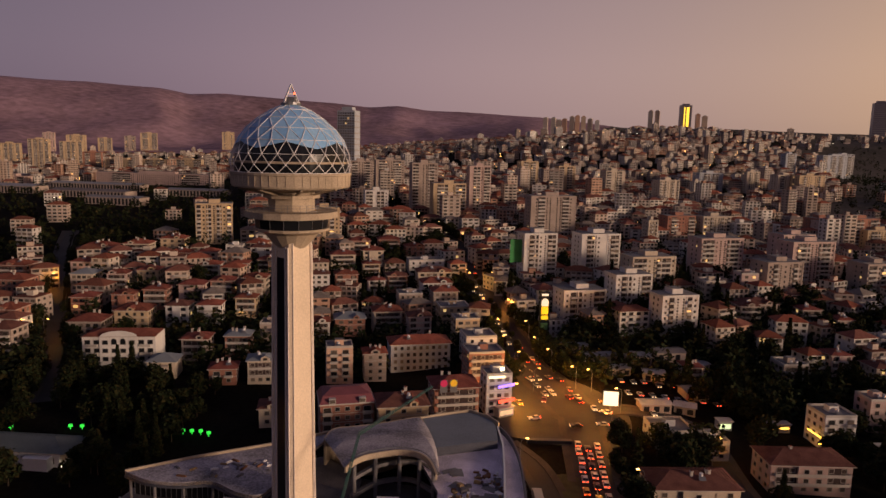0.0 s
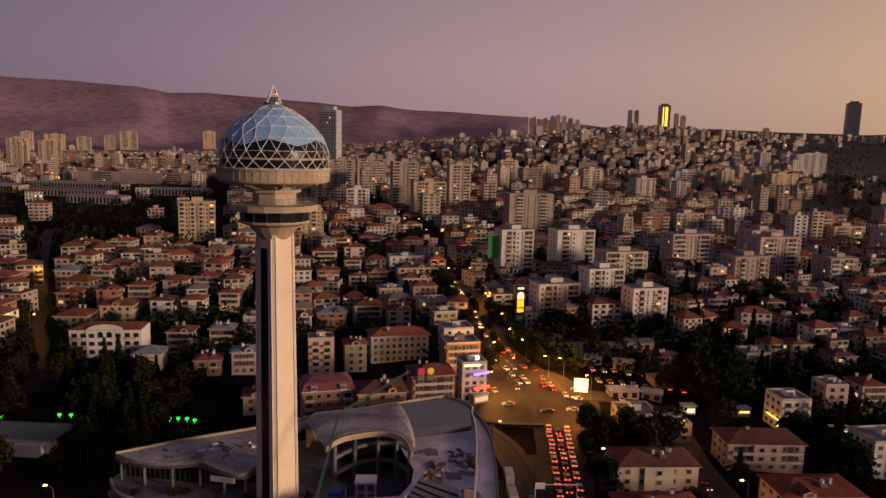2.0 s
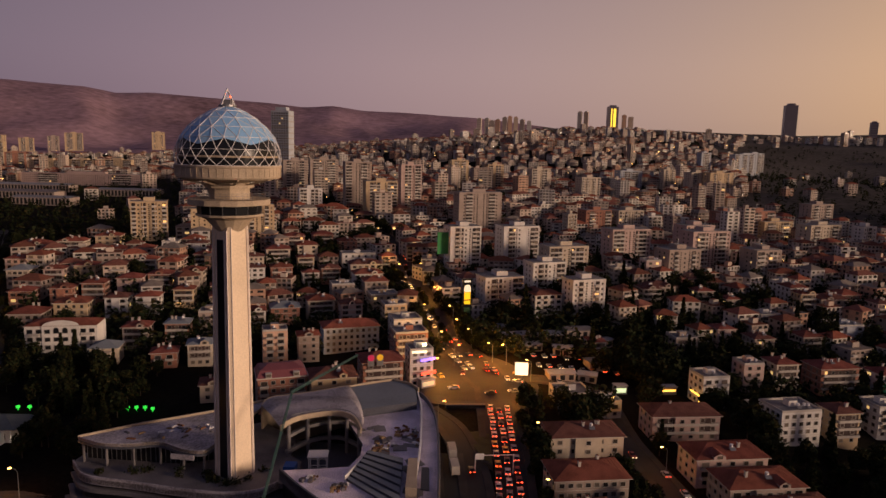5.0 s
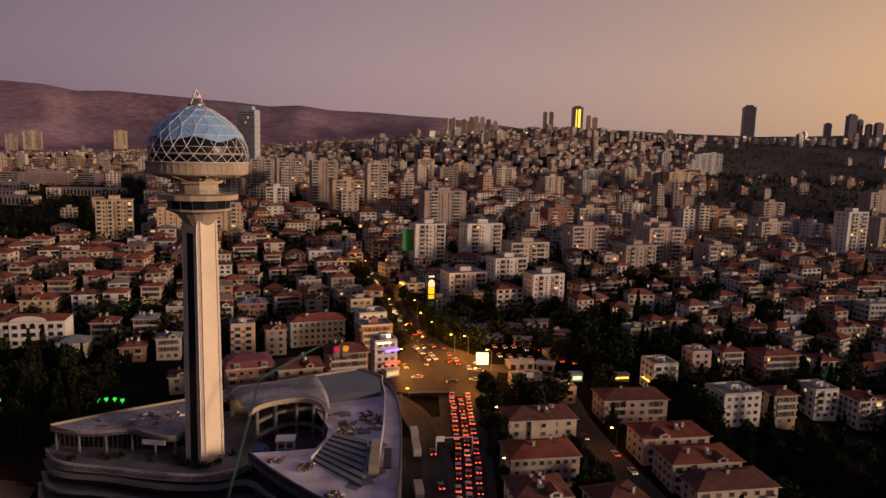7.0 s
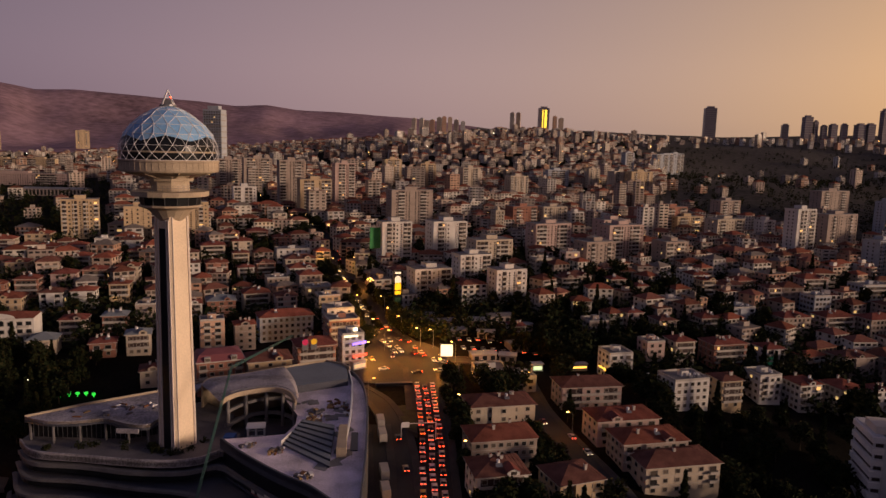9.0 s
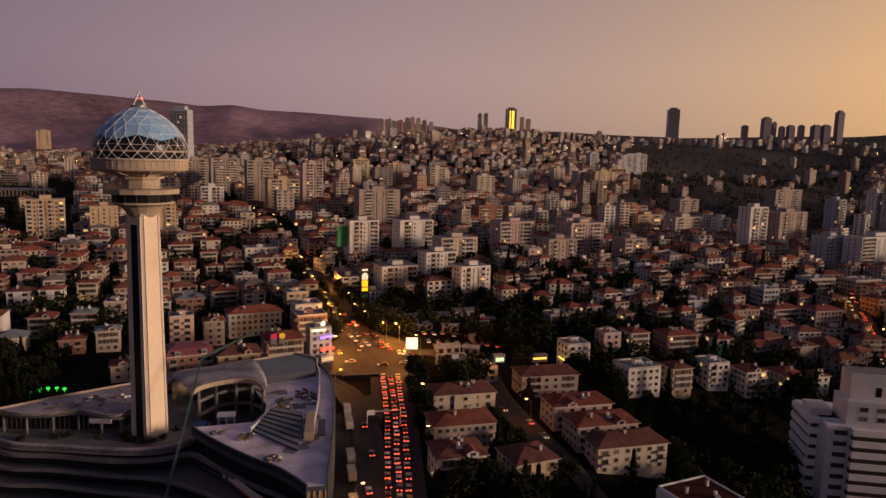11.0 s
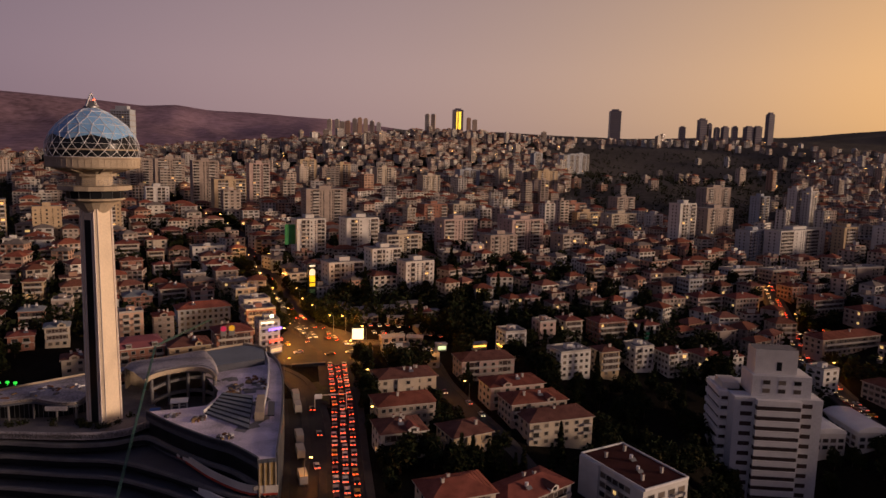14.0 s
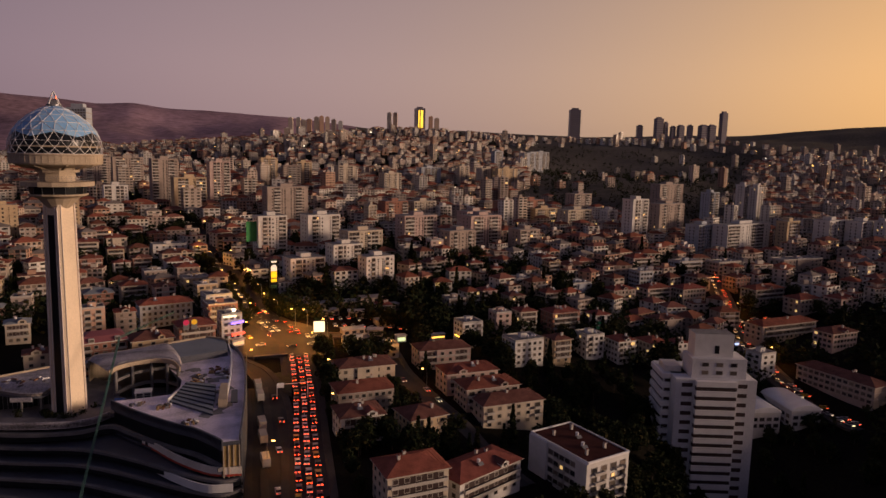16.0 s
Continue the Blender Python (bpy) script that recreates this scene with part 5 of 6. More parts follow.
part("wall", s, fb)
s = Shape(M_RED_ROOF, M_STEEL)
s.box(-8.5, 8.5, -13.5, 13.5, 13.0, 13.4)
for x0, x1, y0, y1 in ((-9.1, 9.1, -14.2, -13.8), (-9.1, 9.1, 13.8, 14.2), (-9.1, -8.8, -13.8, 13.8), (8.8, 9.1, -13.8, 13.8)):
    s.box(x0, x1, y0, y1, 13.0, 13.75, 1)
part("roof", s, fb, "dark red flat roof with white parapet")
for x, y in ((2, 3), (-2, -4)):
    part("roof_tank", TANK, fb, "steel water tank with solar panel", at=pose(x, y, 13.4))
for x, y in ((-4, 8), (4, -8), (-5, -9), (5, 9)):
    part("chimney", CHIMNEY, fb, at=pose(x, y, 13.9))
for f in range(5):
    for turn, fx, fy, n, st in ((-90, -9.0, -1.9, 5, 2.7), (0, 0, -14, 4, 4.2)):
        for k in range(n):
            u = (k - (n - 1) / 2) * st
            part("window", WIN_LIT if f == 3 and k == 2 else WIN_WIDE, fb, at=pose(fx, fy, 0, 0, 0, turn) @ pose(u, -0.02, f * 3.1 - 3.0))
    for u in (-5.0, 5.0):
        part("balcony", BALCONY[4.4], fb, at=pose(u * 0.9, -14, f * 3.1 - 3.4))
    part("balcony", BALCONY[4.4], fb, at=pose(-9.0, -1.5, f * 3.1 - 3.4, 0, 0, -90))

# two vaulted halls beyond the tower
for hx, hy, hr in ((299, 4, -14), (318, -2, -14)):
    hall2 = thing("vaulted_hall", None, "white hall with a pale barrel-vaulted roof", "hall", "vaulted halls", at=pose(hx, hy, gz(hx, hy) - 2, 0, 0, hr))
    FOOT.append((hx, hy, 14))
    s = Shape(COLOURS["white"])
    s.box(-7.5, 7.5, -13, 13, -14, 6.5)
    part("wall", s, hall2)
    s = Shape(M_STEEL)
    arcs = [[(7.9 * math.cos(math.pi * k / 14), y, 6.5 + 2.6 * math.sin(math.pi * k / 14)) for k in range(15)] for y in (-13.4, -13.2, 13.2, 13.4)]
    s.grid(arcs, 0, closed=False)
    s.face(arcs[0]), s.face(reversed(arcs[-1]))
    part("roof", s, hall2, "pale barrel-vaulted roof")
    for f in range(2):
        for k in range(4):
            part("window", WIN_WIDE, hall2, at=pose(-5.4 + 3.6 * k, -13, f * 3.2 - 1.0))
        for k in range(6):
            part("window", WIN_WIDE, hall2, at=pose(-7.5, -10 + 4 * k, f * 3.2 - 1.0, 0, 0, -90))

# the white house with round-arched windows
ah = thing("apartment_house", None, "white corner house with a curved gable and arched windows", "house", "city houses", at=pose(-98, 122, gz(-98, 122), 0, 0, 6))
FOOT.append((-98, 122, 17))
s = Shape(COLOURS["white"], M_TILE)
s.box(-14.5, 14.5, -6, 7, -8, 14.5, 0)
arch = [(-7.5, 14.5), (7.5, 14.5)] + [(7.5 * math.cos(math.pi * k / 14), 14.5 + 2.6 * math.sin(math.pi * k / 14)) for k in range(1, 14)]
s.face([(x, -6.5, z) for x, z in [(-7.5, -8), (7.5, -8)] + arch[1:]] + [(-7.5, -6.5, 14.5)])
s.box(-7.5, 7.5, -6.49, -5.9, -8, 14.5)
s.face([(x, -5.9, z) for x, z in reversed(arch)])
part("wall", s, ah, "white rendered wall with curved gable")
part("roof", hip_roof(28, 12, 14.6, 2.0, 0.6, M_TILE), ah)
for f in range(4):
    for k in range(8):
        u = -12.4 + k * 3.54
        part("window", ARCH if f == 3 and abs(u) < 2 else DARK_WIN, ah, at=pose(u, -6.0 if abs(u) > 7.5 else -6.5, f * 3.5 + 0.9))
    for u in (-10.6, 10.6):
        part("balcony", BALCONY[4.4], ah, at=pose(u, -6, f * 3.5 + 0.3))
villa = thing("villa", None, "small cream villa with a grey roof and arched porch", "villa", at=pose(-77, 112, gz(-77, 112) - 1, 0, 0, 6))
FOOT.append((-77, 112, 9))
s = Shape(COLOURS["cream"], M_DARK_GLASS)
s.box(-5.5, 5.5, -5, 5, -6, 8.0)
s.box(-3.4, 3.4, -8, -4.99, -6, 7.0)
s.face([(2.0 * math.cos(math.pi * k / 12), -8.03, 0.5 + 2.2 * math.sin(math.pi * k / 12)) for k in range(13)] + [(-2.0, -8.03, -3), (2.0, -8.03, -3)][0:2], 1)
part("wall", s, villa, "cream walls with dark porch arch")
part("roof", hip_roof(11, 10, 8.0, 2.4, 0.7, M_ROOF_GREY), villa, "grey hipped roof")
for u in (-1.2, 1.2):
    part("window", WIN, villa, at=pose(u, -8, 4.2))
hall = thing("pavilion", None, "long low pavilion with a green-grey roof among trees", "pavilion", at=pose(-94, 47, gz(-94, 47), 0, 0, -4))
FOOT.append((-94, 47, 18))
s = Shape(M_WHITE_WALL)
s.box(-16, 14, -6, 6, -6, 4.2)
s.box(4, 12, -9, -5.9, -6, 3.6)
part("wall", s, hall)
part("roof", hip_roof(30, 12, 4.2, 2.4, 0.9, mat("green_sheet", (0.14, 0.16, 0.15), 0.7)), hall, "dull green sheet roof")
for k in range(7):
    part("window", WIN_WIDE, hall, at=pose(-13 + 4 * k, -6, 0.8))

# low sheds round the car park, and long low halls on the plain
M_SHED = mat("shed_sheet", (0.26, 0.26, 0.28), 0.7, spread=(False, [(0.34, 0.33, 0.35), (0.20, 0.20, 0.22), (0.40, 0.37, 0.36), (0.16, 0.14, 0.14)]), grain=0.35, scale=0.6)


def shed(x, y, rot, w, d, h, name="market_shed", label="low grey sheet-roofed shed beside the car park", category="shed", group="low sheds"):
    FOOT.append((x, y, max(w, d) * 0.5))
    ob = thing(name, None, label, category, group, at=pose(x, y, gz(x, y), 0, 0, rot))
    s = Shape(COLOURS["beige"])
    s.box(-w / 2, w / 2, -d / 2, d / 2, -5, h)
    part("wall", s, ob)
    s = Shape(M_SHED)
    a, b = w / 2 + 0.5, d / 2 + 0.5
    low, high = [(-a, -b, h), (a, -b, h), (a, 0, h + d * 0.09), (a, b, h), (-a, b, h), (-a, 0, h + d * 0.09)], 0.18
    k = len(s.v)
    s.v.extend(low), s.v.extend((p[0], p[1], p[2] + high) for p in low)
    for f in ((11, 8, 7, 6), (8, 11, 10, 9), (0, 1, 7, 6), (3, 4, 10, 9), (1, 2, 8, 7), (2, 3, 9, 8), (4, 5, 11, 10), (5, 0, 6, 11), (5, 2, 1, 0), (5, 4, 3, 2)):
        s.f.append(f), s.m.append(0)
    part("roof", s, ob, "ribbed sheet roof")
    for u in range(int(w / 4)):
        q = Shape(M_DARK_GLASS)
        q.box(-w / 2 + 1 + u * 4, -w / 2 + 3.2 + u * 4, -d / 2 - 0.08, -d / 2, 0.2, h - 0.8)
        part("opening", q, ob)
    return ob


for x, y, rot, w, d, h in ((108, 150, 10, 16, 7, 3.2), (126, 150, -6, 12, 8, 3.5), (112, 134, 14, 12, 6, 3.0), (142, 156, 6, 14, 9, 4.0), (128, 131, -12, 9, 7, 3.4), (150, 145, 30, 16, 6, 3.2), (141, 118, 8, 10, 8, 3.6), (119, 100, 4, 12, 6, 3.2), (132, 102, -20, 8, 6, 3.0), (100, 166, 8, 12, 6, 3.4)):
    shed(x, y, rot, w, d, h)
for x, y, rot, w, d, h in ((-352, 600, -8, 90, 22, 7), (-300, 545, -8, 60, 18, 7), (-470, 640, -8, 80, 26, 8), (-395, 700, -8, 120, 20, 8), (-250, 640, -6, 70, 18, 7), (-560, 860, -8, 110, 24, 8)):
    shed(x, y, rot, w, d, h, "long_hall", "long low hall with a dull grey sheet roof", "hall", "low halls on the plain")

# ---- roads ----
def curve(points, n=8):
    return [Vector(p) for p in bow(points, n)]


ROADS = []


def road(name, pts, width, label, material=M_ASPHALT, lift=0.25, lines=True):
    line = curve(pts)
    s = Shape(material, M_PAVE)
    rings = []
    for i, p in enumerate(line):
        d = (line[min(i + 1, len(line) - 1)] - line[max(i - 1, 0)]).normalized()
        n = Vector((d.y, -d.x))
        z = gz(p.x, p.y) + lift
        h = width / 2
        ring = []
        for u, dz in ((-h - 2.6, -1.0), (-h - 2.5, 0.16), (-h, 0.16), (-h + 0.02, 0.0), (h - 0.02, 0.0), (h, 0.16), (h + 2.5, 0.16), (h + 2.6, -1.0)):
            q = p + n * u
            ring.append((q.x, q.y, z + dz))
        rings.append(ring)
        ROADS.append((p.x, p.y, h + 2.5))
    k = len(s.f)
    s.grid([list(reversed(r)) for r in rings], 1, closed=False)
    for i in range(k, len(s.f)):
        if (i - k) % 7 == 3:
            s.m[i] = 0
    ob = thing(name, s, label, "road", kind="structure")
    if lines:
        for i in range(2, len(line) - 2, 2):
            p, q = line[i], line[i] + (line[i + 1] - line[i]).normalized() * 3
            n = (q - p).normalized()
            n = Vector((n.y, -n.x)) * 0.12
            m = Shape(M_LINE)
            z0, z1 = gz(p.x, p.y) + lift + 0.02, gz(q.x, q.y) + lift + 0.02
            m.face([(p.x - n.x, p.y - n.y, z0), (p.x + n.x, p.y + n.y, z0), (q.x + n.x, q.y + n.y, z1), (q.x - n.x, q.y - n.y, z1)])
            part("lane_mark", m, ob)
    return line


AVENUE = road("avenue", [(88, 85), (80, 120), (72, 145), (71, 184), (63, 231), (55, 313), (44, 386), (18, 430), (-6, 490), (-26, 560), (-60, 660)], 16, "wide asphalt avenue glowing under sodium lamps")
QUEUE = road("avenue_south", [(69, -72), (75.2, -23), (80.8, 20), (84.5, 58), (87, 84)], 11.5, "asphalt road packed with queuing cars", lift=0.3)
RAMP = road("ramp_road", [(61, -75), (62.8, -48), (64.2, -36), (67.2, -19), (69, 4), (68.4, 22), (65.0, 44), (57, 61)], 5.5, "curving asphalt slip road", lift=0.28, lines=False)
LANE = road("service_lane", [(56.5, -72), (58, -40), (60.8, -10), (62.5, 25)], 4.5, "narrow service lane beside the centre", lift=0.2, lines=False)
EAST = road("side_street", [(92, 92), (112, 96), (131, 84), (129, 40), (131, 5), (135, -25), (140, -60)], 5.5, "dim side street between houses", lift=0.22, lines=False)
LEFT = road("west_street", [(-270, 400), (-235, 326), (-183, 227), (-151, 162), (-129, 125), (-116, 100), (-108, 82)], 7.5, "narrow street lined with trees", lift=0.22, lines=False)
FAR_E = road("valley_street", [(500, 300), (448, 215), (402, 147), (387, 122), (371, 94), (350, 62), (338, 38), (331, 12), (331, -32)], 9, "sloping street with evening traffic", lift=0.3, lines=False)
road("terrace_road", [(-150, -60), (-110, -14), (-75, 0), (-50, 6)], 7, "narrow road running up to the centre", lift=0.2, lines=False)
sq = Shape(M_ASPHALT)
ring = bow([(60, 66), (80, 60), (97, 62), (106, 84), (104, 104), (92, 122), (74, 128), (62, 108), (56, 84), (60, 66)], 5)[:-1]
mid = Vector((80, 92))
sq.grid([[(*mid.lerp(Vector(p), t), gz(*mid.lerp(Vector(p), t)) + 0.36) for p in ring] for t in (0.02, 0.2, 0.4, 0.6, 0.8, 1.0)] + [[(*p, gz(*p) - 1) for p in ring]])
thing("junction", sq, "broad asphalt junction lit orange by street lamps", "road", kind="structure")
ROADS += [(80, 85, 20), (84, 105, 18)]
isl = thing("traffic_island", None, "walled grass island beside the slip road", "traffic island")
s = Shape(M_PAVE)
poly = [(66, 56), (80.0, 61), (78.5, 40), (75.5, 15), (72.6, 18), (70.5, 34)]
s.prism(poly, 6, 13.4)
part("kerb_wall", s, isl, "low concrete retaining wall")
s = Shape(mat("dry_grass", (0.055, 0.055, 0.025), 0.95, grain=0.5, scale=0.8))
c = Vector((74, 40))
s.prism([tuple(c.lerp(Vector(p), 0.93)) for p in poly], 13.0, 13.6)
part("lawn", s, isl, "patchy dry lawn")
# no tunnel is cut; a solid dark box stands for the shade inside
s = Shape(M_DARK_GLASS)
s.box(65, 80, 61.5, 63.5, 8, gz(72, 62) + 1.3)
part("tunnel_mouth", s, isl, "solid dark box painted as the shade in the underpass mouth")
sig = thing("road_sign_gantry", None, "pale road sign boards on a steel gantry", "road sign", at=pose(74, 13, gz(74, 13)))
for x in (-4.4, 7.5):
    s = Shape(M_STEEL)
    s.bar((x, 0, 0), (x, 0, 6.5), 0.15, n=8)
    part("post", s, sig)
s = Shape(M_STEEL)
s.bar((-4.4, 0, 6.3), (7.5, 0, 6.3), 0.12)
part("beam", s, sig)
for x in (-3.0,):
    s = Shape(M_STEEL)
    s.box(x - 1.3, x + 1.3, -0.15, -0.05, 5.0, 6.9)
    part("sign_board", s, sig, "plain pale sign board")
bb = thing("billboard", None, "bright white lit billboard on a post by the car park", "billboard", at=pose(99.5, 90, gz(99.5, 90), 0, 0, -8))
s = Shape(M_GREY_STEEL)
s.bar((0, 0.3, 0), (0, 0.3, 4.5), 0.25, n=8)
s.box(-2.9, 2.9, 0.05, 0.5, 3.4, 9.2)
part("post", s, bb)
s = Shape(mat("billboard_panel", (1.0, 0.90, 0.66), 0.5, glow=1.1, grain=0.05))
s.box(-2.7, 2.7, 0, 0.05, 3.6, 9.0)
part("panel", s, bb, "glowing white panel")

# the tall lit sign at the avenue
sg = thing("advertising_tower", None, "tall dark sign tower with glowing yellow panel", "sign", at=pose(88, 187, gz(88, 187), 0, 0, 8))
s = Shape(M_DARK_GLASS)
s.box(-2.6, 2.6, 0, 1.2, 0, 25)
part("frame", s, sg)
for z0, z1, m, lab in ((22.9, 24.0, "white", "white sign strip"), (17.5, 21.8, "white", "white arched sign panel"), (13.2, 17.3, "yellow", "glowing yellow sign panel"), (10.5, 12.6, "yellow", "glowing yellow sign panel"), (3, 8.6, "dark", "dim green sign panel")):
    col = {"white": mat("sign_white", (1.0, 0.95, 0.8), 0.5, glow=0.32), "yellow": mat("sign_yellow", (1.0, 0.66, 0.02), 0.5, glow=0.5), "dark": mat("sign_green_dim", (0.05, 0.12, 0.05), 0.5)}[m]
    s = Shape(col)
    if z0 == 17.5:
        s.face([(-1.9, -0.06, 17.5)] + [(1.9, -0.06, 17.5)] + [(1.9 * math.cos(math.pi * k / 10), -0.06, 19.6 + 2.0 * math.sin(math.pi * k / 10)) for k in range(11)])
    else:
        s.box(-1.8, 1.8, -0.08, 0.0, z0, z1)
    part("sign_panel", s, sg, lab)
gs = Shape(mat("green_banner", (0.04, 0.22, 0.07), 0.7))
gs.box(-4.0, 4.0, -0.2, 0, 0, 15)
thing("banner", gs, "green banner hung on a white block end", "banner", at=pose(82, 280, 40, 0, 0, 14))

# shop signs and lit shop fronts
def glow_strip(x, y, z, w, h, rot, color, power, label):
    s = Shape(mat("sign_light", color, 0.5, glow=power))
    s.box(-w / 2, w / 2, -0.12, 0, 0, h)
    s.box(-w / 2 - 0.1, w / 2 + 0.1, 0.0, 0.1, -0.1, h + 0.1)
    if z < 1.7:
        s.mats.append(M_BALCONY)
        s.box(-w / 2 - 0.6, w / 2 + 0.6, 0.1, 3.6, -z - 2, h + 1.2, 1)
        s.box(-w / 2 - 0.9, w / 2 + 0.9, -0.5, 3.8, h + 1.2, h + 1.4, 1)
    thing("shop_sign", s, label, "shop sign", "lit shop signs", at=pose(x, y, gz(x, y) + z, 0, 0, rot))


glow_strip(59.5, 83.9, 11.5, 7, 0.9, 30, (0.35, 0.20, 1.0), 1.6, "violet neon band on the corner building")
glow_strip(59.8, 83.6, 6.0, 7, 1.0, 30, (1.0, 0.10, 0.05), 1.6, "red lit shop sign on the corner building")
glow_strip(59.8, 83.3, 1.2, 5.5, 1.5, 30, (1.0, 0.70, 0.40), 0.45, "white lit shop front on the corner building")
glow_strip(58, 86, 17.2, 1.4, 0.8, 30, (1.0, 0.80, 0.45), 9.0, "bright floodlight on the corner roof")
glow_strip(56, 84.2, 14.6, 6, 0.6, 12, (1.0, 0.85, 0.55), 1.5, "bright strip light under the corner parapet")
glow_strip(176, 75.2, 3.0, 11, 0.35, 4, (1.0, 0.55, 0.08), 5.0, "warm yellow light strip along a shop front")
glow_strip(171.4, 80, 4.5, 8, 0.35, -86, (1.0, 0.55, 0.08), 3.0, "warm yellow light strip along a house side")
glow_strip(197, 76, 0.8, 6, 1.3, 2, (1.0, 0.72, 0.30), 2.4, "bright lit shop front between houses")
glow_strip(164, 90, 1.5, 7, 0.6, 2, (1.0, 0.50, 0.08), 2.4, "orange lit awning of a shop")
glow_strip(143, 89, 0.8, 4, 1.6, 2, (0.80, 0.95, 0.50), 1.0, "pale green lit shop front")
glow_strip(270, 92.9, 1.0, 7, 0.9, 4, (1.0, 0.45, 0.10), 2.5, "pink and yellow lit shop sign")
glow_strip(268, 92.8, 5.4, 4.5, 4.0, 4, (0.02, 0.10, 0.05), 0.25, "green panel sign on a house front")
glow_strip(360, 62, 1.5, 7, 0.9, 2, (1.0, 0.78, 0.40), 3.0, "bright shop front on the valley street")
glow_strip(374, 60, 1.5, 7, 0.8, 2, (1.0, 0.65, 0.25), 3.0, "bright shop front on the valley street")
glow_strip(345, 64, 1.5, 3, 0.8, 2, (0.4, 0.55, 1.0), 2.0, "blue lit sign on the valley street")
glow_strip(-28, 46, 3.5, 4, 0.8, 8, (1.0, 0.32, 0.03), 1.6, "orange glowing sign under a low roof")
for cx, col, lab in ((36.5, (0.55, 0.03, 0.10), "round red shop emblem on a roof frame"), (40.0, (0.80, 0.45, 0.03), "round yellow shop emblem on a roof frame")):
    s = Shape(mat("emblem_light", col, 0.5, glow=0.22), M_GREY_STEEL)
    s.face([(1.3 * math.cos(2 * math.pi * k / 20), -0.1, 1.9 + 1.3 * math.sin(2 * math.pi * k / 20)) for k in range(20)])
    s.box(-1.3, 1.3, 0, 0.15, -1.5, 3.0, 1)
    thing("shop_emblem", s, lab, "shop sign", "lit shop signs", at=pose(cx, 74.5 + (cx - 36) * 0.2, gz(40, 82) + 13.2, 0, 0, 12))


# ---- street lamps ----
def lamp_post(name):
    ob = thing(name, None, "tall street lamp with a curved arm and orange lamp", "street lamp", "street lamps along the avenue")
    s = Shape(M_GREY_STEEL)
    s.bar((0, 0, -1), (0, 0, 8.5), 0.12, n=6, r2=0.08)
    part("pole", s, ob)
    s = Shape(M_GREY_STEEL)
    pts = [(0.0, 8.5), (0.3, 9.3), (0.9, 9.8), (1.8, 10.0)]
    for a, b in zip(pts, pts[1:]):
        s.bar((a[0], 0, a[1]), (b[0], 0, b[1]), 0.06)
    arm = part("arm", s, ob)
    s = Shape(M_LAMP)
    s.box(1.6, 2.5, -0.28, 0.28, 9.85, 10.05)
    part("lamp_head", s, arm, "glowing sodium lamp head")
    return ob


lamp0 = lamp_post("street_lamp")
lamp_n = 0


def put_lamp(x, y, rot, light=0.0):
    global lamp_n
    z = gz(x, y)
    m = pose(x, y, z, 0, 0, rot)
    if lamp_n == 0:
        lamp0.matrix_world = m
    else:
        copy_thing(lamp0, m)
    lamp_n += 1
    if light:
        l = new("street_light", bpy.data.lights.new("street_light", "POINT"))
        l.data.energy, l.data.color, l.data.shadow_soft_size = light, (1.0, 0.37, 0.05), 0.6
        l.location = m @ Vector((2.1, 0, 9.6))


for i in range(6, len(AVENUE) - 4, 6):
    p, q = AVENUE[i], AVENUE[i + 1]
    d = (q - p).normalized()
    for side in (-1, 1):
        n = Vector((d.y, -d.x)) * side * 9.2
        put_lamp(p.x + n.x, p.y + n.y, math.degrees(math.atan2(-n.y, -n.x)), 10000 if i < 40 and side * (1 if i % 12 else -1) > 0 else 0)
put_lamp(62, 92, 0, 26000), put_lamp(104, 92, 180, 20000), put_lamp(94, 66, 180, 11000), put_lamp(97, 112, 200, 15000)
put_lamp(95, 30, 180), put_lamp(90, -5, 180), put_lamp(60.6, -38, 0, 1800), put_lamp(60.5, 44, 0, 1500), put_lamp(133, 18, 180, 1500), put_lamp(127, 60, 0, 1500), put_lamp(380, 100, 180, 5000), put_lamp(395, 140, 180, 2500), put_lamp(343, 34, 180, 5000)
put_lamp(-147, 148, 0, 3500), put_lamp(-180, 212, 0, 3500), put_lamp(-60, 4, 180, 1500)

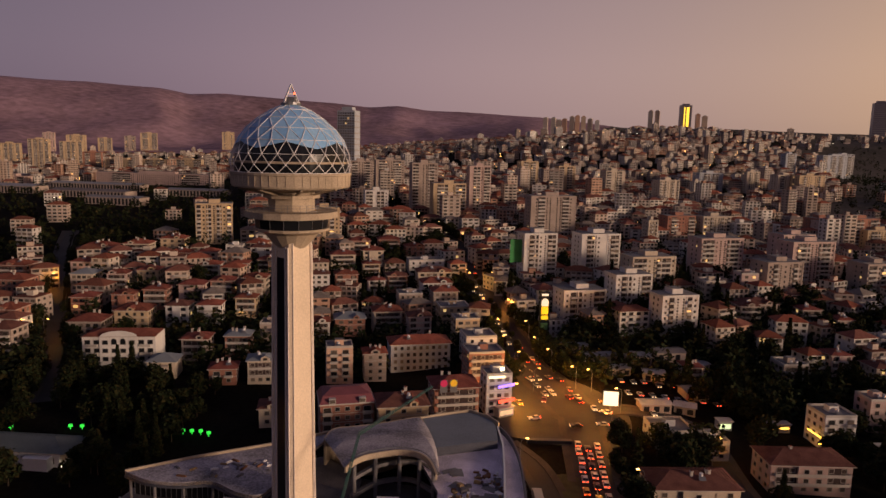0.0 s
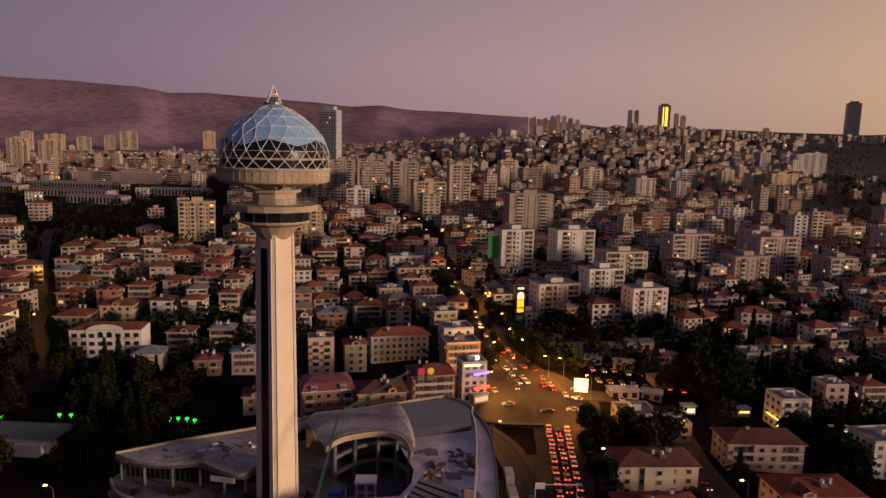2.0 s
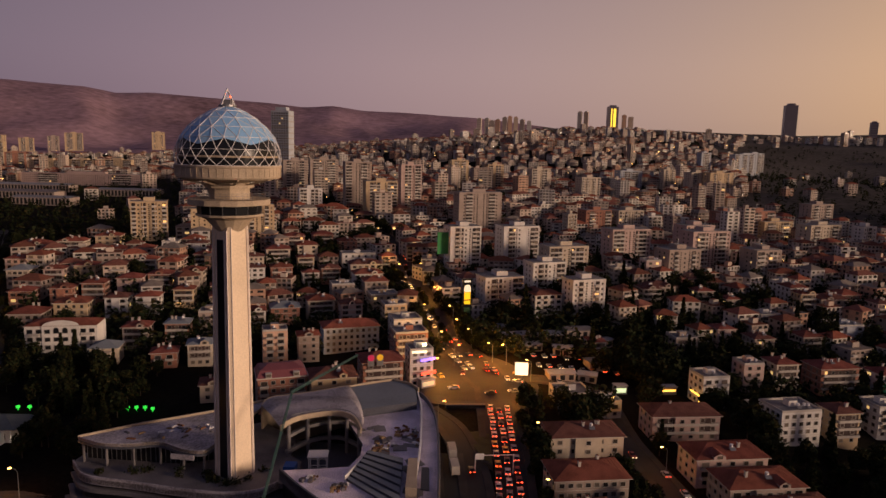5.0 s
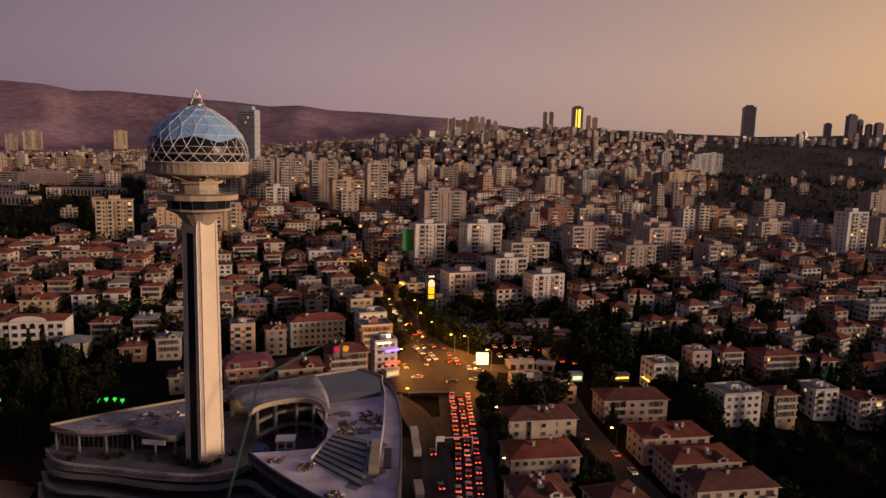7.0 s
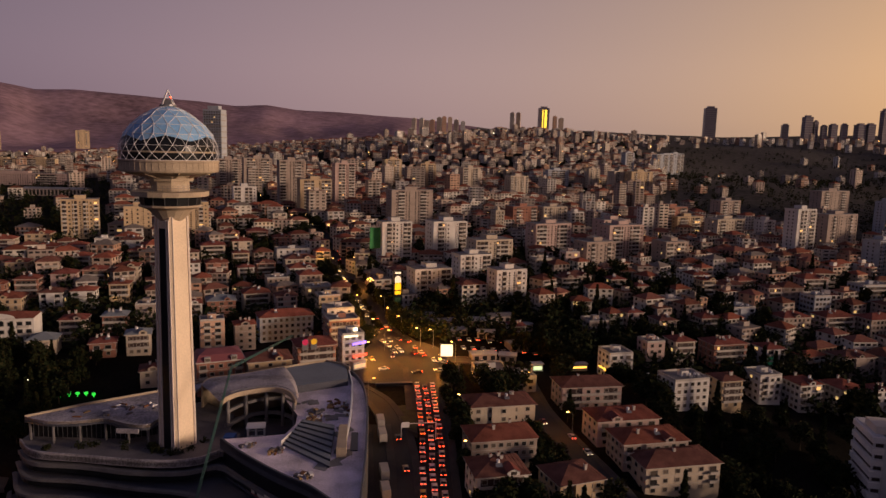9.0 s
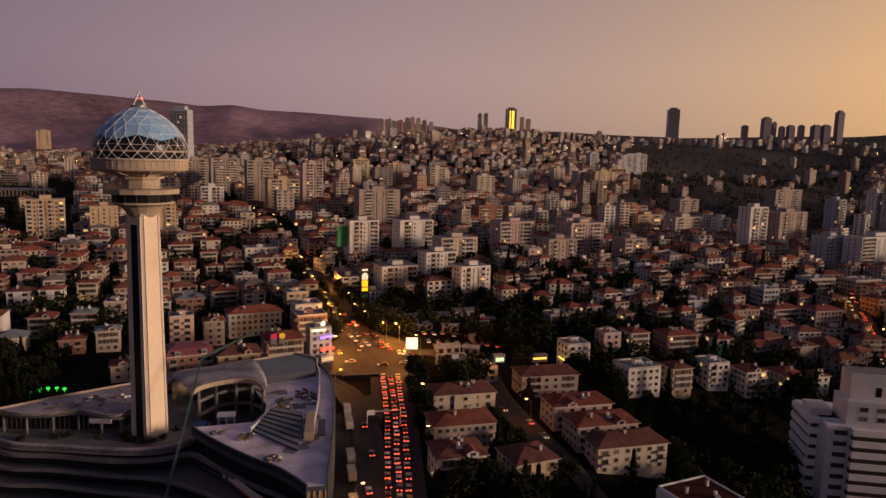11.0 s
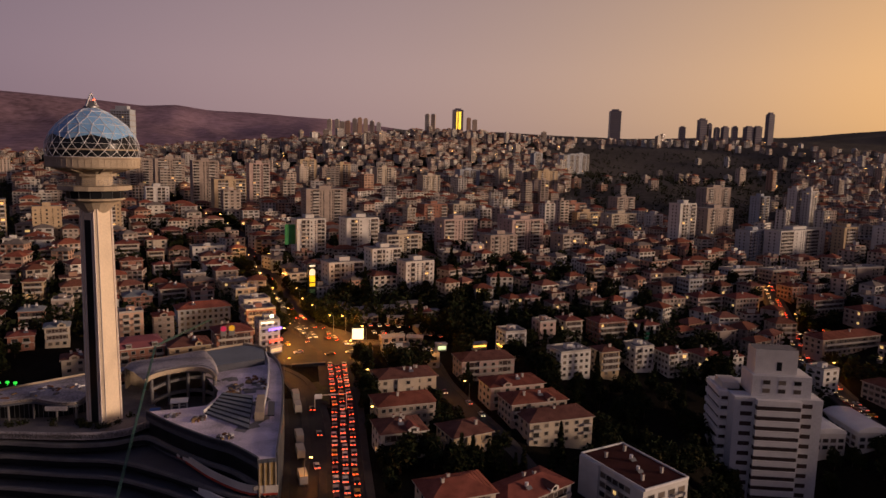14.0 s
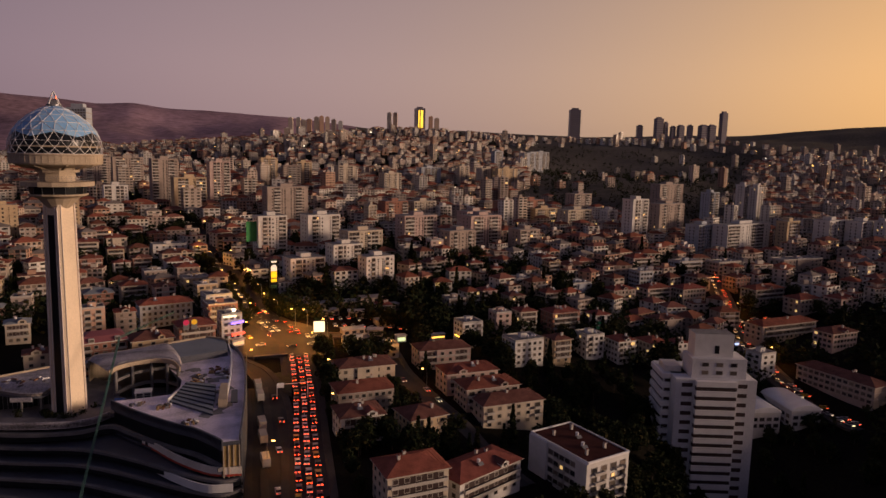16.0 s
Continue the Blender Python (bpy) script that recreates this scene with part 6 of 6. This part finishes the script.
# ---- vehicles ----
def make_car(name, paint, tint, glowing=True):
    ob = thing(name, None, f"{tint} saloon car with lit lamps on the asphalt", "car", "cars on the roads")
    s = Shape(paint)
    prof = [(-2.15, 0.35), (-2.2, 0.75), (-2.05, 0.92), (-1.2, 0.98), (1.0, 0.98), (2.0, 0.85), (2.2, 0.65), (2.15, 0.35)]
    s.grid([[(-0.86, y, z) for y, z in prof], [(-0.90, y, z) for y, z in prof], [(0.90, y, z) for y, z in prof], [(0.86, y, z) for y, z in prof]])
    s.face([(-0.86, y, z) for y, z in prof]), s.face([(0.86, y, z) for y, z in reversed(prof)])
    body = part("body", s, ob)
    c = Shape(M_DARK_GLASS, paint)
    c.grid([[(-0.84, -1.75, 0.96), (0.84, -1.75, 0.96), (0.84, 0.95, 0.96), (-0.84, 0.95, 0.96)], [(-0.66, -1.1, 1.42), (0.66, -1.1, 1.42), (0.66, 0.2, 1.42), (-0.66, 0.2, 1.42)]])
    c.face([(-0.66, -1.1, 1.42), (0.66, -1.1, 1.42), (0.66, 0.2, 1.42), (-0.66, 0.2, 1.42)], 1)
    part("cabin", c, ob, "dark glazed cabin with painted roof")
    w = Shape(mat("tyre", (0.02, 0.02, 0.02), 0.8))
    w.grid([[(-0.1, 0.31 * math.cos(a), 0.31 * math.sin(a)) for a in np.linspace(0, 2 * math.pi, 11)[:-1]], [(0.1, 0.31 * math.cos(a), 0.31 * math.sin(a)) for a in np.linspace(0, 2 * math.pi, 11)[:-1]]])
    w.face([(0.1, 0.31 * math.cos(a), 0.31 * math.sin(a)) for a in np.linspace(0, 2 * math.pi, 11)[:-1]])
    w.face([(-0.1, 0.31 * math.cos(-a), 0.31 * math.sin(-a)) for a in np.linspace(0, 2 * math.pi, 11)[:-1]])
    wm = w.mesh("wheel")
    for x in (-0.82, 0.82):
        for y in (-1.35, 1.35):
            part("wheel", wm, ob, at=pose(x, y, 0.31))
    t = Shape(M_RED_GLOW)
    t.box(-0.22, 0.22, -0.06, 0.0, 0, 0.2)
    h = Shape(M_HEAD_GLOW)
    h.box(-0.2, 0.2, 0.0, 0.06, 0, 0.18)
    tm, hm = t.mesh("tail_lamp"), h.mesh("head_lamp")
    for x in (-0.62, 0.62):
        part("tail_lamp", tm, ob, "glowing red tail lamp", at=pose(x, -2.2, 0.66))
        part("head_lamp", hm, ob, "glowing head lamp", at=pose(x, 2.18, 0.55))
    return ob


PAINTS = [("white", (0.62, 0.61, 0.60)), ("silver", (0.36, 0.36, 0.37)), ("black", (0.03, 0.03, 0.03)), ("dark red", (0.22, 0.03, 0.025)), ("grey", (0.16, 0.16, 0.17)), ("yellow taxi", (0.60, 0.36, 0.03))]
CARS = [make_car("car", mat("car_paint", c, 0.3, 0.2, grain=0.05), n) for n, c in PAINTS]
used = set()
rc = random.Random(8)


def put_car(x, y, rot, z=None):
    k = rc.choice((0, 0, 0, 1, 1, 2, 3, 4, 5))
    zz = gz(x, y) + 0.27 if z is None else z
    m = pose(x, y, zz, 0, 0, rot)
    if k in used:
        copy_thing(CARS[k], m)
    else:
        used.add(k)
        CARS[k].matrix_world = m


for lane in (-3.1, 0.0, 3.1):
    s = 0.0
    L = [(a, b) for a, b in zip(QUEUE, QUEUE[1:])]
    dist = [0.0]
    for a, b in L:
        dist.append(dist[-1] + (b - a).length)
    s = 3.0 + abs(lane)
    while s < dist[-1] - 22:
        i = max(k for k in range(len(L)) if dist[k] <= s)
        a, b = L[i]
        d = (b - a).normalized()
        p = a + d * (s - dist[i])
        q = p + Vector((d.y, -d.x)) * (lane + rc.uniform(-0.25, 0.25))
        put_car(q.x, q.y, math.degrees(math.atan2(-d.x, d.y)) + rc.uniform(-2, 2), gz(p.x, p.y) + 0.3)
        s += rc.uniform(5.2, 7.0)
for i in range(4, 44):
    p, q = AVENUE[i], AVENUE[i + 1]
    d = (q - p).normalized()
    for lane, away in ((-6, False), (-2.6, False), (2.6, True), (6, True)):
        if rc.random() < (0.36 if not away else 0.16):
            u = p + Vector((d.y, -d.x)) * lane
            put_car(u.x, u.y, math.degrees(math.atan2(-d.x, d.y)) + (0 if away else 180), gz(u.x, u.y) + (0.38 if u.y < 128 else 0.27))
for x, y, r in ((70, 82, 100), (84, 76, 95), (94, 78, 85), (98, 90, 60), (76, 100, 170), (90, 100, 10), (66, 96, 190), (100, 100, 75), (88, 112, 0)):
    put_car(x, y, r, gz(x, y) + 0.38)
for x, y in ((69, -5), (68.7, 14), (65.6, -27), (62.4, -52)):
    put_car(x, y, 0)
for i in range(2, len(EAST) - 2, 3):
    if rc.random() < 0.5:
        p = EAST[i]
        put_car(p.x + rc.choice((-2.8, 2.8)), p.y, rc.choice((0, 180)))
for i in range(6, len(FAR_E) - 1):
    p, q = FAR_E[i], FAR_E[i + 1]
    d = (q - p).normalized()
    for lane, turn in ((-2.2, 180), (2.2, 0)):
        if rc.random() < 0.8:
            u = p + Vector((d.y, -d.x)) * lane
            put_car(u.x, u.y, math.degrees(math.atan2(-d.x, d.y)) + turn, gz(p.x, p.y) + 0.32)
for k in range(16):
    put_car(358 + rc.uniform(-6, 34), 72 + rc.uniform(-6, 26), rc.uniform(0, 360))
for k in range(14):
    put_car(112 + (k % 9) * 5.2 + rc.uniform(-0.5, 0.5), 112 + (k // 9) * 12 + rc.uniform(-1, 1), rc.choice((0, 180)))
def make_truck():
    ob = thing("box_truck", None, "white box truck parked in the service lane", "truck", "parked trucks")
    s = Shape(M_BALCONY)
    s.box(-1.25, 1.25, -4.2, 2.0, 1.0, 3.6)
    part("box", s, ob)
    s = Shape(M_STEEL, M_DARK_GLASS)
    s.box(-1.15, 1.15, 2.2, 4.0, 0.6, 2.6)
    s.box(-1.0, 1.0, 4.0, 4.05, 1.6, 2.4, 1)
    part("cab", s, ob)
    for x in (-1.05, 1.05):
        for y in (-2.8, 2.9):
            w = Shape(M_GREY_STEEL)
            w.bar((x - 0.15, y, 0.5), (x + 0.15, y, 0.5), 0.5, n=12)
            part("wheel", w, ob)
    return ob


tr = make_truck()
tr.matrix_world = pose(63.4, 24, gz(63.4, 24) + 0.25)
for x, y in ((61.8, -8), (61.2, -18), (60.4, -34), (63.2, 14)):
    copy_thing(tr, pose(x, y, gz(x, y) + 0.25, 0, 0, 1))

# ---- trees ----
def crown_mesh(seed, tall, wide, conifer=False, n=640):
    r = random.Random(seed)
    s = Shape(M_LEAF)
    blobs = []
    if not conifer:
        for k in range(9):
            a = r.uniform(0, 2 * math.pi)
            q = r.uniform(0.1, 0.62) * wide
            blobs.append((q * math.cos(a), q * math.sin(a), tall * r.uniform(0.42, 0.86), wide * r.uniform(0.28, 0.5)))
        blobs.append((0, 0, tall * 0.72, wide * 0.55))
    for k in range(n):
        if conifer:
            t = r.random() ** 1.4
            a = r.uniform(0, 2 * math.pi)
            q = wide * (1 - t) * r.uniform(0.55, 1.05) * (0.8 + 0.2 * math.sin(t * 40))
            c = Vector((q * math.cos(a), q * math.sin(a), tall * (0.10 + 0.9 * t)))
        else:
            bx, by, bz, br = r.choice(blobs)
            v = Vector((r.gauss(0, 1), r.gauss(0, 1), r.gauss(0, 0.8))).normalized() * br * r.uniform(0.75, 1.08)
            c = Vector((bx, by, bz)) + v
        e1 = Vector((r.gauss(0, 1), r.gauss(0, 1), r.gauss(0, 0.7))).normalized() * r.uniform(0.4, 0.9)
        e2 = Vector((r.gauss(0, 1), r.gauss(0, 1), r.gauss(0, 0.7))).normalized() * r.uniform(0.4, 0.9)
        s.face([c - e1, c - e2 * 0.7, c + e1, c + e2 * 0.8])
    return s.mesh("crown")


def trunk_mesh(seed, tall, conifer=False):
    r = random.Random(seed)
    s = Shape(M_BARK)
    s.bar((0, 0, -1.5), (0, 0, tall * (0.9 if conifer else 0.5)), 0.24, n=7, r2=0.12)
    if not conifer:
        for k in range(5):
            a = 2 * math.pi * k / 5 + r.uniform(-0.4, 0.4)
            s.bar((0, 0, tall * 0.36), (tall * 0.24 * math.cos(a), tall * 0.24 * math.sin(a), tall * r.uniform(0.6, 0.75)), 0.11, n=5, r2=0.04)
    return s.mesh("trunk")


KINDS = []
for k, (tall, wide, con) in enumerate([(9, 4.2, False), (11, 5.0, False), (7.5, 3.6, False), (13, 5.6, False), (12, 2.0, True), (15, 2.5, True), (10, 4.8, False)]):
    KINDS.append((trunk_mesh(k, tall, con), crown_mesh(40 + k, tall, wide, con), con))


def clear(x, y, gap=2.0):
    for fx, fy, fr in FOOT:
        if (x - fx) ** 2 + (y - fy) ** 2 < (fr + gap) ** 2:
            return False
    for fx, fy, fr in ROADS:
        if (x - fx) ** 2 + (y - fy) ** 2 < (fr + 1.0) ** 2:
            return False
    return not (-52 < x < 67 and -62 < y < 62 and y > -62 + 0 * x)


rt = random.Random(77)


extra_trees = Shape(M_LEAF)
tree_n = 0


def put_tree(x, y, scale=1.0, k=None):
    global tree_n
    tree_n += 1
    k = rt.choice((0, 1, 2, 3, 6, 0, 1, 4, 5)) if k is None else k
    trunk, crown, con = KINDS[k]
    if tree_n > 300:
        m = pose(x, y, gz(x, y) - 0.2, 0, 0, rt.uniform(0, 360)) @ Matrix.Scale(scale, 4)
        vs = [m @ v.co for v in crown.vertices]
        for p in crown.polygons:
            extra_trees.face([vs[i] for i in p.vertices])
        return
    ob = thing("tree", None, "tall dark narrow conifer between houses" if con else "dark leafy broad-crowned tree between houses", "tree", "city trees", at=pose(x, y, gz(x, y) - 0.2, 0, 0, rt.uniform(0, 360)))
    ob.scale = (scale, scale, scale)
    part("trunk", trunk, ob), part("crown", crown, ob)


SPOTS = []
ZONES = [(-120, -50, 25, 105, 75), (-175, -120, 60, 130, 14), (150, 175, 95, 125, 14), (150, 260, 150, 230, 60), (105, 160, 172, 205, 26), (172, 235, -70, 45, 110), (135, 200, -40, -5, 14), (140, 175, 95, 140, 14), (255, 340, -110, -10, 45), (60, 110, 195, 270, 16), (-10, 60, 290, 420, 22), (110, 330, 230, 330, 45), (250, 450, 20, 220, 90), (-230, 40, 290, 330, 16), (110, 172, -110, -36, 30), (86, 140, -50, 12, 26), (88, 140, 20, 70, 14), (-120, 0, 120, 280, 26), (100, 180, -15, 75, 14), (170, 300, 60, 150, 50)]
for x0, x1, y0, y1, n in sorted(ZONES, key=lambda q: math.hypot((q[0] + q[1]) / 2 - EYE[0], (q[2] + q[3]) / 2 - EYE[1])):
    made = tries = 0
    while made < n and tries < n * 12:
        tries += 1
        x, y = rt.uniform(x0, x1), rt.uniform(y0, y1)
        if clear(x, y, 1.0):
            put_tree(x, y, rt.uniform(0.75, 1.2) * (1.2 if x > 100 and y > 40 else 1.0))
            made += 1
for i in range(9, 78):
    p, q = AVENUE[i], AVENUE[i + 1]
    d = (q - p).normalized()
    for side in (-1, 1):
        for u in (10.2, 13.5):
            if rt.random() < (0.5 if i < 16 else 0.85):
                n = Vector((d.y, -d.x)) * side * (u + rt.uniform(-1, 1.5)) + d * rt.uniform(-3, 3)
                put_tree(p.x + n.x, p.y + n.y, rt.uniform(0.7, 1.1), rt.choice((0, 1, 2, 6)))
    if i > 14 and rt.random() < 0.45:
        put_tree(p.x, p.y, rt.uniform(0.5, 0.8), rt.choice((0, 2)))

for i in range(10, len(LEFT) - 3):
    p, q = LEFT[i], LEFT[i + 1]
    d = (q - p).normalized()
    for side in (-1, 1):
        if rt.random() < 0.7:
            n = Vector((d.y, -d.x)) * side * rt.uniform(5.2, 7.0)
            put_tree(p.x + n.x, p.y + n.y, rt.uniform(0.75, 1.05), rt.choice((0, 1, 6)))
for y in (-62, -52, -44, -36, -30, -9, -3, 12, 18, 40, 46):
    put_tree(86.5 + 0.06 * (y + 30) + rt.uniform(-0.6, 0.8), y + rt.uniform(-1.5, 1.5), rt.uniform(0.6, 0.95), rt.choice((0, 2, 6)))

thing("street_trees", extra_trees, "dark leafy trees among the farther houses", "trees", kind="stuff")

# ---- the far city, woods and lights ----
rf = random.Random(5)
cells = {}
for fx, fy, fr in FOOT:
    cells.setdefault((int(fx // 40), int(fy // 40)), []).append((fx, fy, fr))


def free(x, y, r):
    cx, cy = int(x // 40), int(y // 40)
    for a in (-1, 0, 1):
        for b in (-1, 0, 1):
            for fx, fy, fr in cells.get((cx + a, cy + b), ()):
                if (x - fx) ** 2 + (y - fy) ** 2 < (fr + r) ** 2 * 0.8:
                    return False
    return True


def far_building(s, x, y, rot, w, d, floors):
    z, h = gz(x, y), floors * 3.0
    c, n = math.cos(rot), math.sin(rot)

    def at(u, v, q):
        return (x + u * c - v * n, y + u * n + v * c, z + q)
    a, b = w / 2, d / 2
    hip = floors < 6 and rf.random() < 0.72
    over = 0.6 if hip else 0.0
    k = len(s.v)
    base = [(-a, -b), (a, -b), (a, b), (-a, b)]
    s.grid([[at(u, v, -10) for u, v in base], [at(u, v, h) for u, v in base]], 0)
    if hip:
        r = max(0, a - b)
        low = [at(u * (1 + over / a), v * (1 + over / b), h) for u, v in base]
        top = [at(-r, 0, h + b * 0.5), at(r, 0, h + b * 0.5), at(r, 0.1, h + b * 0.5), at(-r, 0.1, h + b * 0.5)]
        s.grid([low, top], 1)
    else:
        s.face([at(u, v, h) for u, v in base], 1)
        s.grid([[at(u * 0.3, v * 0.3, h) for u, v in base], [at(u * 0.3, v * 0.3, h + 2.6) for u, v in base]], 0)
        s.face([at(u * 0.3, v * 0.3, h + 2.6) for u, v in base], 1)
    nw, nd = max(2, int(w / rf.choice((2.8, 3.4, 4.2)))), max(2, int(d / 3.8))
    ww = w / nw * rf.uniform(0.22, 0.38)
    bays = [i for i in range(nw) if rf.random() < 0.4]
    rise = rf.uniform(1.2, 1.9)
    for f in range(floors):
        q0, q1 = f * 3.0 + 0.8, f * 3.0 + 0.8 + rise
        for i in range(nw):
            u = (i - (nw - 1) / 2) * w / nw
            lit = 3 if rf.random() < 0.012 else 2
            s.face([at(u - ww, -b - 0.12, q0), at(u + ww, -b - 0.12, q0), at(u + ww, -b - 0.12, q1), at(u - ww, -b - 0.12, q1)], lit)
            if i in bays and f:
                e = w / nw * 0.47
                plan = [(u - e, -b - 1.3), (u + e, -b - 1.3), (u + e, -b - 0.1), (u - e, -b - 0.1)]
                s.grid([[at(*c, f * 3.0 - 0.1) for c in plan], [at(*c, f * 3.0 + 0.85) for c in plan]], 4)
                s.face([at(*c, f * 3.0 + 0.85) for c in plan], 4)
        for i in range(nd):
            v = (i - (nd - 1) / 2) * d / nd
            s.face([at(-a - 0.12, v + 0.8, q0), at(-a - 0.12, v - 0.8, q0), at(-a - 0.12, v - 0.8, q1), at(-a - 0.12, v + 0.8, q1)], 2)
            if x < 40:
                s.face([at(a + 0.12, v - 0.8, q0), at(a + 0.12, v + 0.8, q0), at(a + 0.12, v + 0.8, q1), at(a + 0.12, v - 0.8, q1)], 2)


def woods_at(x, y):
    """Where the hillsides are wooded instead of built."""
    b = math.degrees(math.atan2(x - EYE[0], y - EYE[1]))
    r = math.hypot(x - EYE[0], y - EYE[1])
    if 28 < b < 45 and 850 < r < 2250:
        return 0.965
    if b < -15 and 530 < r < 1050:
        return 0.96
    if b < -12 and 1500 < r:
        return 0.6
    return 0.12 + 0.2 * (noise.noise(Vector((x / 160, y / 160, 2.0))) > 0.25)


sectors = {}
lights = []
count = single = 0
for k in range(13000):
    b, r = radians(rf.uniform(-42, 62)), 400 * math.exp(rf.uniform(0, 1.80))
    x, y = EYE[0] + r * math.sin(b), EYE[1] + r * math.cos(b)
    if rf.random() < woods_at(x, y):
        continue
    if not clear(x, y, 5.0) or y < 60:
        continue
    near = r < 620
    tall = rf.random() < 0.06 and r > 640
    floors = rf.randint(7, 11) if tall else rf.randint(3, 4 if near else 5)
    w, d = rf.uniform(10, 17), rf.uniform(9, 12.5)
    rad = max(w, d) * 0.58
    if r > 1500 and tall and rf.random() < 0.5:
        continue
    if not free(x, y, rad):
        continue
    cells.setdefault((int(x // 40), int(y // 40)), []).append((x, y, rad))
    key = (int((math.degrees(b) + 42) // 26), 0 if r < 800 else 1)
    if r < 560:
        s = Shape(M_FAR_WALL, M_FAR_ROOF, M_GLASS, M_LIT, M_BALCONY)
        far_building(s, x, y, radians(14) + rf.choice((0, 0, 0.25, -0.35)), w, d, floors)
        single += 1
        thing("house", s, "plain rendered house seen across the rooftops", "house", "city houses")
        continue
    s = sectors.setdefault(key, Shape(M_FAR_WALL, M_FAR_ROOF, M_GLASS, M_LIT, M_BALCONY))
    far_building(s, x, y, radians(14) + rf.choice((0, 0, 0.25, -0.35)), w, d, floors)
    count += 1
    if rf.random() < 0.10:
        lights.append((x + rf.uniform(-12, 12), y - rad - 2, gz(x, y) + rf.uniform(4, 9), max(0.2, r * 0.00042)))
for key, s in sorted(sectors.items()):
    thing("distant_houses", s, "dense distant houses and blocks climbing the hillside", "houses", kind="stuff")

woods = Shape(M_LEAF)
made = 0
while made < 6500:
    b, r = radians(rf.uniform(-42, 62)), 330 * math.exp(rf.uniform(0, 2.0))
    x, y = EYE[0] + r * math.sin(b), EYE[1] + r * math.cos(b)
    if not clear(x, y, 0.5) or not free(x, y, 1.0) or (r > 700 and rf.random() > woods_at(x, y) + 0.15):
        made += 0.2
        continue
    z, h, w = gz(x, y), rf.uniform(6, 12), rf.uniform(2.5, 5)
    for i in range(26):
        v = Vector((rf.gauss(0, 1), rf.gauss(0, 1), rf.gauss(0, 1))).normalized()
        c = Vector((x + v.x * w * rf.uniform(0.6, 1), y + v.y * w * rf.uniform(0.6, 1), z + h * 0.55 + v.z * h * 0.42))
        e1 = Vector((rf.gauss(0, 1), rf.gauss(0, 1), rf.gauss(0, 0.6))).normalized() * rf.uniform(0.9, 1.8)
        e2 = Vector((rf.gauss(0, 1), rf.gauss(0, 1), rf.gauss(0, 0.6))).normalized() * rf.uniform(0.9, 1.8)
        woods.face([c - e1, c - e2 * 0.7, c + e1, c + e2 * 0.8])
    made += 1
thing("distant_trees", woods, "dark clumps of trees between the houses", "trees", kind="stuff")

dots = Shape(M_LAMP, M_LIT_WHITE)
for x, y, z, r in lights:
    m = 1 if rf.random() < 0.4 else 0
    r *= rf.uniform(0.6, 1.5)
    top, low = (x, y, z + r), (x, y, z - r)
    mid = [(x - r, y, z), (x, y - r, z), (x + r, y, z), (x, y + r, z)]
    for i in range(4):
        dots.face([mid[i], mid[(i + 1) % 4], top], m), dots.face([mid[(i + 1) % 4], mid[i], low], m)
thing("distant_lamps", dots, "scattered small street and house lamps", "lamps", kind="stuff")

# white garden lamps in the park, and glowing green shapes added as hedge light
for x, y, c in [(-54, 62, 1), (-51, 62, 1), (-48, 62, 1), (-45, 62, 1), (-42, 61, 1), (-86, 64, 1), (-109, 62, 1), (-90, 64, 1), (-70, 75, 0), (-74, 70, 0), (-62, 48, 0), (-80, 40, 0)]:
    s = Shape(M_GREEN_GLOW if c else M_LIT_WHITE)
    s.prism([p[:2] for p in ring_pts(0.7 if c else 0.22, 0, 8)], 0.6, 1.3)
    s.prism([p[:2] for p in ring_pts(0.12, 0, 6)], -0.5, 0.6)
    thing("garden_lamp", s, "small glowing green shape added for the light on hedge foliage" if c else "small white garden lamp", "lamp", "garden lamps in the park", at=pose(x, y, gz(x, y) + 0.3))
